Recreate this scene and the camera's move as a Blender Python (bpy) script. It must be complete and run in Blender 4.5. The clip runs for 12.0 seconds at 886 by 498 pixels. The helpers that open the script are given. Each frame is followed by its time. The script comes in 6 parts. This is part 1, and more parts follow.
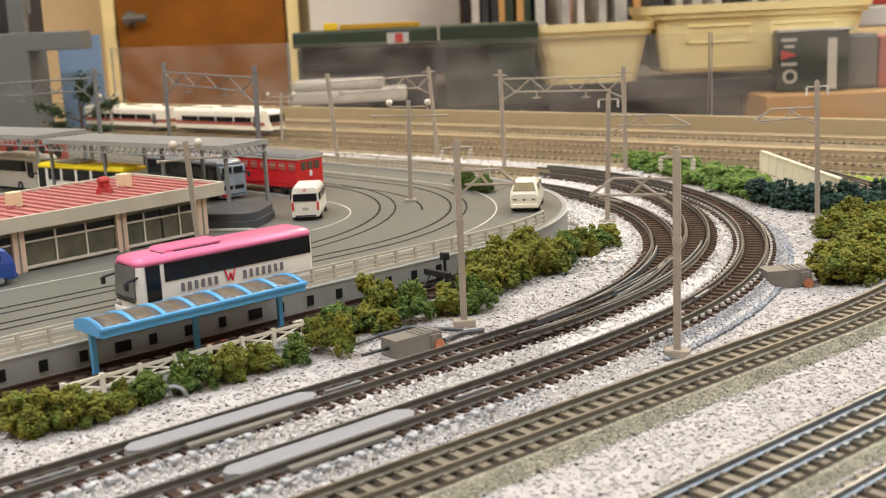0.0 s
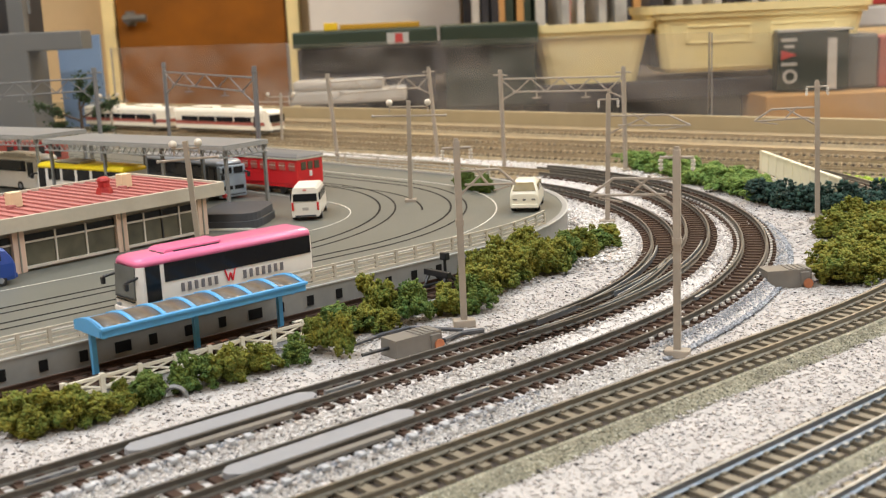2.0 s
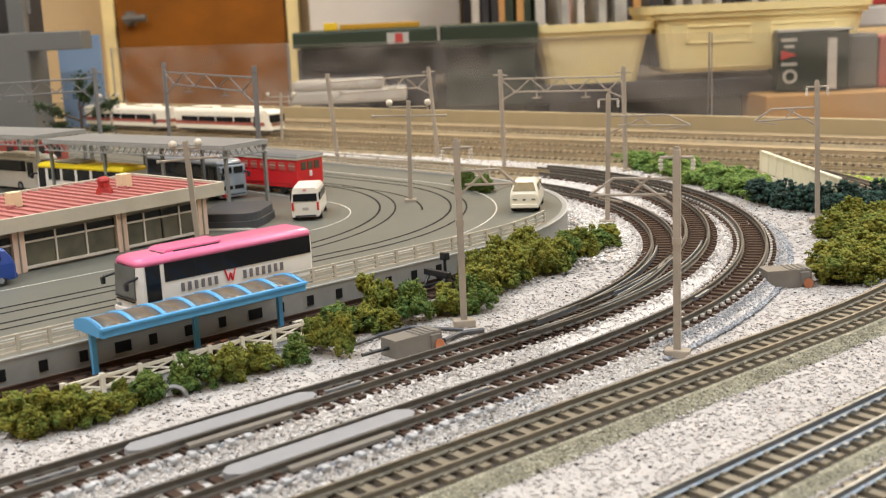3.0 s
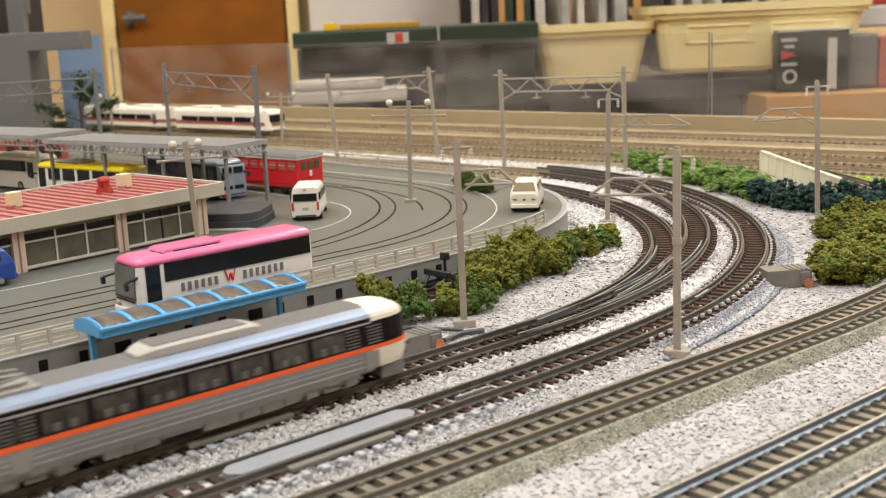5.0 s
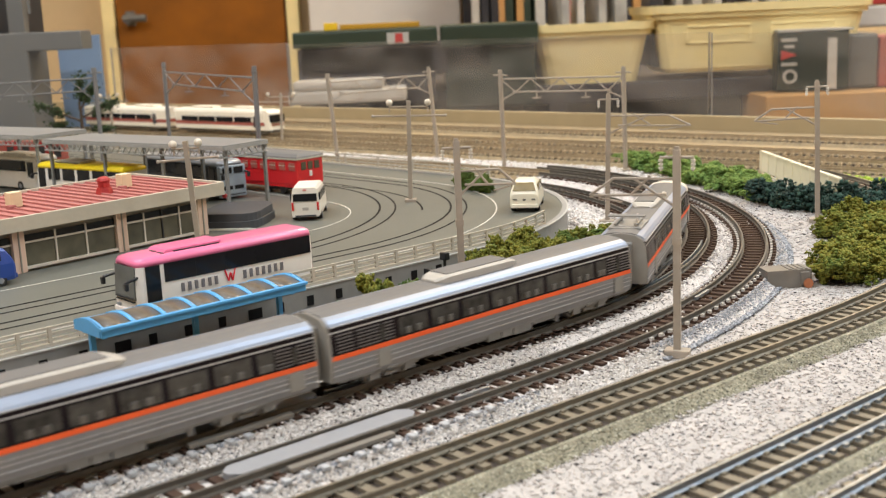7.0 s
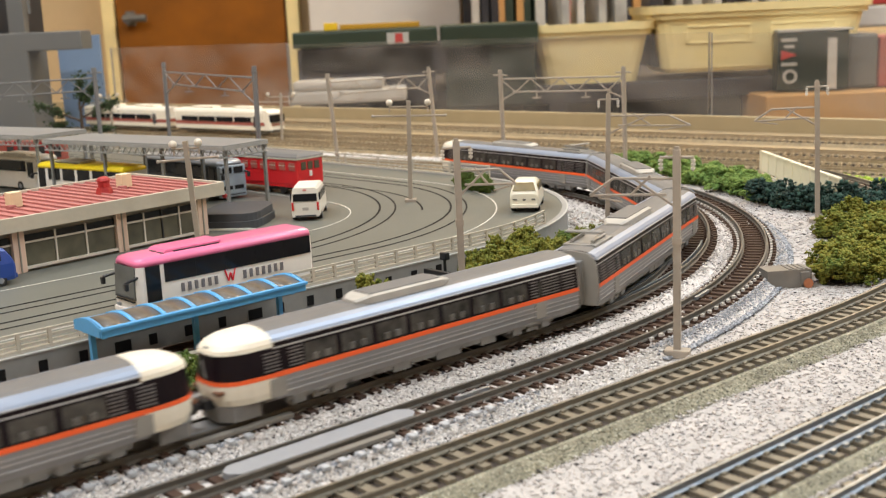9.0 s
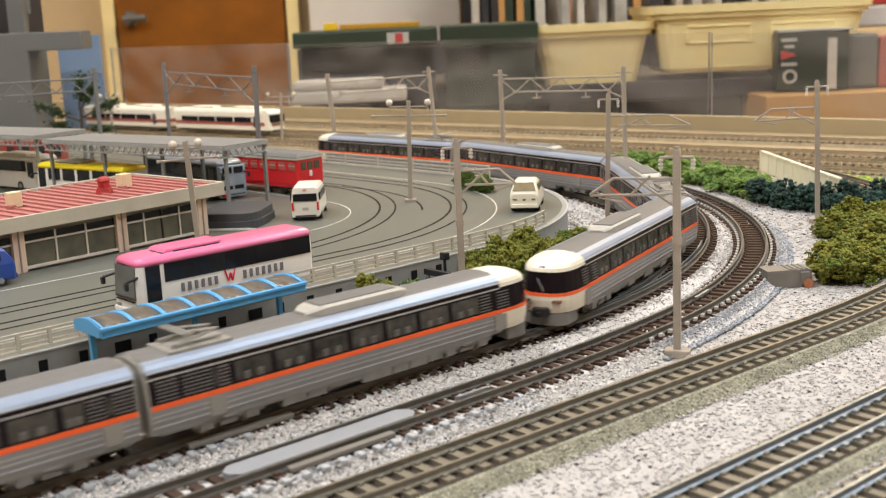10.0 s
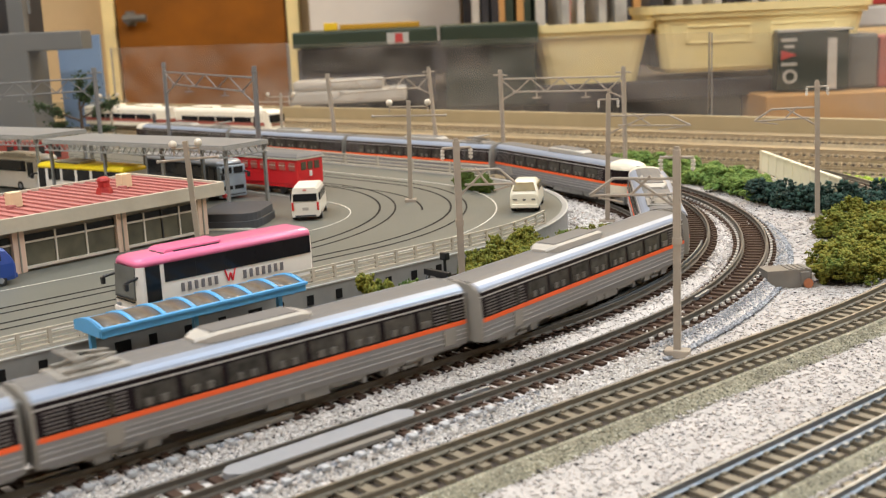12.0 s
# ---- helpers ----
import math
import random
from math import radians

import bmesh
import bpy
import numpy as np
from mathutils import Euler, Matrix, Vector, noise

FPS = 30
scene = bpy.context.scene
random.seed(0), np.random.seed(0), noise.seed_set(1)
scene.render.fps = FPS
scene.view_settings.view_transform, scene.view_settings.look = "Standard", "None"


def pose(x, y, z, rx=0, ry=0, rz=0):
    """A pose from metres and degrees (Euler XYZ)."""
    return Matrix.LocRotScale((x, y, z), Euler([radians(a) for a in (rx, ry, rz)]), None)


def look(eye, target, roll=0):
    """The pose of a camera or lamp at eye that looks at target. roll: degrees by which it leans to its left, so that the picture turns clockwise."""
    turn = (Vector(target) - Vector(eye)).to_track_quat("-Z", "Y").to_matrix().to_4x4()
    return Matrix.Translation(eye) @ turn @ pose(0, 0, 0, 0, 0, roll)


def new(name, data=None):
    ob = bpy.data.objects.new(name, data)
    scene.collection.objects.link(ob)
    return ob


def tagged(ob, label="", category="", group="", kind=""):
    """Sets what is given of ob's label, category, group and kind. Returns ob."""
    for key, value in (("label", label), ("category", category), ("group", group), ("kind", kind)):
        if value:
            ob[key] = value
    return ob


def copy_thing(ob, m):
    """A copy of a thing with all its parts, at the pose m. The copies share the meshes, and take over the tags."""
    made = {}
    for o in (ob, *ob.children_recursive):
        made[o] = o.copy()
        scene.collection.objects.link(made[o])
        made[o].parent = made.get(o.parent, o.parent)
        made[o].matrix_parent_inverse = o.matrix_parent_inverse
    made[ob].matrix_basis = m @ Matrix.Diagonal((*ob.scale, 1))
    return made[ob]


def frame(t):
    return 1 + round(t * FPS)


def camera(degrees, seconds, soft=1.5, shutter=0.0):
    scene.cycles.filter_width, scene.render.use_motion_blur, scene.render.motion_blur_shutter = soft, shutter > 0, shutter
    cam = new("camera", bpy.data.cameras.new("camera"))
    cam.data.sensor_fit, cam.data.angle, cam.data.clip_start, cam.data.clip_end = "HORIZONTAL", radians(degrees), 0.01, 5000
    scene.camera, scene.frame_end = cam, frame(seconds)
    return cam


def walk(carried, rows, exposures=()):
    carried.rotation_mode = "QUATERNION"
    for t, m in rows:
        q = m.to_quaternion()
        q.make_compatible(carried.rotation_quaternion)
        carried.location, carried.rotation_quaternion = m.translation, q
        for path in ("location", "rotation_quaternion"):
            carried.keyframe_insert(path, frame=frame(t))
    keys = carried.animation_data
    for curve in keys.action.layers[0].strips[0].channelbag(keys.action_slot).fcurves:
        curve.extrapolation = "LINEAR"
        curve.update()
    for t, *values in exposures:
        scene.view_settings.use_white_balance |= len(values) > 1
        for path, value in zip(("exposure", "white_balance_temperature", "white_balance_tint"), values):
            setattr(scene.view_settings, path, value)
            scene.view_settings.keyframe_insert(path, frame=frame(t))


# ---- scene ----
# ---------------------------------------------------------------- camera
MM = 0.001
cam = camera(42.606, 12.0, soft=1.2, shutter=0.4)
TILT, LEAN, EYE_Z = 11.569, -2.594, 0.10229
EYE = (0.0, 0.0, EYE_Z)
SIGHT = (0.0, math.cos(radians(TILT)), EYE_Z - math.sin(radians(TILT)))
walk(cam, [(0.0, look(EYE, SIGHT, LEAN)), (12.0, look(EYE, SIGHT, LEAN))])
cam.data.dof.use_dof = True
cam.data.dof.focus_distance = 0.42
cam.data.dof.aperture_fstop = 30.0

# ---------------------------------------------------------------- light
world = bpy.data.worlds.new("room_air")
world.use_nodes = True
scene.world = world
world.node_tree.nodes["Background"].inputs[0].default_value = (1.0, 0.93, 0.84, 1)
world.node_tree.nodes["Background"].inputs[1].default_value = 0.03


def lamp(name, eye, target, sx, sy, watts, colour):
    data = bpy.data.lights.new(name, "AREA")
    data.shape, data.size, data.size_y = "RECTANGLE", sx, sy
    data.energy, data.color = watts, colour
    ob = new(name, data)
    ob.matrix_world = look(eye, target)
    return ob


WARM, COOL = (1.0, 0.79, 0.52), (0.78, 0.90, 1.0)
NEUTRAL = (0.935, 0.97, 1.0)
TUBES = [(-0.8, 0.55, 24, NEUTRAL), (1.35, 0.45, 16, COOL), (1.35, 1.10, 17, COOL), (-0.8, 2.1, 4, WARM), (0.9, 2.2, 38, WARM), (-0.8, -0.6, 22, NEUTRAL), (0.7, -0.6, 14, NEUTRAL)]
for tx, ty, watts, tint in TUBES:
    lamp("ceiling_tube_light", (tx, ty, 1.585), (tx, ty, 0), 1.1, 0.12, watts, tint)


# ---------------------------------------------------------------- materials
def mat(name, col, rough=0.6, metal=0.0, var=0.12, scale=300.0, bump=0.0, bump_scale=None, spec=0.5, col2=None, coat=0.0, island=False, rand=False):
    m = bpy.data.materials.new(name)
    m.use_nodes = True
    nt = m.node_tree
    b = nt.nodes["Principled BSDF"]
    b.inputs["Roughness"].default_value = rough
    b.inputs["Metallic"].default_value = metal
    b.inputs["Specular IOR Level"].default_value = spec
    b.inputs["Coat Weight"].default_value = coat
    tc = nt.nodes.new("ShaderNodeTexCoord")
    c1 = tuple(max(0, c * (1 - var)) for c in col)
    c2 = col2 or tuple(min(1, c * (1 + var)) for c in col)
    n1 = nt.nodes.new("ShaderNodeTexNoise")
    n1.inputs["Scale"].default_value = scale
    n1.inputs["Detail"].default_value = 5
    nt.links.new(tc.outputs["Object"], n1.inputs["Vector"])
    n2 = nt.nodes.new("ShaderNodeTexNoise")
    n2.inputs["Scale"].default_value = scale * 0.13
    n2.inputs["Detail"].default_value = 3
    nt.links.new(tc.outputs["Object"], n2.inputs["Vector"])
    mx = nt.nodes.new("ShaderNodeMath")
    mx.operation = "MULTIPLY_ADD"
    mx.inputs[1].default_value = 0.5
    nt.links.new(n1.outputs["Fac"], mx.inputs[0])
    half = nt.nodes.new("ShaderNodeMath")
    half.operation = "MULTIPLY"
    half.inputs[1].default_value = 0.5
    nt.links.new(n2.outputs["Fac"], half.inputs[0])
    nt.links.new(half.outputs[0], mx.inputs[2])
    fac = mx.outputs[0]
    if island or rand:
        g = nt.nodes.new("ShaderNodeNewGeometry") if island else nt.nodes.new("ShaderNodeObjectInfo")
        fac = g.outputs["Random Per Island" if island else "Random"]
    ramp = nt.nodes.new("ShaderNodeValToRGB")
    ramp.color_ramp.elements[0].position = 0.0 if (island or rand) else 0.32
    ramp.color_ramp.elements[1].position = 1.0 if (island or rand) else 0.68
    ramp.color_ramp.elements[0].color = (*c1, 1)
    ramp.color_ramp.elements[1].color = (*c2, 1)
    nt.links.new(fac, ramp.inputs[0])
    nt.links.new(ramp.outputs[0], b.inputs["Base Color"])
    rr = nt.nodes.new("ShaderNodeMath")
    rr.operation = "MULTIPLY_ADD"
    rr.inputs[1].default_value = 0.25 * rough
    rr.inputs[2].default_value = rough * 0.88
    nt.links.new(n1.outputs["Fac"], rr.inputs[0])
    nt.links.new(rr.outputs[0], b.inputs["Roughness"])
    if bump:
        bp = nt.nodes.new("ShaderNodeBump")
        bp.inputs["Strength"].default_value = bump
        bp.inputs["Distance"].default_value = 0.0004
        nb = n1
        if bump_scale:
            nb = nt.nodes.new("ShaderNodeTexNoise")
            nb.inputs["Scale"].default_value = bump_scale
            nb.inputs["Detail"].default_value = 4
            nt.links.new(tc.outputs["Object"], nb.inputs["Vector"])
        nt.links.new(nb.outputs["Fac"], bp.inputs["Height"])
        nt.links.new(bp.outputs[0], b.inputs["Normal"])
    return m


def stepped(m, stops):
    """Set the colour ramp of a material to constant steps: (position, colour)."""
    ramp = next(n for n in m.node_tree.nodes if n.bl_idname == "ShaderNodeValToRGB").color_ramp
    ramp.interpolation = "CONSTANT"
    while len(ramp.elements) < len(stops):
        ramp.elements.new(0.5)
    for e, (pos, c) in zip(ramp.elements, stops):
        e.position, e.color = pos, (*c, 1)
    return m


def clear(name, col, rough, alpha=0.0):
    m = bpy.data.materials.new(name)
    m.use_nodes = True
    nt = m.node_tree
    b = nt.nodes["Principled BSDF"]
    b.inputs["Base Color"].default_value = (*col, 1)
    b.inputs["Roughness"].default_value = rough
    b.inputs["IOR"].default_value = 1.1
    b.inputs["Transmission Weight"].default_value = 1.0
    tr = nt.nodes.new("ShaderNodeBsdfTransparent")
    tr.inputs[0].default_value = (*col, 1)
    mix = nt.nodes.new("ShaderNodeMixShader")
    mix.inputs[0].default_value = alpha
    df = nt.nodes.new("ShaderNodeBsdfPrincipled")
    # wiped smears and scratches of uneven haze
    tc = nt.nodes.new("ShaderNodeTexCoord")
    mp = nt.nodes.new("ShaderNodeMapping")
    mp.inputs["Scale"].default_value = (9, 9, 22)
    mp.inputs["Rotation"].default_value = (0, 0.5, 0)
    nz = nt.nodes.new("ShaderNodeTexNoise")
    nz.inputs["Scale"].default_value = 1.4
    nz.inputs["Detail"].default_value = 5
    rg = nt.nodes.new("ShaderNodeMapRange")
    rg.inputs["From Min"].default_value, rg.inputs["From Max"].default_value = 0.32, 0.72
    rg.inputs["To Min"].default_value, rg.inputs["To Max"].default_value = alpha * 0.35, alpha * 2.1
    nt.links.new(tc.outputs["Object"], mp.inputs[0])
    nt.links.new(mp.outputs[0], nz.inputs["Vector"])
    nt.links.new(nz.outputs["Fac"], rg.inputs["Value"])
    nt.links.new(rg.outputs[0], mix.inputs[0])
    df.inputs["Base Color"].default_value = (0.58, 0.54, 0.50, 1)
    df.inputs["Roughness"].default_value = 0.25
    nt.links.new(tr.outputs[0], mix.inputs[1])
    nt.links.new(df.outputs[0], mix.inputs[2])
    nt.links.new(mix.outputs[0], nt.nodes["Material Output"].inputs[0])
    return m


def glow(name, col, power):
    m = bpy.data.materials.new(name)
    m.use_nodes = True
    b = m.node_tree.nodes["Principled BSDF"]
    b.inputs["Base Color"].default_value = (*col, 1)
    b.inputs["Emission Color"].default_value = (*col, 1)
    b.inputs["Emission Strength"].default_value = power
    return m


M_GROUND = mat("gravel_bed", (0.43, 0.40, 0.38), 0.9, var=0.22, scale=900, bump=0.6)
M_GRAIN = stepped(mat("gravel_grains", (0.7, 0.66, 0.6), 0.85, island=True, bump=0.2, scale=1500),
                  [(0.0, (0.50, 0.468, 0.448)), (0.3, (0.475, 0.438, 0.415)), (0.55, (0.525, 0.495, 0.478)), (0.76, (0.45, 0.40, 0.368)), (0.905, (0.28, 0.25, 0.24)), (0.93, (0.05, 0.045, 0.05))])
# same gravel, its colour lightened to offset the shade among heaped grains
M_GRAIN_LIGHTENED = stepped(mat("white_gravel_grains_lightened", (0.7, 0.66, 0.6), 0.85, island=True, bump=0.2, scale=1500),
                        [(0.0, (0.72, 0.685, 0.655)), (0.3, (0.67, 0.63, 0.595)), (0.55, (0.76, 0.73, 0.705)), (0.78, (0.60, 0.55, 0.51)), (0.91, (0.28, 0.26, 0.25)), (0.94, (0.06, 0.055, 0.055))])
M_GRAIN_SNOW = stepped(mat("clean_white_grains", (0.8, 0.77, 0.74), 0.85, island=True, bump=0.2, scale=1500),
                       [(0.0, (0.78, 0.75, 0.72)), (0.4, (0.72, 0.68, 0.64)), (0.7, (0.82, 0.79, 0.77)), (0.88, (0.62, 0.50, 0.42)), (0.96, (0.30, 0.26, 0.24))])
M_GRAIN_GREY = stepped(mat("grey_ballast_grains", (0.4, 0.4, 0.42), 0.75, island=True, bump=0.2, scale=1500),
                       [(0.0, (0.23, 0.24, 0.265)), (0.3, (0.33, 0.34, 0.37)), (0.55, (0.16, 0.17, 0.185)), (0.75, (0.46, 0.47, 0.49)), (0.90, (0.10, 0.10, 0.11))])
M_GRAIN_OLIVE = stepped(mat("olive_ballast_grains", (0.3, 0.3, 0.2), 0.8, island=True, bump=0.2, scale=1500),
                        [(0.0, (0.27, 0.255, 0.18)), (0.35, (0.36, 0.34, 0.26)), (0.6, (0.19, 0.185, 0.13)), (0.8, (0.52, 0.50, 0.40)), (0.94, (0.10, 0.10, 0.08))])
M_ROADBED = mat("roadbed_plastic", (0.27, 0.25, 0.18), 0.75, var=0.65, scale=1600, bump=0.5)
M_BED_PALE = mat("gravelled_roadbed", (0.64, 0.60, 0.57), 0.9, var=0.3, scale=1500, bump=0.6)
M_ROADBED_GREY = mat("roadbed_grey_plastic", (0.20, 0.195, 0.19), 0.7, var=0.5, scale=1600, bump=0.5)
M_SLEEPER = mat("sleeper_plastic", (0.165, 0.140, 0.10), 0.6, var=0.25, scale=800)
M_SLEEPER_DARK = mat("sleeper_dark_plastic", (0.052, 0.030, 0.021), 0.75, var=0.3, scale=800, spec=0.2)
M_SLEEPER_TAN = mat("sleeper_tan_plastic", (0.33, 0.26, 0.16), 0.6, var=0.2, scale=800)
M_STEELRAIL = mat("steel_rail", (0.120, 0.110, 0.096), 0.55, metal=0.3, var=0.2, scale=500, spec=0.3)
M_RAIL = mat("nickel_rail", (0.235, 0.215, 0.175), 0.45, metal=0.5, var=0.2, scale=500)
M_RAIL_BRIGHT = mat("bright_nickel_rail", (0.33, 0.36, 0.40), 0.40, metal=0.8, var=0.15, scale=500)
# chair colours kept pale to paint in the highlights on the chairs
M_CHAIR_GLINT_WARM = mat("rail_chair_glint_tan", (0.50, 0.39, 0.25), 0.5, var=0.15)
M_CHAIR_GLINT = mat("rail_chair_glint", (0.46, 0.44, 0.41), 0.5, var=0.15)
M_DECK = mat("road_plate_grey", (0.118, 0.120, 0.102), 0.48, var=0.10, scale=260, bump=0.08, bump_scale=2500)
M_KERB = mat("kerb_pale_grey", (0.44, 0.43, 0.40), 0.6, var=0.12)
M_DECKSIDE = mat("road_side_grey", (0.27, 0.265, 0.25), 0.55, var=0.10, scale=300)
M_FOOTWAY = mat("footway_beige", (0.30, 0.275, 0.225), 0.6, var=0.1)
M_BED_TAN = mat("roadbed_tan_plastic", (0.27, 0.205, 0.115), 0.7, var=0.35, scale=900, bump=0.4)
M_RAIL_GOLD = mat("warm_nickel_rail", (0.42, 0.35, 0.25), 0.42, metal=0.6, var=0.2, scale=500)
M_TAB = mat("sleeper_end_pale", (0.37, 0.375, 0.385), 0.6, var=0.2, scale=900)
M_YARD = mat("yard_khaki", (0.29, 0.215, 0.12), 0.7, var=0.2, scale=120, bump=0.2)
M_GROOVE = mat("groove_black", (0.010, 0.009, 0.009), 0.8, spec=0.2)
M_WHITE = mat("white_line_paint", (0.62, 0.60, 0.54), 0.6, var=0.15)
M_POLE = mat("pole_beige_grey", (0.345, 0.295, 0.24), 0.5, var=0.1, scale=400)
M_POLE_GREY = mat("pole_grey", (0.17, 0.17, 0.175), 0.5, var=0.1, scale=400)
M_INSUL = mat("insulator_white", (0.62, 0.58, 0.52), 0.35, var=0.05)
M_GLOBE = mat("lamp_globe_cream", (0.62, 0.56, 0.46), 0.3, var=0.05)
M_BLUE = mat("shelter_blue", (0.095, 0.36, 0.68), 0.4, var=0.06, scale=500)
M_SMOKE = mat("shelter_panel_brown", (0.12, 0.10, 0.078), 0.3, var=0.3, scale=500)
M_FENCE = mat("fence_beige", (0.46, 0.42, 0.345), 0.55, var=0.08, scale=400)
M_CREAMFENCE = mat("fence_cream", (0.76, 0.70, 0.58), 0.55, var=0.08, scale=400)
M_PLATFORM = mat("platform_tan", (0.50, 0.36, 0.25), 0.75, var=0.18, scale=700)
M_BLACK = mat("black_plastic", (0.018, 0.018, 0.02), 0.4, var=0.2)
M_DARKGREY = mat("dark_grey_plastic", (0.05, 0.052, 0.058), 0.5, var=0.2)
M_TYRE = mat("tyre_rubber", (0.02, 0.02, 0.02), 0.8)
M_GLASS_DARK = mat("dark_window", (0.012, 0.012, 0.014), 0.12, var=0.1, spec=0.3)
M_PINK = mat("bus_pink", (0.74, 0.165, 0.32), 0.3, var=0.04, coat=0.3)
M_BUSWHITE = mat("bus_white", (0.80, 0.76, 0.71), 0.3, var=0.03, coat=0.3)
M_RED = mat("tram_red", (0.56, 0.018, 0.022), 0.35, var=0.06, coat=0.2)
M_YELLOW = mat("bus_yellow", (0.85, 0.66, 0.015), 0.35, var=0.05, coat=0.2)
M_VAN = mat("van_white", (0.80, 0.76, 0.68), 0.32, var=0.03, coat=0.3)
M_CARCREAM = mat("car_cream", (0.82, 0.77, 0.62), 0.32, var=0.03, coat=0.3)
M_CARGLASS = mat("car_amber_glass", (0.20, 0.15, 0.06), 0.15, var=0.1)
M_NAVY = mat("car_blue", (0.012, 0.055, 0.28), 0.3, var=0.05, coat=0.4)
M_TAIL = mat("tail_lamp_red", (0.62, 0.03, 0.03), 0.25)
M_LETTER = mat("letter_grey", (0.16, 0.15, 0.16), 0.5)
M_LETTER_RED = mat("letter_red", (0.66, 0.02, 0.035), 0.5)
M_ROOFRED = mat("ridged_roof_red", (0.40, 0.145, 0.13), 0.6, var=0.10, scale=500, bump=0.2)
M_ROOFBAND = mat("roof_band_beige", (0.47, 0.425, 0.34), 0.6, var=0.06, scale=500)
M_WALLGREY = mat("station_wall_grey", (0.24, 0.225, 0.19), 0.6, var=0.08)
M_PILLAR = mat("station_pillar_pink", (0.62, 0.46, 0.36), 0.6, var=0.06)
M_SASH = mat("window_sash", (0.55, 0.50, 0.43), 0.5, var=0.06)
M_PANE = mat("window_pane_olive", (0.095, 0.088, 0.06), 0.2, var=0.45, scale=120)
M_BOXCREAM = mat("roof_box_cream", (0.68, 0.56, 0.36), 0.6, var=0.06)
M_CANOPY = mat("canopy_grey", (0.20, 0.20, 0.195), 0.5, var=0.10, scale=300)
M_CANOPY_LT = mat("canopy_fascia", (0.30, 0.30, 0.285), 0.5, var=0.10, scale=300)
M_MOTOR = mat("point_motor_grey", (0.165, 0.15, 0.13), 0.55, var=0.08, scale=500)
M_COPPER = mat("copper_contact", (0.52, 0.20, 0.10), 0.35, metal=0.6)
M_SLAB = mat("inspection_slab_grey", (0.245, 0.25, 0.265), 0.5, var=0.08, scale=400)
M_LEAF = mat("hedge_foam_olive", (0.25, 0.205, 0.016), 0.9, var=0.12, scale=1100, bump=0.4, col2=(0.055, 0.115, 0.018))
M_LEAF_GREEN = mat("hedge_foam_green", (0.14, 0.165, 0.018), 0.9, var=0.12, scale=1100, bump=0.4, col2=(0.034, 0.105, 0.024))
M_LEAF_LIGHT = mat("hedge_foam_light", (0.20, 0.26, 0.045), 0.9, var=0.12, scale=800, bump=0.4, col2=(0.085, 0.19, 0.045))
M_LEAF_DARK = mat("hedge_foam_dark", (0.014, 0.042, 0.03), 0.85, island=True, var=0.5, bump=0.3)
M_GRASS = mat("grass_lime", (0.26, 0.36, 0.03), 0.85, island=True, var=0.35)
M_CONIFER = mat("tree_flock_dark", (0.030, 0.052, 0.016), 0.9, island=True, var=0.5, bump=0.3)
M_TRUNK = mat("twig_brown", (0.06, 0.04, 0.025), 0.8)
M_SIGNCREAM = mat("sign_cream", (0.80, 0.74, 0.56), 0.5, var=0.06)
# trains
M_TLOW = mat("carriage_silver_grey", (0.255, 0.252, 0.255), 0.42, metal=0.25, var=0.06, scale=300)
M_TLOUVRE = mat("carriage_louvre", (0.13, 0.115, 0.11), 0.5)
M_BEDTOP = mat("bed_between_sleepers", (0.050, 0.036, 0.027), 0.9, var=0.5, scale=1500, bump=0.4)
M_TLINE = mat("carriage_pale_line", (0.42, 0.41, 0.41), 0.4, metal=0.3)
M_TORANGE = mat("carriage_orange", (0.86, 0.125, 0.03), 0.4, var=0.05)
M_TBAND = mat("carriage_window_band", (0.011, 0.007, 0.009), 0.3, var=0.15, spec=0.12)
M_TSEAT = mat("carriage_seat_dim", (0.105, 0.098, 0.088), 0.5, var=0.3, scale=400)
M_LAMPDARK = mat("headlight_dark", (0.16, 0.08, 0.05), 0.25)
M_TPANE = mat("carriage_pane", (0.060, 0.055, 0.048), 0.2, var=0.65, scale=260, spec=0.2)
# silver roof shoulder, the bluish reflection of the cool tubes put into its colour
M_TSHOULDER_SHEEN = mat("carriage_shoulder_silver_sheen", (0.285, 0.335, 0.43), 0.38, metal=0.25, var=0.03)
M_TROOF = mat("carriage_roof_grey", (0.135, 0.130, 0.126), 0.6, var=0.10, scale=300)
M_TCREAM = mat("carriage_nose_cream", (0.74, 0.68, 0.56), 0.35, var=0.04)
M_TAC = mat("roof_unit_grey", (0.40, 0.375, 0.335), 0.5, var=0.06)
M_TEND = mat("carriage_end_grey", (0.26, 0.245, 0.22), 0.5, var=0.08)
M_TUNDER = mat("underframe_grey", (0.175, 0.168, 0.158), 0.6, var=0.2)
M_TWHITE = mat("old_train_cream", (0.80, 0.74, 0.62), 0.4, var=0.05)
M_TMAROON = mat("old_train_maroon", (0.34, 0.09, 0.07), 0.45, var=0.08)
# room
M_ACRYL_EDGE = mat("acrylic_cut_edge", (0.27, 0.25, 0.235), 0.4, var=0.1, scale=200)
M_BOARD = mat("fascia_board_khaki", (0.36, 0.285, 0.165), 0.6, var=0.08, scale=60)
M_ACRYL = clear("acrylic_panel", (0.96, 0.95, 0.93), 0.05, 0.075)
M_DOOR = mat("door_wood", (0.24, 0.082, 0.005), 0.55, var=0.28, scale=14, spec=0.25)
M_WALLCREAM = mat("wall_paper_cream", (0.66, 0.50, 0.29), 0.8, var=0.05, scale=30)
M_PANELWHITE = mat("panel_white", (0.66, 0.63, 0.60), 0.5, var=0.04, scale=20)
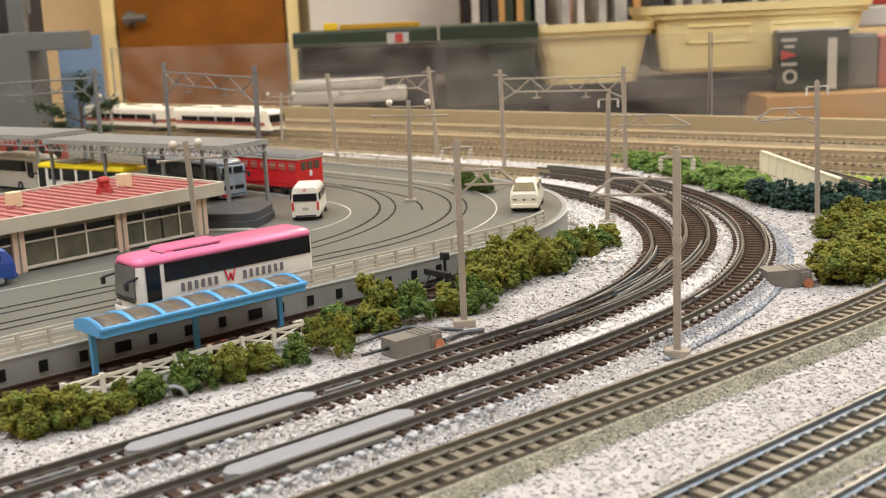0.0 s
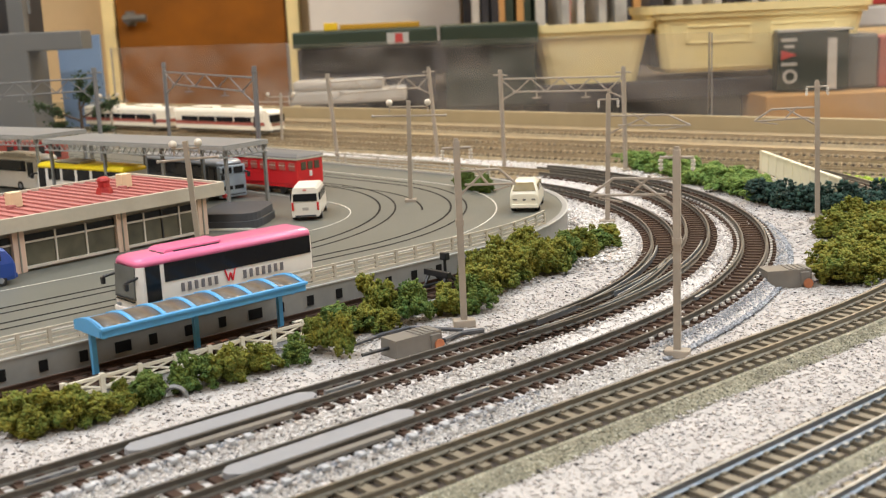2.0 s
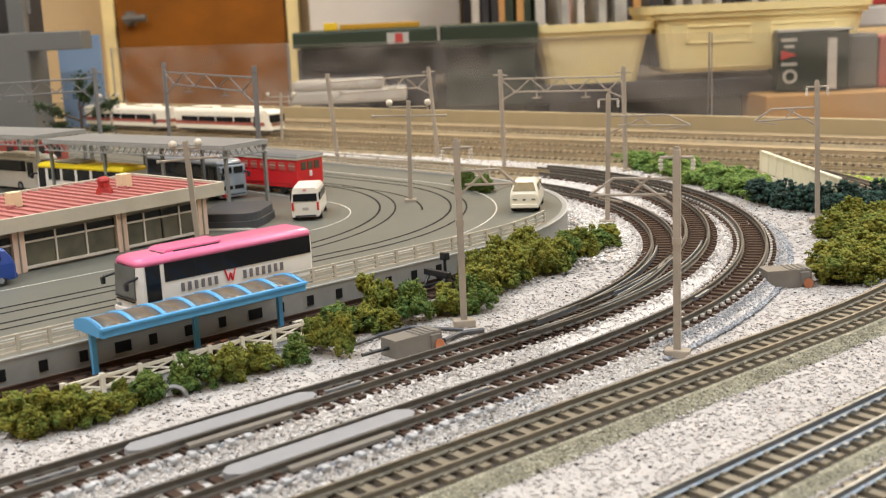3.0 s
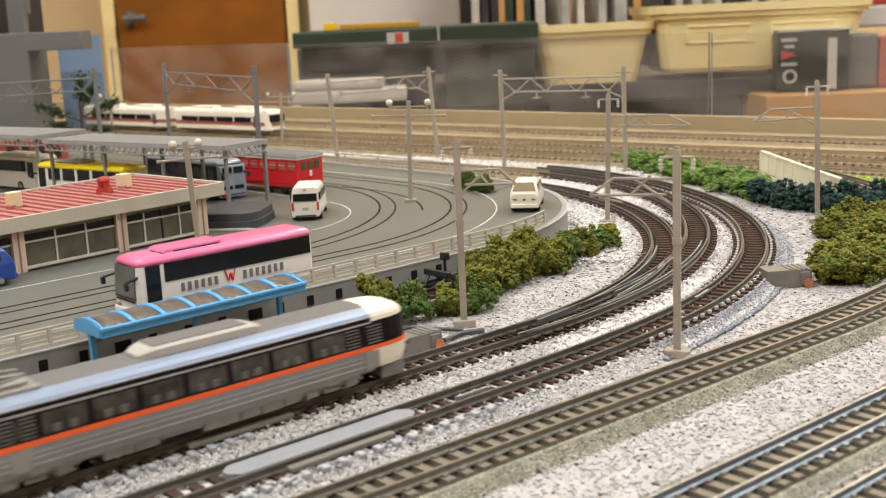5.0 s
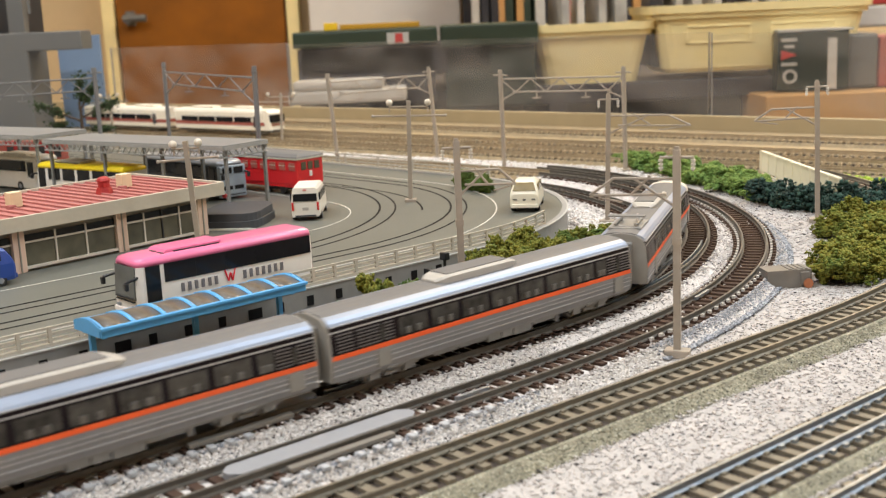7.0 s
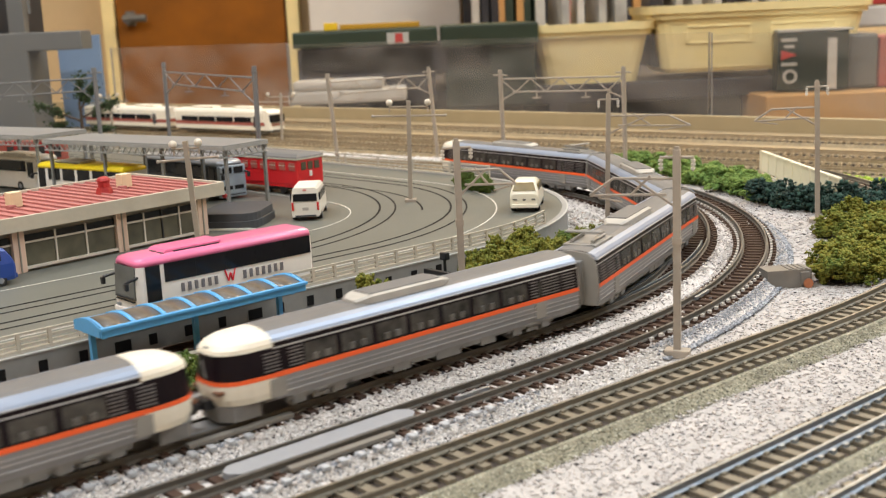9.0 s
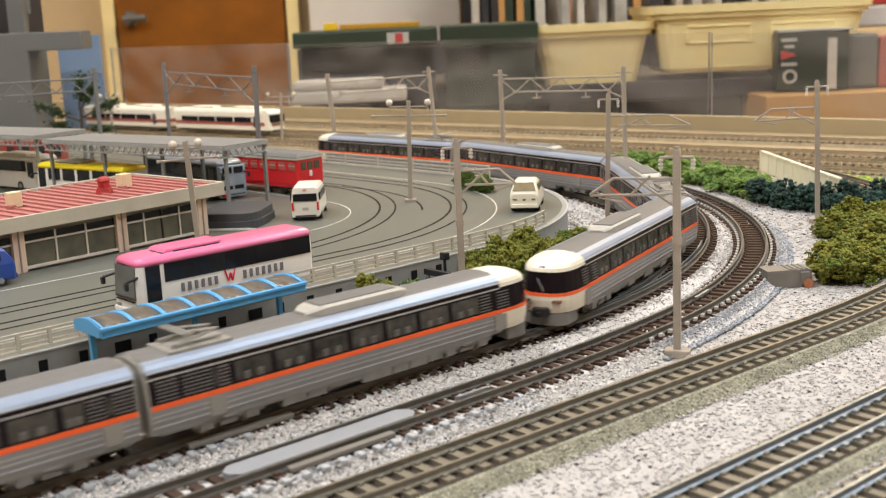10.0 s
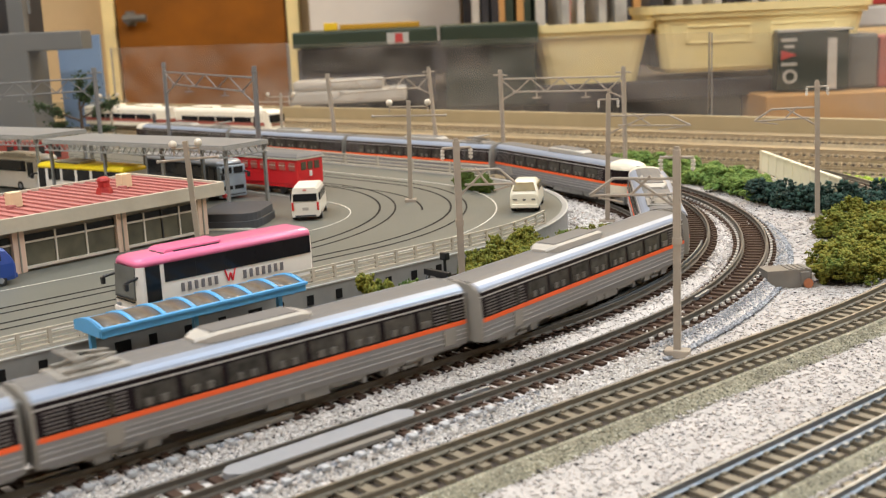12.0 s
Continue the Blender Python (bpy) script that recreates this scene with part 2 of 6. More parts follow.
M_TUBGREEN = mat("box_dark_green", (0.018, 0.032, 0.016), 0.5, var=0.2, scale=40)
M_BASKET = mat("basket_cream", (0.88, 0.73, 0.37), 0.45, var=0.06, scale=30)
M_BASKET_IN = mat("book_spines", (0.35, 0.33, 0.30), 0.6, var=0.5, scale=40)
M_CARTON = mat("cardboard", (0.47, 0.25, 0.085), 0.8, var=0.08, scale=60)
M_SHELFDARK = mat("shelf_dark", (0.022, 0.019, 0.023), 0.6, var=0.35, scale=25)
M_PAPERWHITE = mat("paper_white", (0.50, 0.46, 0.41), 0.7, var=0.3, scale=30)
M_STEEL = mat("rack_grey_steel", (0.125, 0.125, 0.12), 0.5, var=0.08, scale=40)
M_STEELBLUE = mat("rack_back_blue", (0.16, 0.23, 0.34), 0.6, var=0.08, scale=40)
M_CEIL = mat("ceiling_white", (0.78, 0.75, 0.70), 0.9, var=0.03, scale=10)
M_FLOOR = mat("room_floor_brown", (0.25, 0.16, 0.09), 0.6, var=0.15, scale=8)
M_TUBE = glow("tube_glow", (1.0, 0.93, 0.82), 6.0)
M_BOXDARK = mat("model_box_dark", (0.018, 0.030, 0.026), 0.4, var=0.2, scale=40)
M_LOGO_RED = mat("logo_red", (0.42, 0.045, 0.04), 0.5)
M_LOGO_WHITE = mat("logo_white", (0.40, 0.38, 0.34), 0.5)
M_YTAPE = mat("yellow_lid", (0.72, 0.45, 0.01), 0.5)
M_OCHRE = mat("ochre_strip", (0.42, 0.22, 0.01), 0.5)
M_SHOPRED = mat("stall_red", (0.35, 0.02, 0.02), 0.5)
M_BLUEGREY = mat("booth_blue_grey", (0.30, 0.36, 0.42), 0.3, var=0.2, scale=200)
M_COACHWHITE = mat("coach_white", (0.74, 0.71, 0.66), 0.35, var=0.05)
M_COACHSILVER = mat("coach_silver", (0.30, 0.32, 0.35), 0.3, metal=0.3, var=0.1)


# ---------------------------------------------------------------- mesh helpers
def bm_box(bm, c, s, rot=None, bevel=0.0):
    """A box of size s round c, turned by rot degrees about z."""
    m = Matrix.Translation(c) @ (Matrix.Rotation(radians(rot), 4, "Z") if rot else Matrix.Identity(4)) @ Matrix.Diagonal((*s, 1))
    r = bmesh.ops.create_cube(bm, size=1, matrix=m)
    if bevel:
        es = list({e for v in r["verts"] for e in v.link_edges})
        bmesh.ops.bevel(bm, geom=es, offset=bevel, segments=2, affect="EDGES", profile=0.6)
    return bm


def box(c, s, rot=None, bevel=0.0):
    return bm_box(bmesh.new(), c, s, rot, bevel)


def bm_rod(bm, a, b, r, seg=8, r2=None):
    a, b = Vector(a), Vector(b)
    d = b - a
    m = Matrix.Translation((a + b) / 2) @ d.to_track_quat("Z", "Y").to_matrix().to_4x4()
    bmesh.ops.create_cone(bm, cap_ends=True, segments=seg, radius1=r, radius2=r if r2 is None else r2, depth=d.length, matrix=m)
    return bm


def rod(a, b, r, seg=8, r2=None):
    return bm_rod(bmesh.new(), a, b, r, seg, r2)


def bm_ball(bm, c, r, sz=1.0, seg=12):
    bmesh.ops.create_uvsphere(bm, u_segments=seg, v_segments=max(6, seg // 2), radius=r, matrix=Matrix.Translation(c) @ Matrix.Diagonal((1, 1, sz, 1)))
    return bm


def bm_loft(bm, rings, closed=True, caps=True):
    """Skin rings of equal length."""
    vs = [[bm.verts.new(p) for p in ring] for ring in rings]
    n = len(rings[0])
    for a, b in zip(vs, vs[1:]):
        for i in range(n if closed else n - 1):
            j = (i + 1) % n
            bm.faces.new((a[i], a[j], b[j], b[i]))
    if caps and closed:
        bm.faces.new(vs[0][::-1])
        bm.faces.new(vs[-1])
    return bm


def finish(bm, material, smooth=False):
    bmesh.ops.recalc_face_normals(bm, faces=bm.faces)
    me = bpy.data.meshes.new("mesh")
    bm.to_mesh(me)
    bm.free()
    me.materials.append(material)
    if smooth:
        for poly in me.polygons:
            poly.use_smooth = True
    return me


def part(name, bm, material, parent, label="", smooth=False):
    ob = new(name, finish(bm, material, smooth))
    ob.parent = parent
    if label:
        tagged(ob, label)
    return ob


def thing(name, label, category, m=None, group=""):
    ob = new(name)
    ob.empty_display_size = 0.01
    ob.matrix_basis = m or Matrix.Identity(4)
    return tagged(ob, label, category, group)


def solid(name, bm, material, label, category, group="", kind="", smooth=False):
    return tagged(new(name, finish(bm, material, smooth)), label, category, group, kind)


OCTA_V = np.array([(1, 0, 0), (-1, 0, 0), (0, 1, 0), (0, -1, 0), (0, 0, 1), (0, 0, -1)], float)
OCTA_F = np.array([(0, 2, 4), (2, 1, 4), (1, 3, 4), (3, 0, 4), (2, 0, 5), (1, 2, 5), (3, 1, 5), (0, 3, 5)])


def lumps(points, sizes, rng, flat=0.75, jitter=0.3):
    """One mesh of many small irregular lumps."""
    n = len(points)
    v = OCTA_V[None] * (1 + jitter * rng.uniform(-1, 1, (n, 6, 3))) + 0.35 * jitter * rng.uniform(-1, 1, (n, 6, 3))
    ax = rng.normal(size=(n, 4))
    ax /= np.linalg.norm(ax, axis=1)[:, None]
    w, x, y, z = ax.T
    R = np.stack([1 - 2 * (y * y + z * z), 2 * (x * y - z * w), 2 * (x * z + y * w), 2 * (x * y + z * w), 1 - 2 * (x * x + z * z), 2 * (y * z - x * w),
                  2 * (x * z - y * w), 2 * (y * z + x * w), 1 - 2 * (x * x + y * y)], 1).reshape(n, 3, 3)
    v = np.einsum("nij,nkj->nki", R, v)
    v[:, :, 2] *= flat
    v = v * np.asarray(sizes)[:, None, None] + np.asarray(points)[:, None, :]
    f = (OCTA_F[None] + 6 * np.arange(n)[:, None, None]).reshape(-1, 3)
    me = bpy.data.meshes.new("lumps")
    me.vertices.add(6 * n)
    me.vertices.foreach_set("co", v.reshape(-1).astype(np.float32))
    me.loops.add(len(f) * 3)
    me.loops.foreach_set("vertex_index", f.reshape(-1).astype(np.int32))
    me.polygons.add(len(f))
    me.polygons.foreach_set("loop_start", np.arange(0, len(f) * 3, 3, dtype=np.int32))
    me.update(calc_edges=True)
    return me


# ---------------------------------------------------------------- track plan: a start, a heading, then straights and curves
class Line:
    def __init__(self, x, y, heading, pieces, back=0.0):
        h = radians(heading)
        x, y = x - back * math.cos(h), y - back * math.sin(h)
        self.zero = back
        self.s, self.p, self.h = [0.0], [(x, y)], [h]
        if back:
            pieces = [(back, 0)] + list(pieces)
        for length, radius in pieces:
            n = max(2, int(length / 0.003))
            d = length / n
            k = 1 / radius if radius else 0
            for _ in range(n):
                h2 = h + k * d
                x += d * math.cos((h + h2) / 2)
                y += d * math.sin((h + h2) / 2)
                h = h2
                self.s.append(self.s[-1] + d)
                self.p.append((x, y))
                self.h.append(h)
        self.s, self.p, self.h = np.array(self.s), np.array(self.p), np.array(self.h)

    def at(self, s, off=0.0):
        """Place and heading at s from the start point, off to the left."""
        s = s + self.zero
        x, y, h = (np.interp(s, self.s, a) for a in (self.p[:, 0], self.p[:, 1], self.h))
        if s > self.s[-1]:
            x, y = x + (s - self.s[-1]) * math.cos(h), y + (s - self.s[-1]) * math.sin(h)
        if s < 0:
            x, y = x + s * math.cos(h), y + s * math.sin(h)
        return x - off * math.sin(h), y + off * math.cos(h), h

    def lo(self):
        return -self.zero

    def hi(self):
        return self.s[-1] - self.zero


def arc(radius, degrees):
    return (radius * radians(degrees), radius)


FAR_HEAD = 139.0
T1 = Line(-0.0996, 0.2334, 41.24, [(0.1460, 0), arc(0.3095, 8.69), arc(0.2298, 86.0), (0.75, 0)], back=1.75)
TM = Line(-0.1112, 0.2231, 41.37, [(0.1824, 0), arc(0.2739, 52.72), arc(0.218, FAR_HEAD + 0.6 - 94.09), (0.30, 0)])
T2 = Line(-0.0503, 0.2363, 41.25, [(0.0917, 0), arc(0.5622, 6.81), arc(0.282, 84.0)], back=0.5)
T3 = Line(-0.0099, 0.2342, 39.49, [(0.1543, 0), (0.32, 0.5143)], back=0.4)
T4 = Line(0.0588, 0.2234, 39.87, [(0.1, 0), (0.35, 1.0)], back=0.3)
T5 = Line(0.0734, 0.2027, 40.0, [(0.1, 0), (0.3, 1.0)], back=0.3)
FB = Line(0.42, 0.5066, 141.0, [(1.3, 0)])
FA = Line(0.42, 0.5953, 141.0, [(1.3, 0)])
FM = Line(0.42, 0.5510, 141.0, [(1.3, 0)])
F0 = Line(0.42, 0.6830, 141.0, [(1.3, 0)])
T6 = Line(0.2095, 0.6770, -73.1, [(0.1961, -0.4074)], back=0.06)
RAIL_TOP = 0.006


def sweep(line, s0, s1, prof, step=0.006, closed=True):
    """Sweep a cross-section (off, z) along a line."""
    n = max(2, int((s1 - s0) / step))
    rings = []
    for i in range(n + 1):
        s = s0 + (s1 - s0) * i / n
        rings.append([(*line.at(s, o)[:2], z) for o, z in prof])
    return bm_loft(bmesh.new(), rings, closed, closed)


# ---------------------------------------------------------------- the room, the layout board
def room():
    X0, X1, Y0, Y1, Z0, Z1 = -2.3, 2.3, -2.4, 2.90, -1.0, 1.65
    t = 0.1
    for name, c, s, m in (("floor", (0, 0.25, Z0 - t / 2), (X1 - X0 + 2 * t, Y1 - Y0 + 2 * t, t), M_FLOOR),
                          ("ceiling", (0, 0.25, Z1 + t / 2), (X1 - X0 + 2 * t, Y1 - Y0 + 2 * t, t), M_CEIL),
                          ("wall_west", (X0 - t / 2, 0.25, 0.325), (t, Y1 - Y0, Z1 - Z0), M_WALLCREAM),
                          ("wall_east", (X1 + t / 2, 0.25, 0.325), (t, Y1 - Y0, Z1 - Z0), M_WALLCREAM),
                          ("wall_south", (0, Y0 - t / 2, 0.325), (X1 - X0 + 2 * t, t, Z1 - Z0), M_WALLCREAM),
                          ("wall_north", (0, Y1 + t / 2, 0.325), (X1 - X0 + 2 * t, t, Z1 - Z0), M_WALLCREAM)):
        solid(name, box(c, s), m, {"floor": "brown room floor under the layout"}.get(name, "cream painted room surface"), name.split("_")[0], kind="structure")
    # wooden door in the far wall with its frame and lever
    d = thing("door_1", "closed orange-brown wooden door with steel lever", "door", pose(-0.566, 2.86, Z0))
    d["kind"] = "structure"
    part("leaf", box((0, 0, 1.0), (0.41, 0.04, 2.0), bevel=0.004), M_DOOR, d)
    for x in (-0.225, 0.225):
        part("jamb", box((x, 0.0, 1.0), (0.03, 0.055, 2.04), bevel=0.003), M_BASKET, d)
    lev = bm_rod(bm_rod(bmesh.new(), (-0.17, -0.02, 1.13), (-0.17, -0.06, 1.13), 0.012), (-0.18, -0.055, 1.13), (-0.125, -0.055, 1.13), 0.009)
    bm_box(lev, (-0.17, -0.024, 1.13), (0.022, 0.008, 0.035))
    part("lever", lev, M_STEEL, d, "brushed steel lever handle")
    # white board on the wall
    solid("whiteboard", box((-0.115, 2.83, 0.35), (0.366, 0.05, 0.90), bevel=0.004), M_PANELWHITE, "plain white board standing against the far wall", "whiteboard")


def ceiling_tubes():
    for tx, ty, _, _ in TUBES:
        f = thing("ceiling_light", "long white ceiling tube light", "lamp", pose(tx, ty, 1.65), "ceiling lights")
        part("tray", box((0, 0, -0.02), (1.2, 0.14, 0.04), bevel=0.005), M_CEIL, f)
        part("tube", rod((-0.55, 0, -0.05), (0.55, 0, -0.05), 0.013), M_TUBE, f, "glowing tube")


BACK_HEAD = -39.7
BACK_P = Vector((0.0663, 1.0610, 0.0))
BACK_D = Vector((math.cos(radians(BACK_HEAD)), math.sin(radians(BACK_HEAD)), 0))


def board():
    bm = bmesh.new()
    a, b = BACK_P - 1.5 * BACK_D, BACK_P + 1.3 * BACK_D
    pts = [(a.x, a.y), (-1.75, -1.3), (1.15, -1.3), (b.x, b.y)]
    top, low = [bm.verts.new((x, y, -0.0001)) for x, y in pts], [bm.verts.new((x, y, -0.035)) for x, y in pts]
    bm.faces.new(top)
    bm.faces.new(low[::-1])
    for i in range(4):
        bm.faces.new((top[i], low[i], low[(i + 1) % 4], top[(i + 1) % 4]))
    solid("ground", bm, M_GROUND, "gravel covered layout board", "ground", kind="structure")
    for x, y in ((-1.6, -1.15), (1.0, -1.15), (-1.05, 1.75), (0.95, 0.2)):
        solid("table_leg", box((x, y, -0.5175), (0.05, 0.05, 0.965), bevel=0.004), M_STEEL, "square steel leg under the layout board", "table leg", "table legs")


def back_edge():
    def wall(name, s0, s1, z0, z1, t, m, label, cat, lift=0.0, bev=0.0006):
        c = BACK_P + BACK_D * (s0 + s1) / 2 + Vector((-BACK_D.y, BACK_D.x, 0)) * (t / 2 + lift)
        return solid(name, box((c.x, c.y, (z0 + z1) / 2), (s1 - s0, t, z1 - z0), BACK_HEAD, bev), m, label, cat)
    wall("fascia_board", -1.4, 1.2, -0.03, 0.0127, 0.006, M_BOARD, "long khaki painted board along the layout's back edge", "board")
    for i, (s0, s1) in enumerate(((-0.626, -0.301), (-0.299, 0.199), (0.201, 0.70))):
        ob = wall("acrylic_panel", s0, s1, -0.03, 0.0815 - 0.0018 * i, 0.002, M_ACRYL, "clear scratched acrylic guard panel behind the layout", "panel", 0.0075, 0)
        tagged(ob, group="acrylic guard panels")
        ob.visible_shadow = False
        for s, w in ((s0 + 0.0002, 0.0003), (s1 - 0.0002, 0.0003)):
            c = BACK_P + BACK_D * s + Vector((-BACK_D.y, BACK_D.x, 0)) * 0.0085
            part("cut_edge", box((c.x, c.y, 0.0257 - 0.0009 * i), (w, 0.0024, 0.1112), BACK_HEAD), M_ACRYL_EDGE, ob, "milky cut edge")


# ---------------------------------------------------------------- things behind the layout
def crate(name, x0, x1, y, z0, z1, depth, m, label, cat, bevel=0.003, group=""):
    return solid(name, box(((x0 + x1) / 2, y + depth / 2, (z0 + z1) / 2), (x1 - x0, depth, z1 - z0), bevel=bevel), m, label, cat, group)


def basket(x0, x1, y, z0, z1, flare, depth, label):
    b = thing("basket", label, "basket", pose((x0 + x1) / 2, y, z0), "cream baskets")
    w, h = x1 - x0, z1 - z0
    bm = bmesh.new()
    rings = []
    for z, k in ((0, -flare), (h * 0.06, -flare * 0.8), (h * 0.80, -flare * 0.1), (h * 0.80, 0.002), (h * 0.88, 0.003), (h * 0.88, 0.005), (h, 0.006), (h, 0.002), (h * 0.2, -flare - 0.003)):
        hw, hd = w / 2 + k, depth / 2 + k
        r = 0.012
        ring = []
        for cx, cy, a0 in ((hw - r, hd - r, 0), (-hw + r, hd - r, 90), (-hw + r, -hd + r, 180), (hw - r, -hd + r, 270)):
            for q in (0, 30, 60, 90):
                a = radians(a0 + q)
                ring.append((cx + r * math.cos(a), cy + r * math.sin(a) + depth / 2, z))
        rings.append(ring)
    bm_loft(bm, rings)
    part("tub", bm, M_BASKET, b, smooth=False)
    for x in (-w * 0.2, w * 0.2) if w > 0.15 else ():
        bm = bmesh.new()
        for dx, dz, sx, sz in ((0, 0.12, 0.30, 0.02), (0, -0.12, 0.30, 0.02), (-0.15, 0, 0.012, 0.24), (0.15, 0, 0.012, 0.24)):
            bm_box(bm, (x + dx * w, flare * (0.8 - 0.95 * (0.50 + dz)) - 0.0002, h * (0.56 + dz)), (w * sx, 0.0018, h * max(sz, 0.03)), None, 0.0006)
        part("panel_relief", bm, M_BASKET, b)
    return b


def backdrop_things():
    # low shelf behind the layout
    sh = thing("storage_shelf", "dark storage shelf packed with boxes and paper", "shelf", pose(0.05, 1.33, -0.75))
    part("lower_board", box((0.295, 0.12, 0.62), (0.89, 0.36, 0.02), bevel=0.002), M_SHELFDARK, sh)
    part("upper_board", box((0.34, 0.12, 0.747), (0.9, 0.36, 0.018), bevel=0.002), M_SHELFDARK, sh)
    part("back_panel", box((0.295, 0.31, 0.38), (0.89, 0.015, 0.76)), M_SHELFDARK, sh)
    for x in (-0.14, 0.06, 0.74):
        part("upright", box((x, 0.12, 0.37), (0.018, 0.36, 0.74), bevel=0.002), M_SHELFDARK, sh)
    rng = random.Random(4)
    x = -0.13
    while x < 0.58:
        w = rng.uniform(0.03, 0.09)
        h = rng.uniform(0.05, 0.085)
        m = rng.choice([M_SHELFDARK, M_SHELFDARK, M_BOXDARK, M_PAPERWHITE, M_SHELFDARK])
        crate("storage_box", x, x + w - 0.004, 1.21 + rng.uniform(0, 0.03), -0.12, -0.12 + h, 0.2, m, "small storage box on the shelf", "box", 0.002, "boxes on the shelf")
        x += w
    crate("paper_stack", -0.135, -0.03, 1.205, 0.0, 0.012, 0.15, M_PAPERWHITE, "stack of loose white paper", "paper")
    crate("paper_stack", -0.13, -0.05, 1.205, 0.0125, 0.021, 0.12, M_PAPERWHITE, "stack of pale booklets", "paper")
    # dark green lidded boxes
    for x0, x1, z0, z1 in ((-0.132, 0.0, 0.05, 0.0645), (0.003, 0.092, 0.048, 0.068)):
        g = thing("storage_case", "dark green lidded storage case", "case", pose((x0 + x1) / 2, 1.25, z0), "green cases")
        part("lid", box((0, 0.1, (z1 - z0) / 2), (x1 - x0, 0.2, z1 - z0), bevel=0.002), M_TUBGREEN, g)
        part("case_body", box((0, 0.1, -0.028), (x1 - x0 - 0.006, 0.19, 0.055), bevel=0.002), M_SHELFDARK if x0 < 0 else M_BOXDARK, g)
        if x0 < 0:
            part("logo_plate", box((0.030, -0.0008, 0.006), (0.020, 0.0016, 0.010)), M_LOGO_WHITE, g, "white plate with a red mark")
            part("logo_mark", box((0.031, -0.002, 0.006), (0.007, 0.001, 0.008)), M_LOGO_RED, g)
            part("yellow_edge", box((-0.034, 0.05, 0.0185), (0.012, 0.02, 0.007), bevel=0.001), M_YTAPE, g)
            part("ochre_strip", box((0.012, 0.06, 0.0175), (0.075, 0.02, 0.005), bevel=0.001), M_OCHRE, g)
    crate("document_box", -0.128, 0.05, 1.255, 0.02, 0.047, 0.18, M_SHELFDARK, "grey blue flat box under the cases", "box")
    # baskets
    basket(0.088, 0.197, 1.27, 0.004, 0.066, 0.014, 0.12, "tall cream plastic basket with books")
    basket(0.200, 0.395, 1.26, 0.021, 0.083, 0.012, 0.14, "wide cream plastic basket with relief panels")
    rng = random.Random(8)
    for k in range(16):
        x = 0.1 + 0.018 * k
        if 0.185 < x < 0.205:
            continue
        m = rng.choice([M_BASKET_IN, M_PAPERWHITE, M_PAPERWHITE, M_BASKET_IN, M_LOGO_RED if k == 15 else M_SHELFDARK])
        solid("book", box((x, 1.33, 0.06 + rng.uniform(0, 0.012)), (rng.uniform(0.006, 0.013), 0.07, 0.085), rng.uniform(-6, 6), 0.001), m, "book standing in a basket", "book", "books in the baskets")
    # upright dark model box with logo bars
    g = thing("model_box", "dark green model train box with white and red mark", "box", pose(0.338, 1.235, 0.003, 0, 0, -7))
    part("carton", box((0, 0.03, 0.027), (0.063, 0.06, 0.053), bevel=0.001), M_BOXDARK, g)
    part("top_flap", box((0.002, 0.03, 0.0545), (0.066, 0.062, 0.0018)), M_PAPERWHITE, g)
    # four plain mark shapes down the front
    part("logo_bar", box((-0.021, -0.0008, 0.0465), (0.014, 0.0015, 0.0030), bevel=0.0003), M_LOGO_WHITE, g)
    part("logo_bar", box((-0.021, -0.0008, 0.0405), (0.009, 0.0015, 0.0028), bevel=0.0003), M_LOGO_WHITE, g)
    tri = bmesh.new()
    bm_loft(tri, [[(-0.028, -0.0015, 0.0375), (-0.028, -0.0015, 0.0285), (-0.014, -0.0015, 0.033)], [(-0.028, 0, 0.0375), (-0.028, 0, 0.0285), (-0.014, 0, 0.033)]])
    part("logo_triangle", tri, M_LOGO_RED, g)
    part("logo_bar", box((-0.021, -0.0008, 0.0245), (0.014, 0.0015, 0.0028), bevel=0.0003), M_LOGO_WHITE, g)
    ringm = bmesh.new()
    n = 20
    prof = []
    for k in range(n + 1):
        a = 2 * math.pi * k / n
        cx, cz = math.cos(a), math.sin(a)
        prof.append([(-0.020 + r * cx, -0.0015 if f else 0, 0.0135 + r * cz) for r, f in ((0.0040, 1), (0.0066, 1), (0.0066, 0), (0.0040, 0))])
    bm_loft(ringm, prof, True, False)
    part("logo_ring", ringm, M_LOGO_WHITE, g)
    part("spine_strip", box((0.017, -0.0008, 0.024), (0.008, 0.0012, 0.046)), M_PAPERWHITE, g)
    crate("model_box", 0.375, 0.402, 1.25, 0.003, 0.052, 0.06, M_STEEL, "grey and maroon model box", "box")
    crate("model_box", 0.403, 0.43, 1.25, 0.003, 0.05, 0.06, M_TMAROON, "plain maroon model train box", "box")
    crate("carton_box", 0.288, 0.46, 1.20, -0.03, 0.0022, 0.10, M_CARTON, "brown cardboard carton lying flat", "carton", 0.001)
    crate("book", 0.375, 0.45, 1.36, 0.074, 0.088, 0.06, M_LOGO_RED, "red covered book lying on a basket", "book")
    crate("white_tray", 0.37, 0.46, 1.36, 0.052, 0.073, 0.08, M_PAPERWHITE, "shallow white plastic storage tray", "tray")
    # dark clutter on a far shelf
    cl = thing("far_bookcase", "blurred bookcase full of mixed books", "bookcase", pose(0.20, 2.2, -0.75))
    part("case_back", box((0.1, 0.2, 0.6), (0.50, 0.02, 1.6)), M_SHELFDARK, cl)
    rng = random.Random(6)
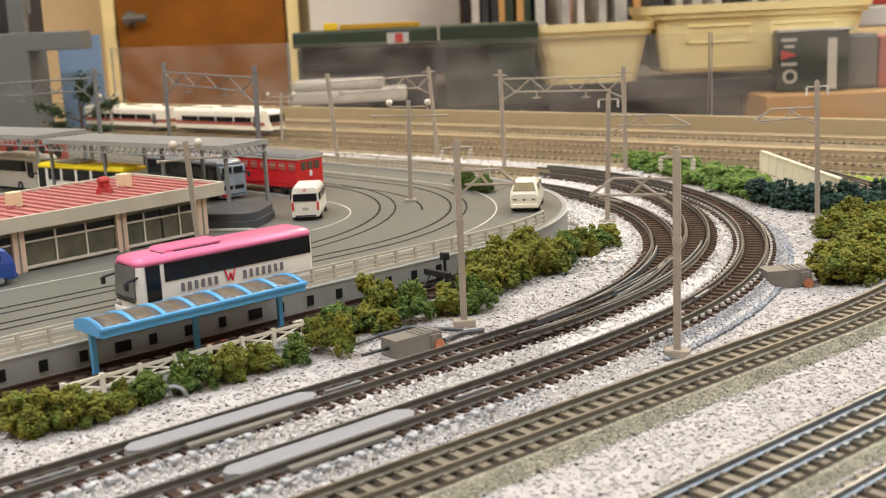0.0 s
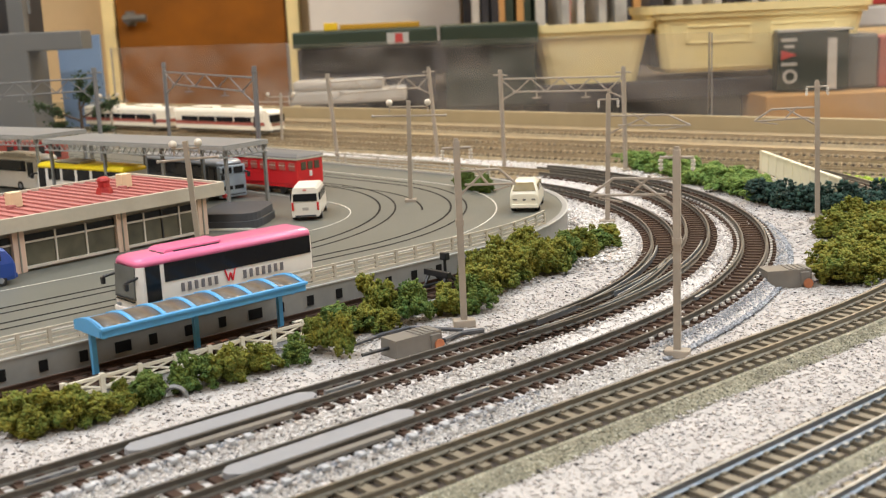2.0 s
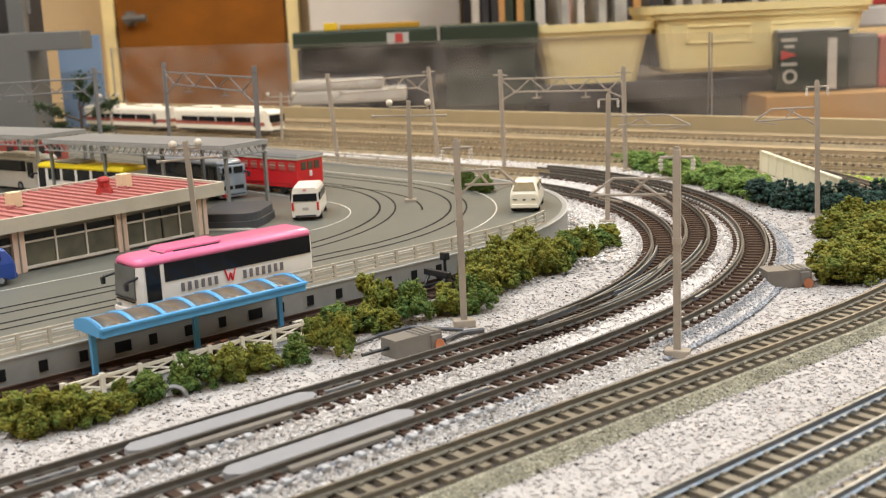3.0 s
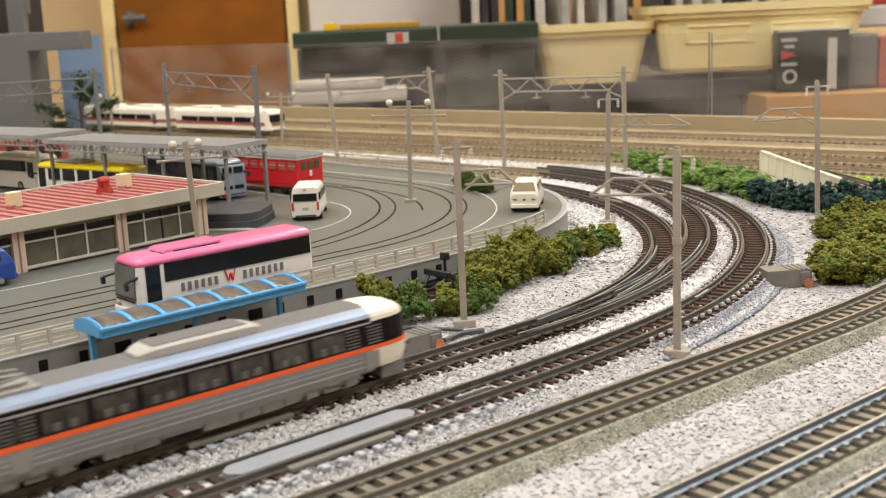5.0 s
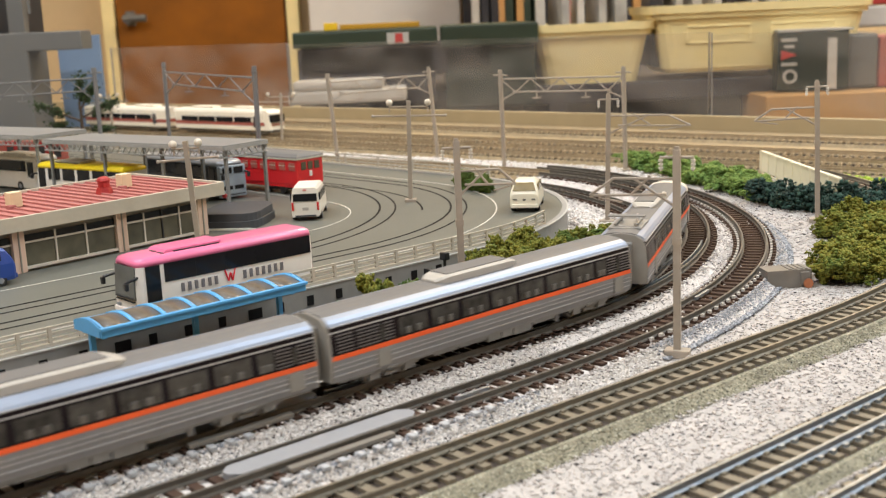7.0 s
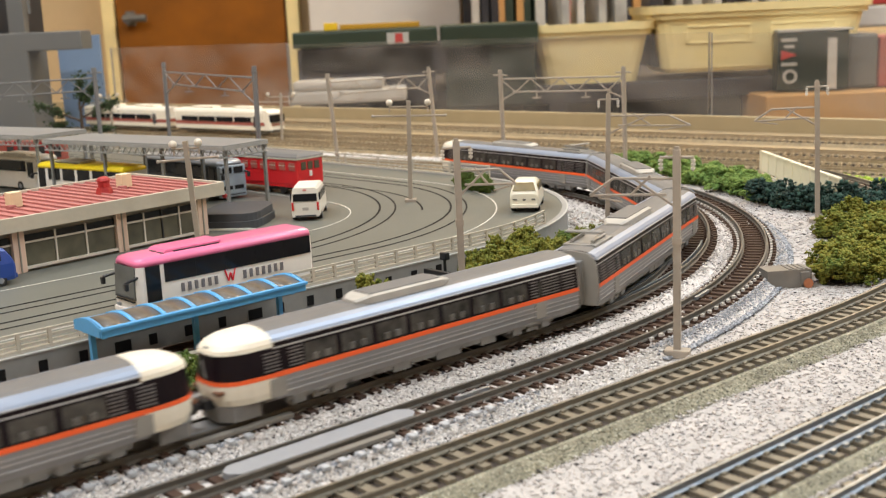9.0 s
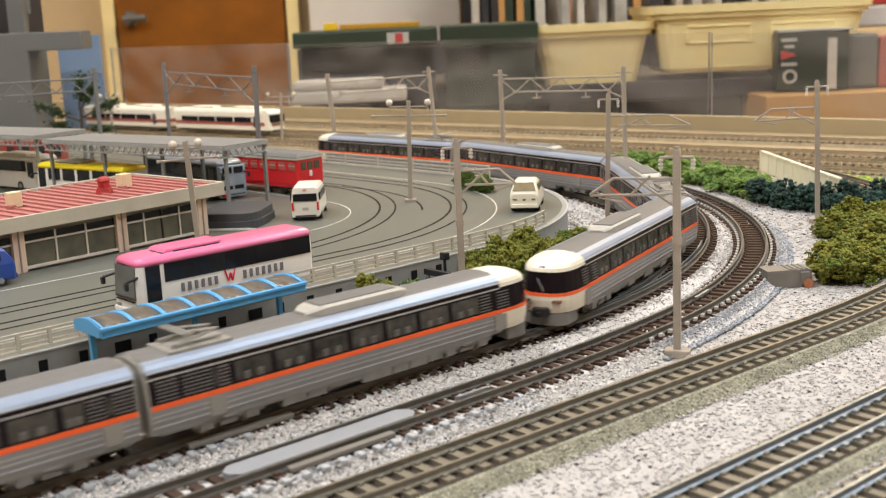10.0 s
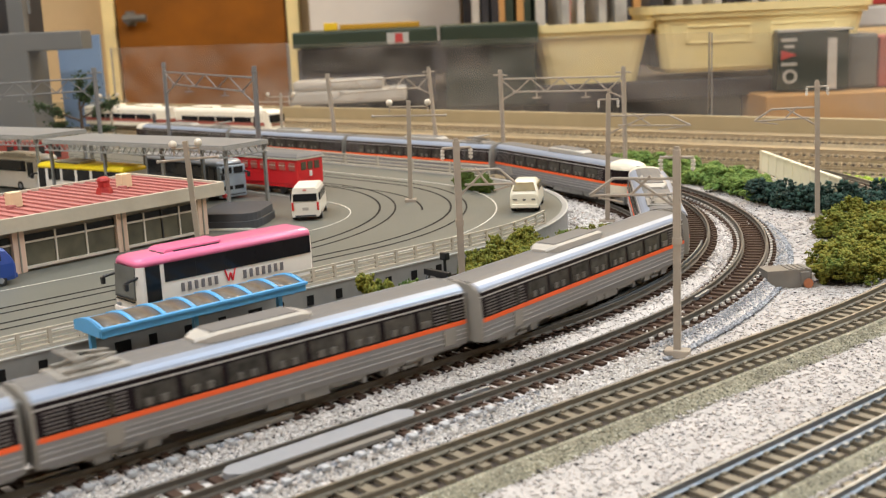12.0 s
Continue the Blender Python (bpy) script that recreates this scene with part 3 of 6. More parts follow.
    for k in range(34):
        m = rng.choice([M_SHELFDARK, M_PAPERWHITE, M_BASKET_IN, M_LOGO_RED, M_TUBGREEN, M_SHELFDARK, M_CARTON, M_SHELFDARK])
        part("book_spine", box((-0.13 + 0.0138 * k, 0.12, 0.84 + rng.uniform(-0.01, 0.02)), (0.0125, 0.12, rng.uniform(0.16, 0.21)), rng.uniform(-3, 3)), m, cl)
    part("case_shelf", box((0.1, 0.11, 0.74), (0.50, 0.2, 0.02)), M_SHELFDARK, cl)
    # grey steel rack at the side
    r = thing("steel_rack", "grey steel rack upright with shelf arm", "rack", pose(-0.30, 1.02, -0.75))
    part("upright", box((-0.012, 0, 0.40), (0.03, 0.05, 0.83), bevel=0.002), M_STEEL, r)
    part("shelf_arm", box((-0.02, -0.01, 0.8195), (0.125, 0.03, 0.0135), bevel=0.001), M_STEEL, r)
    part("shelf_arm", box((-0.04, 0.06, 0.77), (0.05, 0.03, 0.05), bevel=0.001), M_SHELFDARK, r, "dark box on the rack")
    part("back_sheet", box((0.021, 0.05, 0.785), (0.033, 0.004, 0.075)), M_STEELBLUE, r, "pale blue back sheet")
    part("cable", rod((0.0, 0.0, 0.84), (-0.002, 0.0, 1.0), 0.0013), M_STEEL, r)
    part("cross_post", box((-0.021, 0.04, 0.95), (0.012, 0.012, 0.25)), M_STEEL, r)
    crate("dark_bin", -0.345, -0.318, 1.06, 0.068, 0.13, 0.06, M_BLACK, "black bin on the rack", "bin")
    st = thing("bin_stand", "grey stand under the black bin", "stand", pose(-0.335, 1.09, -0.75))
    part("stand_post", box((0, 0.0, 0.408), (0.03, 0.04, 0.816), bevel=0.002), M_STEEL, st)


def shelf_group():
    """Everything behind the layout, set back and sized as one group."""
    before = set(scene.objects)
    backdrop_things()
    for ob in [o for o in scene.objects if o not in before and not o.parent]:
        c = ob.matrix_basis.translation if ob.type == "EMPTY" else sum((Vector(v) for v in ob.bound_box), Vector()) / 8
        ob.matrix_basis = Matrix.Translation((0.005, 0, 0.0405 * c.y - 0.0482 - 0.0343 * c.x)) @ Matrix.Diagonal((1.333, 1.12, 1.326, 1)) @ ob.matrix_basis


# ---------------------------------------------------------------- tracks
def track(line, s0, s1, name, label, sleeper_m, bed_m, rail_m, pick=None, pitch=0.0052, chairs=None, tabs=None):
    t = thing(name, label, "railway track")
    t["kind"] = "structure"
    bed = [(0.0128, 0.0), (0.0098, 0.0030), (-0.0098, 0.0030), (-0.0128, 0.0)]
    if bed_m is M_BED_PALE:
        bed = [(0.0142, -0.0002), (0.0100, 0.0031), (-0.0100, 0.0031), (-0.0142, -0.0002)]
    part("roadbed", sweep(line, s0, s1, bed), bed_m, t)
    part("bed_top", sweep(line, s0, s1, [(0.0086, 0.0028), (0.0086, 0.00308), (-0.0086, 0.00308), (-0.0086, 0.0028)]), M_BEDTOP, t)
    for o in (0.0048, -0.0048):
        prof = [(o - 0.0008, 0.0039), (o - 0.0007, 0.0043), (o - 0.0002, 0.0045), (o - 0.0002, 0.0053), (o - 0.00037, 0.0055), (o - 0.00037, 0.0060),
                (o + 0.00037, 0.0060), (o + 0.00037, 0.0055), (o + 0.0002, 0.0053), (o + 0.0002, 0.0045), (o + 0.0007, 0.0043), (o + 0.0008, 0.0039)]
        part("rail", sweep(line, s0, s1, prof, 0.004), rail_m, t)
    unit = bmesh.new()
    bm_box(unit, (0, 0, 0.0035), (0.0024, 0.0172, 0.0011))
    for o in (0.0048, -0.0048):
        for k in (-0.00135, 0.00135):
            bm_box(unit, (0, o + k, 0.0042), (0.0014, 0.0010, 0.0006))
    mesh = finish(unit, sleeper_m)
    n = int((s1 - s0) / pitch)
    rest = []
    for i in range(n):
        s = s0 + (i + 0.5) * pitch
        x, y, h = line.at(s)
        if pick and pick[0] <= s <= pick[1]:
            ob = new("sleeper", mesh)
            ob.parent = t
            ob.matrix_basis = pose(x, y, 0, 0, 0, math.degrees(h))
        else:
            rest.append((x, y, h))
    if rest:
        cube = np.array([(a, b, c) for a in (-0.0012, 0.0012) for b in (-0.0086, 0.0086) for c in (0.0029, 0.00405)])
        fc = np.array([(0, 1, 3, 2), (4, 6, 7, 5), (0, 4, 5, 1), (2, 3, 7, 6), (1, 5, 7, 3), (0, 2, 6, 4)])
        r = np.array(rest)
        c, s = np.cos(r[:, 2])[:, None], np.sin(r[:, 2])[:, None]
        v = np.stack([r[:, 0:1] + cube[None, :, 0] * c - cube[None, :, 1] * s, r[:, 1:2] + cube[None, :, 0] * s + cube[None, :, 1] * c, np.repeat(cube[None, :, 2], len(r), 0)], 2).reshape(-1, 3)
        f = (fc[None] + 8 * np.arange(len(r))[:, None, None]).reshape(-1, 4)
        me = bpy.data.meshes.new("sleepers")
        me.from_pydata(v.tolist(), [], f.tolist())
        me.materials.append(sleeper_m)
        ob = new("sleepers", me)
        ob.parent = t
        ob["kind"] = "stuff"
    if chairs:
        # small cast rail chairs, glints painted in, one row each side of both rails
        a, e, m, outs = chairs
        bm = bmesh.new()
        for i in range(n):
            s = s0 + (i + 0.5) * pitch
            if a <= s <= e:
                for o in outs:
                    x, y, h = line.at(s, o)
                    bm_box(bm, (x, y, 0.0045), (0.0016, 0.0009, 0.0009), math.degrees(h))
        part("rail_chairs", bm, m, t, "small rail chairs coloured pale for their glints")["kind"] = "stuff"
    if tabs:
        a, e, o = tabs
        mesh = finish(box((0, 0, 0.0036), (0.0019, 0.0026, 0.0012), None, 0.0003), M_TAB)
        for i in range(n):
            s = s0 + (i + 0.5) * pitch
            if a <= s <= e:
                x, y, h = line.at(s, o)
                ob = new("sleeper_end", mesh)
                ob.parent = t
                ob.matrix_basis = pose(x, y, 0, 0, 0, math.degrees(h) + 7 * math.sin(i * 2.3))
    return t


def tracks():
    out2, both = (0.0066, -0.0066), (0.0066, 0.0030, -0.0030, -0.0066)
    track(T1, -1.9, 0.53, "track_1", "curved model track with dark sleepers the train runs on", M_SLEEPER_DARK, M_BED_PALE, M_STEELRAIL, (0.0, 0.62), tabs=(-0.04, 0.062, -0.0098))
    track(TM, 0.575, TM.hi(), "track_13", "tan model track leading off behind the road loop", M_SLEEPER_TAN, M_BED_TAN, M_RAIL_GOLD, chairs=(0.575, 0.9, M_CHAIR_GLINT_WARM, (0.0066,)))
    track(T1, 0.53, T1.hi(), "track_14", "tan model track leading off behind the road loop", M_SLEEPER_TAN, M_BED_TAN, M_RAIL_GOLD, chairs=(0.53, 0.9, M_CHAIR_GLINT_WARM, (0.0066,)))
    track(TM, 0.165, 0.575, "track_2", "middle curved model track with dark sleepers", M_SLEEPER_DARK, M_BED_PALE, M_STEELRAIL, (0.3, 0.62))
    track(T2, -0.3, T2.hi(), "track_3", "outer curved model track with dark sleepers", M_SLEEPER_DARK, M_BED_PALE, M_STEELRAIL, (0.0, 0.62), chairs=(0.14, 0.46, M_CHAIR_GLINT, out2), tabs=(-0.06, 0.075, -0.0098))
    track(T3, -0.2, T3.hi(), "track_4", "olive brown foreground model track", M_SLEEPER, M_ROADBED, M_RAIL, (-0.02, 0.5))
    track(T4, -0.1, T4.hi(), "track_5", "brown foreground model track with bright rails", M_SLEEPER, M_ROADBED, M_RAIL_BRIGHT, (-0.02, 0.3), chairs=(0.02, 0.3, M_RAIL_BRIGHT, (0.0030, -0.0066)))
    track(T5, -0.1, T5.hi(), "track_6", "brown foreground model track by the board edge", M_SLEEPER, M_ROADBED_GREY, M_RAIL_BRIGHT, (-0.02, 0.2))
    for line, name in ((FB, "track_7"), (FM, "track_11"), (FA, "track_8"), (F0, "track_9")):
        track(line, 0.0, line.hi(), name, "straight tan model track at the back", M_SLEEPER_TAN, M_BED_TAN, M_RAIL_GOLD, chairs=(0.0, 0.95, M_CHAIR_GLINT_WARM, (0.0066,)))
    track(T6, 0.0, T6.hi(), "track_12", "dark brown branch track curving behind the hoarding", M_SLEEPER_DARK, M_ROADBED_GREY, M_RAIL)


# ---------------------------------------------------------------- gravel
def side_of(line, P):
    """Signed distance of points from a line, left positive, and the place along it."""
    q = line.p[::2]
    hh = line.h[::2]
    k = (q[:, 1] > 0.12) & (q[:, 1] < 1.15) & (np.abs(q[:, 0]) < 0.5)
    q, hh = q[k], hh[k]
    out = np.empty(len(P))
    for i in range(0, len(P), 6000):
        d = ((P[i:i + 6000, None, :] - q[None]) ** 2).sum(2)
        j = d.argmin(1)
        e = P[i:i + 6000] - q[j]
        sd = -e[:, 0] * np.sin(hh[j]) + e[:, 1] * np.cos(hh[j])
        out[i:i + 6000] = np.where(np.abs(sd) * 1.5 < np.sqrt(d.min(1)), np.copysign(np.sqrt(d.min(1)), sd), sd)
    return out


def gravel():
    rng = np.random.default_rng(5)

    def field(n, x0, x1, y0, y1, size):
        P = np.stack([rng.uniform(x0, x1, n), rng.uniform(y0, y1, n)], 1)
        P = P[(np.abs(P[:, 0]) < 0.41 * P[:, 1] + 0.012)]
        P = P[~in_deck(P)]
        z = rng.uniform(-0.0007, 0.0002, len(P))
        keep = np.ones(len(P), bool)
        for L, left, right in ((T1, 0.0090, 0.0090), (TM, 0.0090, 0.0090), (T2, 0.0090, 0.0090), (T3, 0.0092, 0.0128), (T4, 0.0092, 0.0122), (T5, 0.0092, 0.0122), (FB, 0.014, 0.0122), (SIDING, 0.012, 0.0115)):
            sd = side_of(L, P)
            keep &= (sd > left) | (sd < -right)
            edge = np.abs(sd)
            z = np.maximum(z, np.where(edge < 0.0135, 0.0034 - 0.95 * (edge - 0.0098) + rng.uniform(-0.0004, 0.0003, len(P)), -1))
            if L is FB:
                keep &= sd > 0
        P, z = P[keep], z[keep]
        return np.c_[P, z], rng.uniform(0.55, 1.3, len(P)) * size
    a = field(150000, -0.16, 0.19, 0.165, 0.42, 0.00056)
    b = field(66000, -0.05, 0.27, 0.42, 0.64, 0.00080)
    c = field(24000, -0.22, 0.32, 0.64, 1.00, 0.00115)
    me = lumps(np.concatenate([a[0], b[0], c[0]]), np.concatenate([a[1], b[1], c[1]]), rng, 0.34, 0.38)
    me.materials.append(M_GRAIN)
    tagged(new("gravel", me), "white and pinkish gravel with dark grains", "gravel", kind="stuff")
    # gravel heaped to the sleeper ends of the near tracks
    P, S = [], []
    for L, s0, s1, side in ((T1, -0.03, 0.30, 1), (T1, -0.03, 0.30, -1), (T2, -0.03, 0.30, 1), (T2, -0.03, 0.145, -1)):
        n = int((s1 - s0) * 34000)
        for s, o in zip(rng.uniform(s0, s1, n), rng.uniform(0.0088, 0.0140, n)):
            x, y, h = L.at(s, side * o)
            P.append((x, y, 0.0031 - 0.78 * max(0, o - 0.0100) + rng.uniform(-0.00025, 0.00012)))
            S.append(rng.uniform(0.00035, 0.00070))
    P, S = np.array(P), np.array(S)
    free = np.ones(len(P), bool)
    for L in (T1, TM, T2, T3):
        free &= np.abs(side_of(L, P[:, :2])) > 0.0086
    me = lumps(P[free], S[free] * 1.05, rng, 0.34, 0.38)
    me.materials.append(M_GRAIN_LIGHTENED)
    tagged(new("heaped_gravel", me), "white gravel heaped along the sleeper ends, lightened to offset shade", "gravel", kind="stuff")
    # clean white gravel strip in front of the back tracks, and inside the curve by the road's end
    n = 16000
    off, along = rng.uniform(0.0145, 0.050, n), rng.uniform(0.28, 0.80, n)
    h = FB.h[0]
    P = np.c_[FB.p[0, 0] + along * math.cos(h) - off * math.sin(h), FB.p[0, 1] + along * math.sin(h) + off * math.cos(h)]
    Q = np.c_[rng.uniform(0.035, 0.105, 9000), rng.uniform(0.455, 0.585, 9000)]
    Q = Q[(side_of(T1, Q) > 0.0135) & ~in_deck(Q)]
    P = np.concatenate([P, Q])
    free = ~in_deck(P)
    for L in (T1, TM, T2):
        free &= np.abs(side_of(L, P)) > 0.0125
    P = P[free]
    me = lumps(np.c_[P, rng.uniform(-0.0002, 0.0014, len(P))], rng.uniform(0.0005, 0.0012, len(P)), rng, 0.5, 0.35)
    me.materials.append(M_GRAIN_SNOW)
    tagged(new("white_gravel", me), "clean white gravel before the back tracks", "gravel", kind="stuff")
    # loose grey grains on the shoulder of the outer curve
    P, S = [], []
    for L, s0, s1, n in ((T2, -0.03, 0.09, 2300), (T2, 0.14, 0.36, 8500), (T1, -0.03, 0.055, 1100)):
        for s, o in zip(rng.uniform(s0, s1, n), 0.0092 + 0.0058 * rng.uniform(0, 1, n) ** 1.4):
            x, y, h = L.at(s, -o)
            P.append((x, y, max(0.0006, 0.0034 - 0.9 * (o - 0.0095))))
            S.append(rng.uniform(0.0003, 0.0007))
    me = lumps(np.array(P), np.array(S), rng, 0.8, 0.35)
    me.materials.append(M_GRAIN_GREY)
    tagged(new("ballast_shoulder", me), "loose grey ballast grains beside the rails", "gravel", kind="stuff")
    P, S = [], []
    for L, s0, s1, n in ((T3, -0.05, 0.46, 9000), (T4, -0.05, 0.40, 5000)):
        for s, o in zip(rng.uniform(s0, s1, n), rng.uniform(0.0088, 0.0132, n)):
            x, y, h = L.at(s, -o)
            P.append((x, y, max(0.0, min(0.0029, 0.0030 - (o - 0.0098)))))
            S.append(rng.uniform(0.0002, 0.00045))
    me = lumps(np.array(P), np.array(S), rng, 0.7, 0.35)
    me.materials.append(M_GRAIN_OLIVE)
    tagged(new("olive_shoulder", me), "fine olive ballast texture beside the rails", "gravel", kind="stuff")
    # pale grains between the sleepers of the near tracks
    P, S = [], []
    for L, s0, s1, dens in ((T1, -0.02, 0.14, 1900), (T2, -0.02, 0.20, 1900), (T1, 0.14, 0.30, 500), (T2, 0.2, 0.4, 300)):
        n = int((s1 - s0) * dens)
        for s, o in zip(rng.uniform(s0, s1, n), rng.uniform(-0.0098, 0.0098, n)):
            if abs(abs(o) - 0.0048) < 0.0009:
                continue
            x, y, h = L.at(s, o)
            P.append((x, y, 0.0036))
            S.append(rng.uniform(0.00035, 0.00075))
    me = lumps(np.array(P), np.array(S), rng, 0.8, 0.35)
    me.materials.append(M_GRAIN)
    tagged(new("sleeper_gravel", me), "pale gravel spilled between the sleepers", "gravel", kind="stuff")


def yard_base():
    """Khaki painted strip under the back tracks."""
    bm = bmesh.new()
    p0, p1 = Vector((*FB.at(-0.2, 0.014)[:2], 0)), Vector((*FB.at(1.2, 0.014)[:2], 0))
    q0, q1 = BACK_P + BACK_D * 1.0, BACK_P - BACK_D * 1.2
    low = [bm.verts.new((v.x, v.y, -0.0012)) for v in (p0, q0, q1, p1)]
    top = [bm.verts.new((v.x, v.y, 0.0008)) for v in (p0, q0, q1, p1)]
    bm.faces.new(top)
    bm.faces.new(low[::-1])
    for i in range(4):
        bm.faces.new((top[i], low[i], low[(i + 1) % 4], top[(i + 1) % 4]))
    solid("yard_base", bm, M_YARD, "khaki painted strip under the back tracks", "ground", kind="structure")


# ---------------------------------------------------------------- road deck of the tram loop
DECK_Z = 0.012
DECK = Line(0.0056, 0.4311, 42.3, [(0.0115, 0), arc(0.140, 91.5), (0.75, 0)], back=0.75)


def in_deck(P):
    """Points inside the road loop."""
    q = DECK.p
    inside = np.zeros(len(P), bool)
    n = len(q)
    j = n - 1
    for i in range(n):
        a, b = q[i], q[j]
        c = ((a[1] > P[:, 1]) != (b[1] > P[:, 1])) & (P[:, 0] < (b[0] - a[0]) * (P[:, 1] - a[1]) / (b[1] - a[1] + 1e-12) + a[0])
        inside ^= c
        j = i
    return inside


def deck():
    d = thing("road_deck", "raised grey tram road with rail grooves and side girder", "road")
    d["kind"] = "structure"
    bm = bmesh.new()
    pts = DECK.p[::4]
    top, low = [bm.verts.new((x, y, DECK_Z)) for x, y in pts], [bm.verts.new((x, y, DECK_Z - 0.002)) for x, y in pts]
    bm.faces.new(top)
    bm.faces.new(low[::-1])
    n = len(pts)
    for i in range(n):
        bm.faces.new((top[i], low[i], low[(i + 1) % n], top[(i + 1) % n]))
    part("road_plate", bm, M_DECK, d)
    lo, hi = DECK.lo(), DECK.hi()
    part("side_girder", sweep(DECK, lo, hi, [(0.0022, -0.001), (-0.0004, -0.001), (-0.0004, DECK_Z + 0.0004), (0.0022, DECK_Z + 0.0004)]), M_DECKSIDE, d)
    part("kerb", sweep(DECK, lo, hi, [(0.0, DECK_Z), (-0.0007, DECK_Z), (-0.0007, DECK_Z + 0.0005), (0.0, DECK_Z + 0.0005)]), M_KERB, d)
    # footway strip beside the fence
    part("footway", sweep(DECK, lo, 0.05, [(0.0065, DECK_Z), (0.0012, DECK_Z), (0.0012, DECK_Z + 0.0005), (0.0065, DECK_Z + 0.0005)]), M_FOOTWAY, d)
    # square holes in the girder
    s = -0.30
    k = 0
    while s < 0.02:
        w = 0.0052 if k % 4 == 1 else 0.0026
        part("girder_hole", sweep(DECK, s, s + w, [(-0.0002, 0.0062), (-0.0008, 0.0062), (-0.0008, 0.0096), (-0.0002, 0.0096)]), M_GROOVE, d)
        s += 0.0115 if k % 4 in (0, 1) else 0.0125
        k += 1
    # tram grooves and white lines, each pair on its own curve
    A = Line(-0.0369, 0.4497, 42.3, [arc(0.1274, 91), (0.40, 0)], back=0.45)
    B = Line(-0.0734, 0.4445, 42.3, [arc(0.1334, 78), arc(0.09, 14), (0.40, 0)], back=0.40)
    C = Line(-0.0091, 0.5362, 90.0, [arc(0.108, 47), (0.30, 0)])
    W1 = Line(-0.0183, 0.4381, 42.3, [arc(0.137, 91), (0.40, 0)], back=0.45)
    W2 = Line(-0.0635, 0.4895, 42.3, [arc(0.0613, 91), (0.10, 0)], back=0.40)
    for line, o, w, m in ((A, 0.0, 0.0010, M_GROOVE), (A, -0.0076, 0.0008, M_GROOVE), (B, 0.0, 0.0010, M_GROOVE), (B, -0.0076, 0.0008, M_GROOVE), (C, 0.0, 0.0009, M_GROOVE), (W1, 0.0, 0.0005, M_WHITE), (W2, 0.0, 0.0004, M_WHITE)):
        prof = [(o - w / 2, DECK_Z - 0.0003), (o + w / 2, DECK_Z - 0.0003), (o + w / 2, DECK_Z + 0.00015), (o - w / 2, DECK_Z + 0.00015)]
        part("rail_groove" if m is M_GROOVE else "road_line", sweep(line, line.lo(), line.hi(), prof, 0.004), m, d)


def fence(line, s0, s1, off, z, m, label, posts=0.0095, h=0.0062, group="road fences"):
    f = thing("fence", label, "fence", group=group)
    n = max(1, int((s1 - s0) / posts))
    pm = finish(box((0, 0, h / 2), (0.0011, 0.0011, h)), m)
    for i in range(n + 1):
        x, y, hd = line.at(s0 + (s1 - s0) * i / n, off)
        ob = new("post", pm)
        ob.parent = f
        ob.matrix_basis = pose(x, y, z, 0, 0, math.degrees(hd))
    for zz in (0.35, 0.62, 0.93):
        part("rail", sweep(line, s0, s1, [(off - 0.00035, z + h * zz - 0.0004), (off + 0.00035, z + h * zz - 0.0004), (off + 0.00035, z + h * zz + 0.0004), (off - 0.00035, z + h * zz + 0.0004)]), m, f)
    part("foot_beam", sweep(line, s0, s1, [(off - 0.0008, z), (off + 0.0008, z), (off + 0.0008, z + 0.0012), (off - 0.0008, z + 0.0012)]), m, f)
    return f


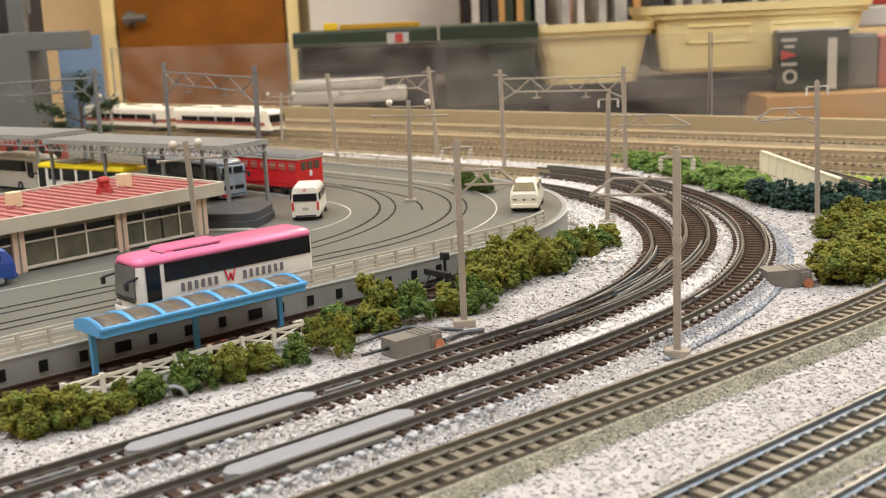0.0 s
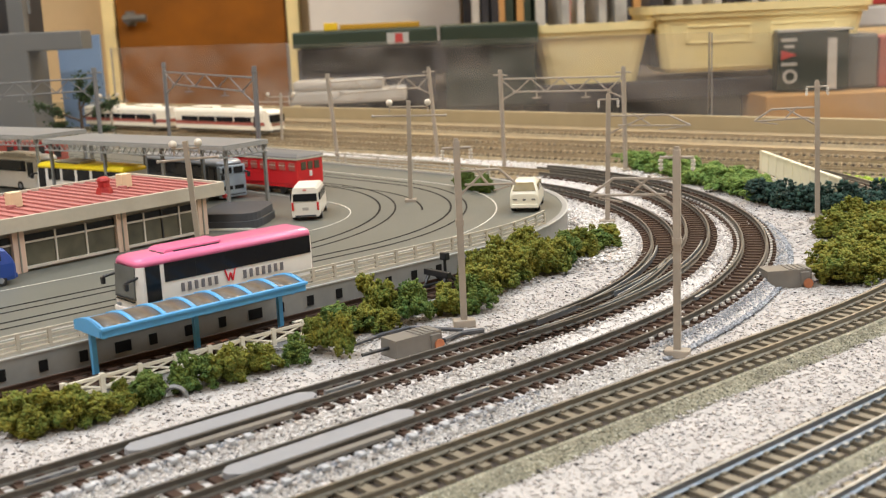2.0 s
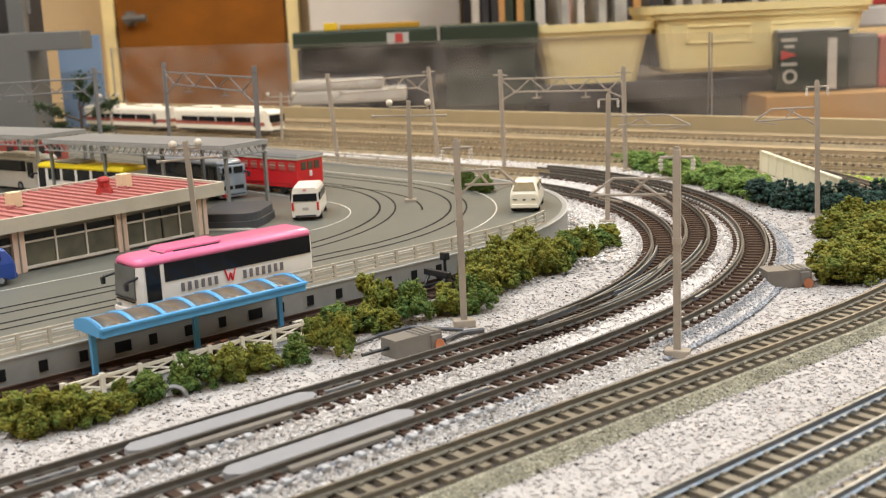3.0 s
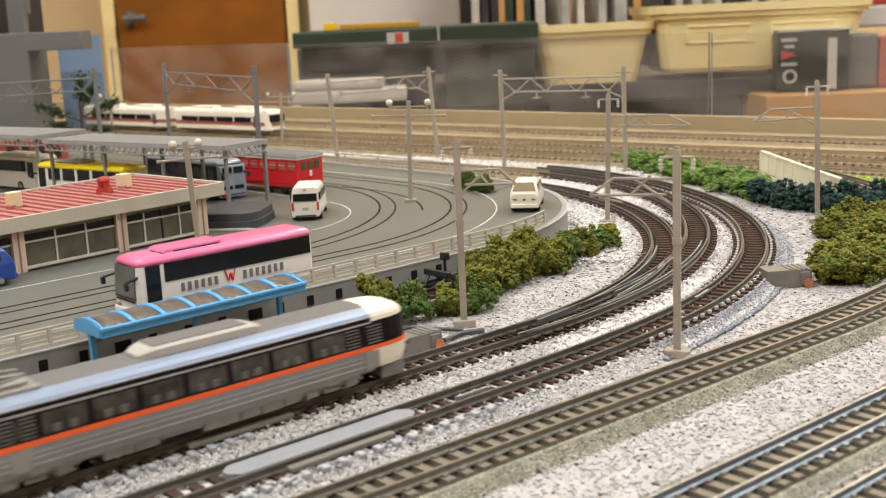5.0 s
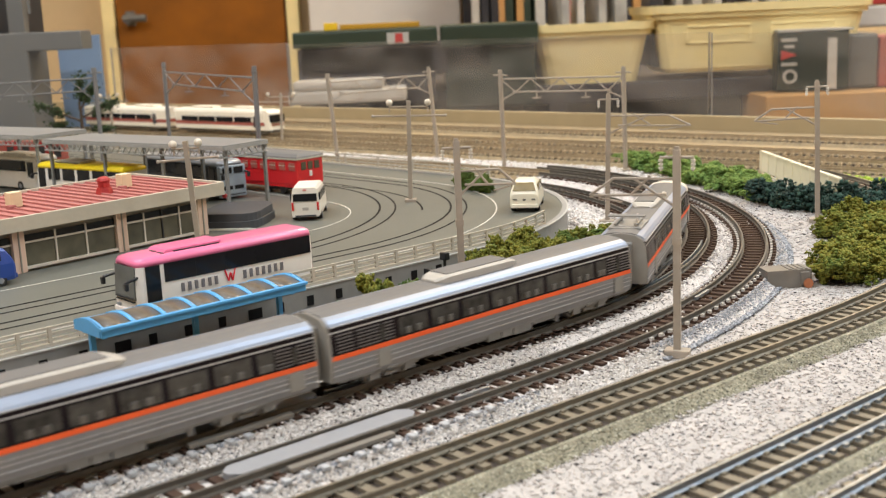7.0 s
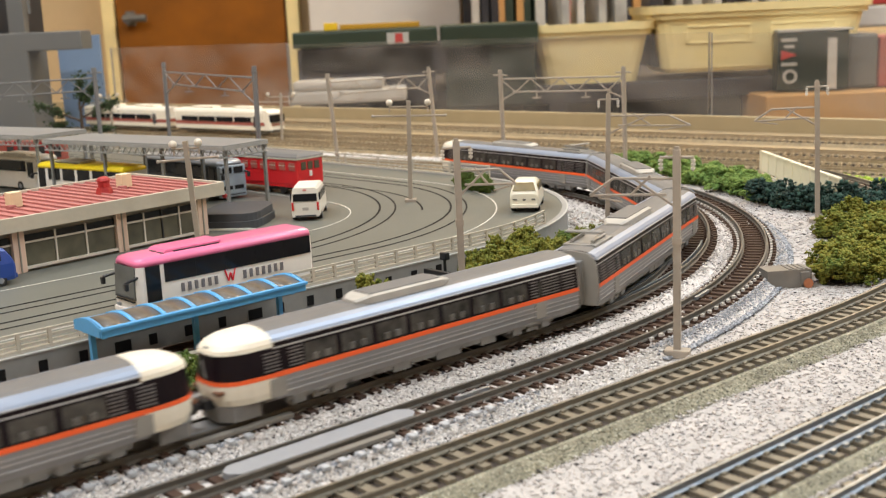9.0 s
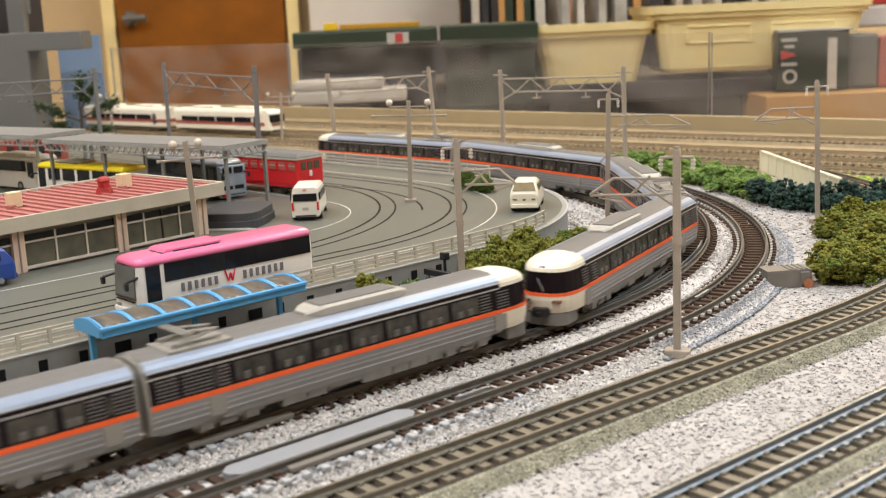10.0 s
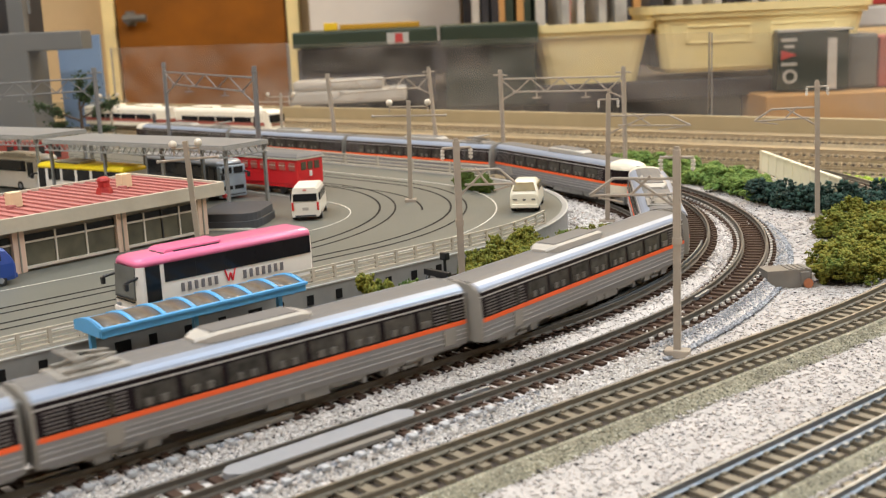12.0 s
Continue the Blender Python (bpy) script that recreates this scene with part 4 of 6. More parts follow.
# ---------------------------------------------------------------- catenary poles
def single_pole(x, y, h, lean, arm, reach, arm_z, truss=True, base=True, z=0.0, foot=0.0):
    """Square post with a short top cross-arm, insulators and a bracket along arm degrees."""
    p = thing("catenary_pole", "beige plastic catenary pole with bracket arm and insulators", "catenary pole", pose(x, y, z, 0, lean, 0), "catenary poles")
    if base:
        part("base", box((0, 0, 0.0012), (0.0075, 0.0045, 0.0026), arm, 0.0004), M_POLE, p)
    bm = bmesh.new()
    bm_box(bm, (0, 0, h / 2), (0.0021, 0.0021, h), arm)
    bm_box(bm, (0, 0, h * 0.57), (0.0026, 0.0026, 0.002), arm)
    bm_box(bm, (0, 0, h + 0.0004), (0.0014, 0.0014, 0.001), arm)
    part("post", bm, M_POLE, p)
    a = Vector((math.cos(radians(arm)), math.sin(radians(arm)), 0))
    zt = h - 0.0022
    bm = bm_rod(bmesh.new(), a * -0.0048 + Vector((0, 0, zt)), a * 0.0048 + Vector((0, 0, zt)), 0.00042, 6)
    part("cross_arm", bm, M_POLE, p)
    for e in (-0.0046, 0.0046):
        bm = bmesh.new()
        for k in range(3):
            bm_rod(bm, a * e + Vector((0, 0, zt - 0.0006 - k * 0.0011)), a * e + Vector((0, 0, zt - 0.0012 - k * 0.0011)), 0.0007, 8)
        bm_rod(bm, a * e + Vector((0, 0, zt)), a * e + Vector((0, 0, zt - 0.004)), 0.0003, 6)
        part("insulator", bm, M_INSUL, p)
    if reach:
        up, dn = Vector((0, 0, arm_z)), Vector((0, 0, arm_z - 0.0085))
        bm = bmesh.new()
        bm_rod(bm, up, up + a * reach * 0.72, 0.00042, 6)
        bm_rod(bm, dn, up + a * reach * 0.5 + Vector((0, 0, 0.0002)), 0.00042, 6)
        bm_rod(bm, up + a * reach * 0.30 + Vector((0, 0, 0.0008)), up + a * reach * 0.52 - Vector((0, 0, 0.0048)), 0.0004, 6)
        bm_rod(bm, up + a * reach * 0.12 - Vector((0, 0, 0.0046)), up + a * reach * 1.0 - Vector((0, 0, 0.0052)), 0.00042, 6)
        bm_rod(bm, up + a * reach * 0.72, up + a * reach * 1.0 - Vector((0, 0, 0.005)), 0.00042, 6)
        bm_rod(bm, up + a * reach * 0.62 - Vector((0, 0, 0.007)), up + a * reach * 0.9 - Vector((0, 0, 0.0058)), 0.0003, 6)
        part("bracket", bm, M_POLE, p)
    return p


def lamp_pole(x, y, z, h, lean, arm, half, bar):
    p = thing("street_lamp", "beige pole with two globe lamps and long bar", "street lamp", pose(x, y, z, 0, lean, 0), "globe lamp poles")
    a = Vector((math.cos(radians(arm)), math.sin(radians(arm)), 0))
    part("post", bm_box(box((0, 0, h / 2), (0.0020, 0.0020, h), arm), (0, 0, 0.0007), (0.0055, 0.0055, 0.0014), arm), M_POLE, p)
    zt = h - 0.003
    part("lamp_arm", rod(a * -half + Vector((0, 0, zt)), a * half + Vector((0, 0, zt)), 0.0004, 6), M_POLE, p)
    for e in (-half, half):
        g = part("globe", bm_ball(bmesh.new(), a * e + Vector((0, 0, zt + 0.002)), 0.0017, 1.0, 14), M_GLOBE, p, "cream globe", True)
        part("insulator", rod(a * e + Vector((0, 0, zt)), a * e + Vector((0, 0, zt - 0.0028)), 0.0004, 6), M_POLE, p)
    zb = h - 0.0075
    part("long_bar", rod(a * -bar + Vector((0, 0, zb)), a * bar * 1.04 + Vector((0, 0, zb)), 0.0005, 6), M_POLE, p)
    for e in (-bar, bar):
        part("bar_tip", bm_ball(bmesh.new(), a * e + Vector((0, 0, zb)), 0.0008, 1.0, 8), M_POLE, p)
    return p


def portal(ax, ay, bx, by, h, m, lean=0.0, sag=0.0):
    """Truss beam across two posts."""
    p = thing("catenary_portal", "beige double track catenary portal with truss beam" if m is M_POLE else "grey catenary portal with truss beam over the yard", "catenary portal", pose(ax, ay, 0), "catenary portals")
    d = Vector((bx - ax, by - ay, 0))
    lv = Vector((math.sin(radians(lean)), 0, math.cos(radians(lean)))) * h
    for q in (Vector((0, 0, 0)), d):
        bm = bm_rod(bmesh.new(), q, q + lv, 0.0015, 6)
        bm_box(bm, q + lv, (0.0026, 0.0026, 0.003))
        bm_box(bm, q + Vector((0, 0, 0.001)), (0.006, 0.006, 0.002))
        part("post", bm, m, p)
        u = d.normalized()
        part("cross_arm", rod(q + lv - u * 0.005 - Vector((0, 0, 0.002)), q + lv + u * 0.005 - Vector((0, 0, 0.002)), 0.0005, 6), m, p)
    t0, t1 = lv * 0.93, lv * 0.93
    bm = bmesh.new()
    n = 8
    lo = -0.0085
    bm_rod(bm, t0, d + t1, 0.00055, 6)
    bm_rod(bm, t0 + d * 0.1 + Vector((0, 0, lo)), d * 0.9 + t1 + Vector((0, 0, lo)), 0.00055, 6)
    for i in range(n):
        f0, f1 = i / n, (i + 1) / n
        za, zb = (0, lo) if i % 2 == 0 else (lo, 0)
        bm_rod(bm, d * f0 + t0 + Vector((0, 0, za)), d * f1 + t0 + Vector((0, 0, zb)), 0.0004, 6)
    bm_rod(bm, lv * 0.72, d * 0.13 + t0 + Vector((0, 0, lo)), 0.0005, 6)
    bm_rod(bm, d + lv * 0.72, d * 0.87 + t0 + Vector((0, 0, lo)), 0.0005, 6)
    part("truss_beam", bm, m, p)
    for f in (0.3, 0.7):
        b = d * f + t0 + Vector((0, 0, lo))
        part("hanger", bm_rod(rod(b, b - Vector((0, 0, 0.004)), 0.0004, 6), b - Vector((0.003, 0, 0.004)), b + Vector((0.003, 0, -0.004)), 0.0004, 6), m, p)
    return p


def poles():
    single_pole(0.0682, 0.3240, 0.0619, 0, 160, 0.0255, 0.0535)
    single_pole(0.0060, 0.3686, 0.0624, -0.2, 4, 0.0190, 0.0525)
    single_pole(0.0800, 0.5403, 0.0625, 1.3, -2, 0.039, 0.0525)
    single_pole(0.1753, 0.5207, 0.0655, -1.4, 168, 0.028, 0.0540)
    lamp_pole(-0.0151, 0.5633, DECK_Z, 0.0504, 1.5, -3, 0.0095, 0.0180)
    lamp_pole(-0.1015, 0.4652, DECK_Z, 0.0450, -2.5, 0, 0.0052, 0.0122)
    lamp_pole(-0.1350, 0.985, 0, 0.0438, 2, -4, 0.0112, 0.022)
    lamp_pole(-0.3100, 1.090, 0, 0.0440, -1, 2, 0.008, 0.018)
    portal(-0.0706, 0.7957, -0.0007, 0.8350, 0.0655, M_POLE, -3.5)
    portal(0.0431, 0.7480, 0.1183, 0.7171, 0.0650, M_POLE, -0.6)
    portal(-0.2946, 0.7564, -0.2326, 0.7864, 0.0770, M_POLE_GREY, 0.0)
    portal(-0.1979, 0.8394, -0.1072, 0.6788, 0.0770, M_POLE_GREY, 0.5)


# ---------------------------------------------------------------- the long train
CAR_W = 0.0195


def carriage(cab, pantograph, label):
    """One carriage, running along +x, its origin on the rail top at its middle."""
    L = 0.1325
    c = thing("train_carriage", label, "train carriage", None, "carriages of the express train")
    hx = L / 2 + (0.003 if cab else 0.0)
    w = CAR_W / 2
    nose = 0.016 if cab else 0.0
    x0, x1 = -L / 2, hx - nose

    def band(name, prof, m, smooth=False, lab=""):
        """A side strip on both sides, from rear to the nose."""
        for sg in (1, -1):
            bm = bmesh.new()
            outer = [(y * sg, z) for y, z in prof]
            inner = [((y - 0.0006) * sg, z) for y, z in prof][::-1]
            bm_loft(bm, [[(x, y, z) for y, z in outer + inner] for x in (x0, x1)])
            part(name, bm, m, c, lab, smooth)
    band("lower_side", [(w - 0.0006, 0.0045), (w - 0.0002, 0.0060), (w, 0.0095), (w, 0.0108)], M_TLOW)
    for z in (0.0062, 0.0078, 0.0091):
        band("trim_line", [(w + 0.00005, z), (w + 0.0001, z + 0.00030)], M_TLINE)
    band("orange_stripe", [(w + 0.0001, 0.0108), (w + 0.0001, 0.0121)], M_TORANGE, lab="orange stripe below the windows")
    band("window_band", [(w - 0.0001, 0.0121), (w - 0.0004, 0.0150), (w - 0.0008, 0.0184)], M_TBAND)
    band("upper_line", [(w - 0.0006, 0.0184), (w - 0.0007, 0.0188)], M_TLINE)
    band("cant_rail", [(w - 0.0007, 0.0188), (w - 0.0009, 0.0201)], M_TBAND)
    # shoulder strip carries its bluish sheen in the colour
    band("roof_shoulder", [(w - 0.0008, 0.0201), (w - 0.0013, 0.0210), (w - 0.0022, 0.0218), (w - 0.0038, 0.0225)], M_TSHOULDER_SHEEN)
    band("gutter", [(w - 0.0006, 0.0200), (w - 0.0006, 0.0203)], M_TLINE)
    bm = bmesh.new()
    rp = [(w - 0.0038, 0.02245), (0.004, 0.0230), (0, 0.0232), (-0.004, 0.0230), (-w + 0.0038, 0.02245), (-w + 0.004, 0.0212), (w - 0.004, 0.0212)]
    bm_loft(bm, [[(x, y, z) for y, z in rp] for x in (x0, x1)])
    part("roof", bm, M_TROOF, c)
    # windows with pale seat backs showing behind the tinted panes
    ws, pitch, n = (-0.0430, 0.0125, 7) if cab else (-0.0425, 0.0128, 7)
    spans = [(ws + i * pitch + 0.0009, ws + (i + 1) * pitch - 0.0009) for i in range(n)]
    if not cab:
        spans.append((0.0480, 0.0532))
    for sg in (1, -1):
        for a, b in spans:
            bm = bmesh.new()
            bm_loft(bm, [[(x, (w - 0.00005) * sg, 0.0127), (x, (w - 0.00045) * sg, 0.0178), (x, (w - 0.0009) * sg, 0.0178), (x, (w - 0.0007) * sg, 0.0127)] for x in (a, b)])
            pane = part("window_pane", bm, M_TPANE, c)
            for f in (0.30, 0.68):
                part("seat_back", box((a + (b - a) * f, (w - 0.00012) * sg, 0.0137), (0.0019, 0.00045, 0.0020), bevel=0.0002), M_TSEAT, pane, "dim seat back behind the glass")
        louvres = [(-0.0615, 0.0060), (-0.0530, 0.0085), (-0.0455, 0.0035)]
        louvres += [(0.0464, 0.0046), (0.0540 if cab else 0.0562, 0.0050)] + ([] if cab else [(0.0632, 0.0056)])
        for k in range(6):
            for xa, ln in louvres:
                if not cab and xa == 0.0464:
                    continue
                part("louvre", box((xa, (w - 0.00008 - 0.0001 * k) * sg, 0.0129 + 0.00092 * k), (ln, 0.0005, 0.00030)), M_TLOUVRE, c)
        for xd in (-0.0480, 0.0525 if cab else 0.0595):
            if not cab or xd < 0:
                part("door_glass", box((xd, (w - 0.0003) * sg, 0.0152), (0.0018, 0.0007, 0.0044), bevel=0.0002), M_TPANE, c)
            part("door_panel", box((xd, (w + 0.00005) * sg, 0.0080), (0.0050, 0.0004, 0.0050)), M_TEND, c)
    # rear end wall and, without a cab, the front end wall
    ends = [x0] if cab else [x0, x1]
    for xe in ends:
        sg = 1 if xe > 0 else -1
        bm = bmesh.new()
        ring = [(w - 0.0005, 0.0046), (w, 0.0105), (w - 0.0008, 0.0183), (w - 0.0016, 0.0206), (w - 0.0040, 0.0223), (0, 0.0231)]
        ring = ring + [(-y, z) for y, z in ring[-2::-1]]
        bm_loft(bm, [[(xe + dx * sg, y * k, z) for y, z in ring] for dx, k in ((-0.001, 0.995), (0.0006, 1.002), (0.0008, 0.97))])
        part("end_wall", bm, M_TEND, c)
        bm = box((xe + sg * 0.002, 0, 0.0125), (0.0032, 0.0085, 0.0150), bevel=0.0006)
        part("gangway", bm, M_TUNDER, c)
    if cab:
        def nose_piece(name, levels, m, lab=""):
            """A slice of the bullet nose: levels of (height, half width, reach)."""
            bm = bmesh.new()
            rows = []
            for z, hw, reach in levels:
                row = [(x1 - 0.0001, hw, z)]
                for q in range(0, 13):
                    a = math.pi / 2 - math.pi * q / 12
                    row.append((x1 + reach * max(0.0, math.cos(a)) ** 0.62, hw * math.copysign(abs(math.sin(a)) ** 0.72, math.sin(a)), z))
                row.append((x1 - 0.0001, -hw, z))
                rows.append(row)
            bm_loft(bm, rows)
            return part(name, bm, m, c, lab, False)
        N = nose
        nose_piece("nose_skirt", [(0.0052, w - 0.0006, N - 0.0012), (0.0070, w - 0.0002, N - 0.0003), (0.0095, w, N), (0.0109, w, N - 0.0001)], M_TCREAM, "cream lower nose")
        nose_piece("nose_stripe", [(0.0109, w + 0.0001, N), (0.0120, w + 0.0001, N - 0.0001)], M_TORANGE)
        nose_piece("windscreen", [(0.0120, w - 0.0001, N - 0.0002), (0.0150, w - 0.0004, N - 0.0005), (0.0190, w - 0.0008, N - 0.0011)], M_TBAND, "black wrap-around windscreen")
        nose_piece("cab_roof", [(0.0189, w - 0.0006, N - 0.0007), (0.0200, w - 0.0008, N - 0.0011), (0.0211, w - 0.0014, N - 0.0023), (0.0221, w - 0.0028, N - 0.0045), (0.0228, w - 0.0052, N - 0.0075), (0.0232, 0.0015, N - 0.0105)], M_TCREAM, "cream rounded cab roof")
        part("roof_lamp", box((hx - 0.0021, 0, 0.0203), (0.0014, 0.0022, 0.0008), bevel=0.0002), M_TUNDER, c, "small dark roof headlight")
        part("wiper", rod((hx - 0.0002, 0.0010, 0.0126), (hx - 0.0008, -0.0014, 0.0168), 0.00018, 5), M_TEND, c)
        for sg in (1, -1):
            part("tail_lamp", box((hx - 0.0012, 0.0052 * sg, 0.0092), (0.0022, 0.0030, 0.0011), bevel=0.0003), M_LAMPDARK, c, "dark recessed headlight")
        part("coupler_box", bm_box(box((hx - 0.0004, 0, 0.0058), (0.0042, 0.0052, 0.0030), bevel=0.0005), (hx + 0.0012, 0, 0.0052), (0.0030, 0.0018, 0.0014)), M_BLACK, c)
        bm = bmesh.new()
        bm_loft(bm, [[(hx - 0.012, -0.0078, z), (hx - 0.004, -0.0078, z), (hx - 0.0012, -0.0045, z), (hx - 0.0008, 0, z), (hx - 0.0012, 0.0045, z), (hx - 0.004, 0.0078, z), (hx - 0.012, 0.0078, z)] for z in (0.0010, 0.0050)])
        part("plough", bm, M_TUNDER, c, "grey snow plough skirt")
    # roof units
    bm = bmesh.new()
    ax = 0.003 if cab else -0.003
    rings = []
    for x, hw, z in ((-0.0180, 0.0030, 0.0239), (-0.0155, 0.0046, 0.0247), (-0.0130, 0.0051, 0.0251), (0.0130, 0.0051, 0.0251), (0.0155, 0.0046, 0.0247), (0.0180, 0.0030, 0.0239)):
        rings.append([(ax + x, -hw, 0.0226), (ax + x, -hw, z - 0.0005), (ax + x, -hw + 0.0008, z), (ax + x, hw - 0.0008, z), (ax + x, hw, z - 0.0005), (ax + x, hw, 0.0226)])
    bm_loft(bm, rings)
    ac = part("air_conditioner", bm, M_TAC, c, "pale grey roof air conditioner")
    part("grille", box((ax, 0.0003, 0.0251), (0.027, 0.0078, 0.0006), bevel=0.0002), M_TROOF, ac)
    if pantograph:
        px = x0 + 0.017
        pan = part("pantograph", box((px, 0, 0.0231), (0.013, 0.0100, 0.0008), bevel=0.0002), M_TEND, c, "folded grey pantograph")
        for sy in (-0.0038, 0.0038):
            part("base_rail", rod((px - 0.007, sy, 0.0242), (px + 0.007, sy, 0.0242), 0.0005, 6), M_TEND, pan)
            part("lower_arm", rod((px - 0.005, sy, 0.0243), (px + 0.007, sy * 0.6, 0.0256), 0.0004, 6), M_TEND, pan)
            part("upper_arm", rod((px + 0.007, sy * 0.6, 0.0256), (px - 0.004, sy * 0.8, 0.0268), 0.0004, 6), M_TEND, pan)
            for dx in (-0.005, 0.005):
                part("insulator", rod((px + dx, sy, 0.0226), (px + dx, sy, 0.0243), 0.0007, 8), M_TEND, pan)
        for dx in (-0.0045, -0.0028):
            part("contact_strip", rod((px + dx, -0.0068, 0.0269), (px + dx, 0.0068, 0.0269), 0.0004, 6), M_TEND, pan)
        part("roof_well", box((px, 0, 0.0229), (0.018, 0.012, 0.0008)), M_TEND, c)
    # underframe, bogies and wheels
    part("underframe", box((0, 0, 0.0048), (L * 0.96 - nose, 0.0135, 0.0026)), M_TUNDER, c)
    rng = random.Random(3 if cab else 9)
    for sg in (1, -1):
        x = -0.0285
        while x < 0.0270:
            wd = rng.uniform(0.005, 0.013)
            wd = min(wd, 0.0285 - x)
            lo = rng.choice((0.0016, 0.0019, 0.0019, 0.0030))
            part("equipment_box", box((x + wd / 2, 0.0068 * sg, (lo + 0.0047) / 2), (wd - 0.0004, 0.0044, 0.0047 - lo), bevel=0.0002), M_TUNDER, c)
            x += wd
        part("side_sill", box((-nose / 2, (w - 0.0011) * sg, 0.0044), (L - nose - 0.004, 0.0010, 0.0010)), M_TUNDER, c)
    for bx in (-0.0445, 0.0445 - nose * 0.35):
        b = part("bogie", box((bx, 0, 0.0034), (0.016, 0.0125, 0.0024), bevel=0.0003), M_TUNDER, c)
        for sg in (1, -1):
            bm = box((bx, 0.0079 * sg, 0.0036), (0.0215, 0.0012, 0.0016), bevel=0.0003)
            for dx in (-0.0066, 0.0066):
                bm_box(bm, (bx + dx, 0.0082 * sg, 0.0030), (0.0042, 0.0014, 0.0026), None, 0.0003)
            bm_rod(bm, (bx - 0.0020, 0.0084 * sg, 0.0040), (bx + 0.0020, 0.0084 * sg, 0.0040), 0.0010, 8)
            bm_box(bm, (bx - 0.0004, 0.0081 * sg, 0.0024), (0.0050, 0.0012, 0.0012), None, 0.0002)
            part("bogie_frame", bm, M_TUNDER, b)
        for dx in (-0.0063, 0.0063):
            for sg in (1, -1):
                part("wheel", bm_rod(bmesh.new(), (bx + dx, 0.0042 * sg, 0.0027), (bx + dx, 0.0056 * sg, 0.0027), 0.0027, 20), M_TUNDER, b)
            part("axle", rod((bx + dx, -0.0042, 0.0027), (bx + dx, 0.0042, 0.0027), 0.0006, 6), M_TUNDER, b)
    return c


# distance of each carriage's middle behind the first coupling, which way its cab faces, and its kind
FORMATION = [("cab", 1, -0.0673), ("mid", 1, 0.0628), ("pan", 1, 0.1924), ("tail", -1, 0.3207), ("cab", 1, 0.4567), ("mid", 1, 0.5853), ("pan", 1, 0.7122), ("tail", -1, 0.8412)]
SPEED = 0.1144
N_SCALE = 0.945


def front_at(t):
    return 0.0379 + SPEED * (t - 5.5)


def car_pose(t, back, way):
    s = front_at(t) - back
    ax, ay, _ = T1.at(s + 0.040)
    bx, by, _ = T1.at(s - 0.040)
    h = math.degrees(math.atan2(ay - by, ax - bx))
    mx, my = (ax + bx) / 2, (ay + by) / 2
    return pose(mx, my, RAIL_TOP, 0, 0, h if way > 0 else h + 180)


def express():
    proto = {"cab": carriage(True, True, "silver express cab car with orange stripe and folded pantograph"),
             "tail": carriage(True, False, "silver express cab car with orange stripe and cream nose"),
             "mid": carriage(False, False, "silver express carriage with orange stripe and dark window band"),
             "pan": carriage(False, True, "silver express carriage with orange stripe and folded pantograph")}
    out, used = [], set()
    for kind, way, back in FORMATION:
        if kind in used:
            ob = copy_thing(proto[kind], Matrix.Identity(4))
        else:
            ob = proto[kind]
            used.add(kind)
        ob.scale = (N_SCALE,) * 3
        out.append((ob, way, back))
    return out


# ---------------------------------------------------------------- road vehicles
def wheels(v, xs, hw, r, w=0.0022):
    for x in xs:
        for sg in (1, -1):
            t = part("wheel", rod((x, (hw - w) * sg, r), (x, (hw + 0.0001) * sg, r), r, 18), M_TYRE, v)
            part("hub", rod((x, (hw - 0.0004) * sg, r), (x, (hw + 0.0003) * sg, r), r * 0.5, 12), M_COACHSILVER, t)


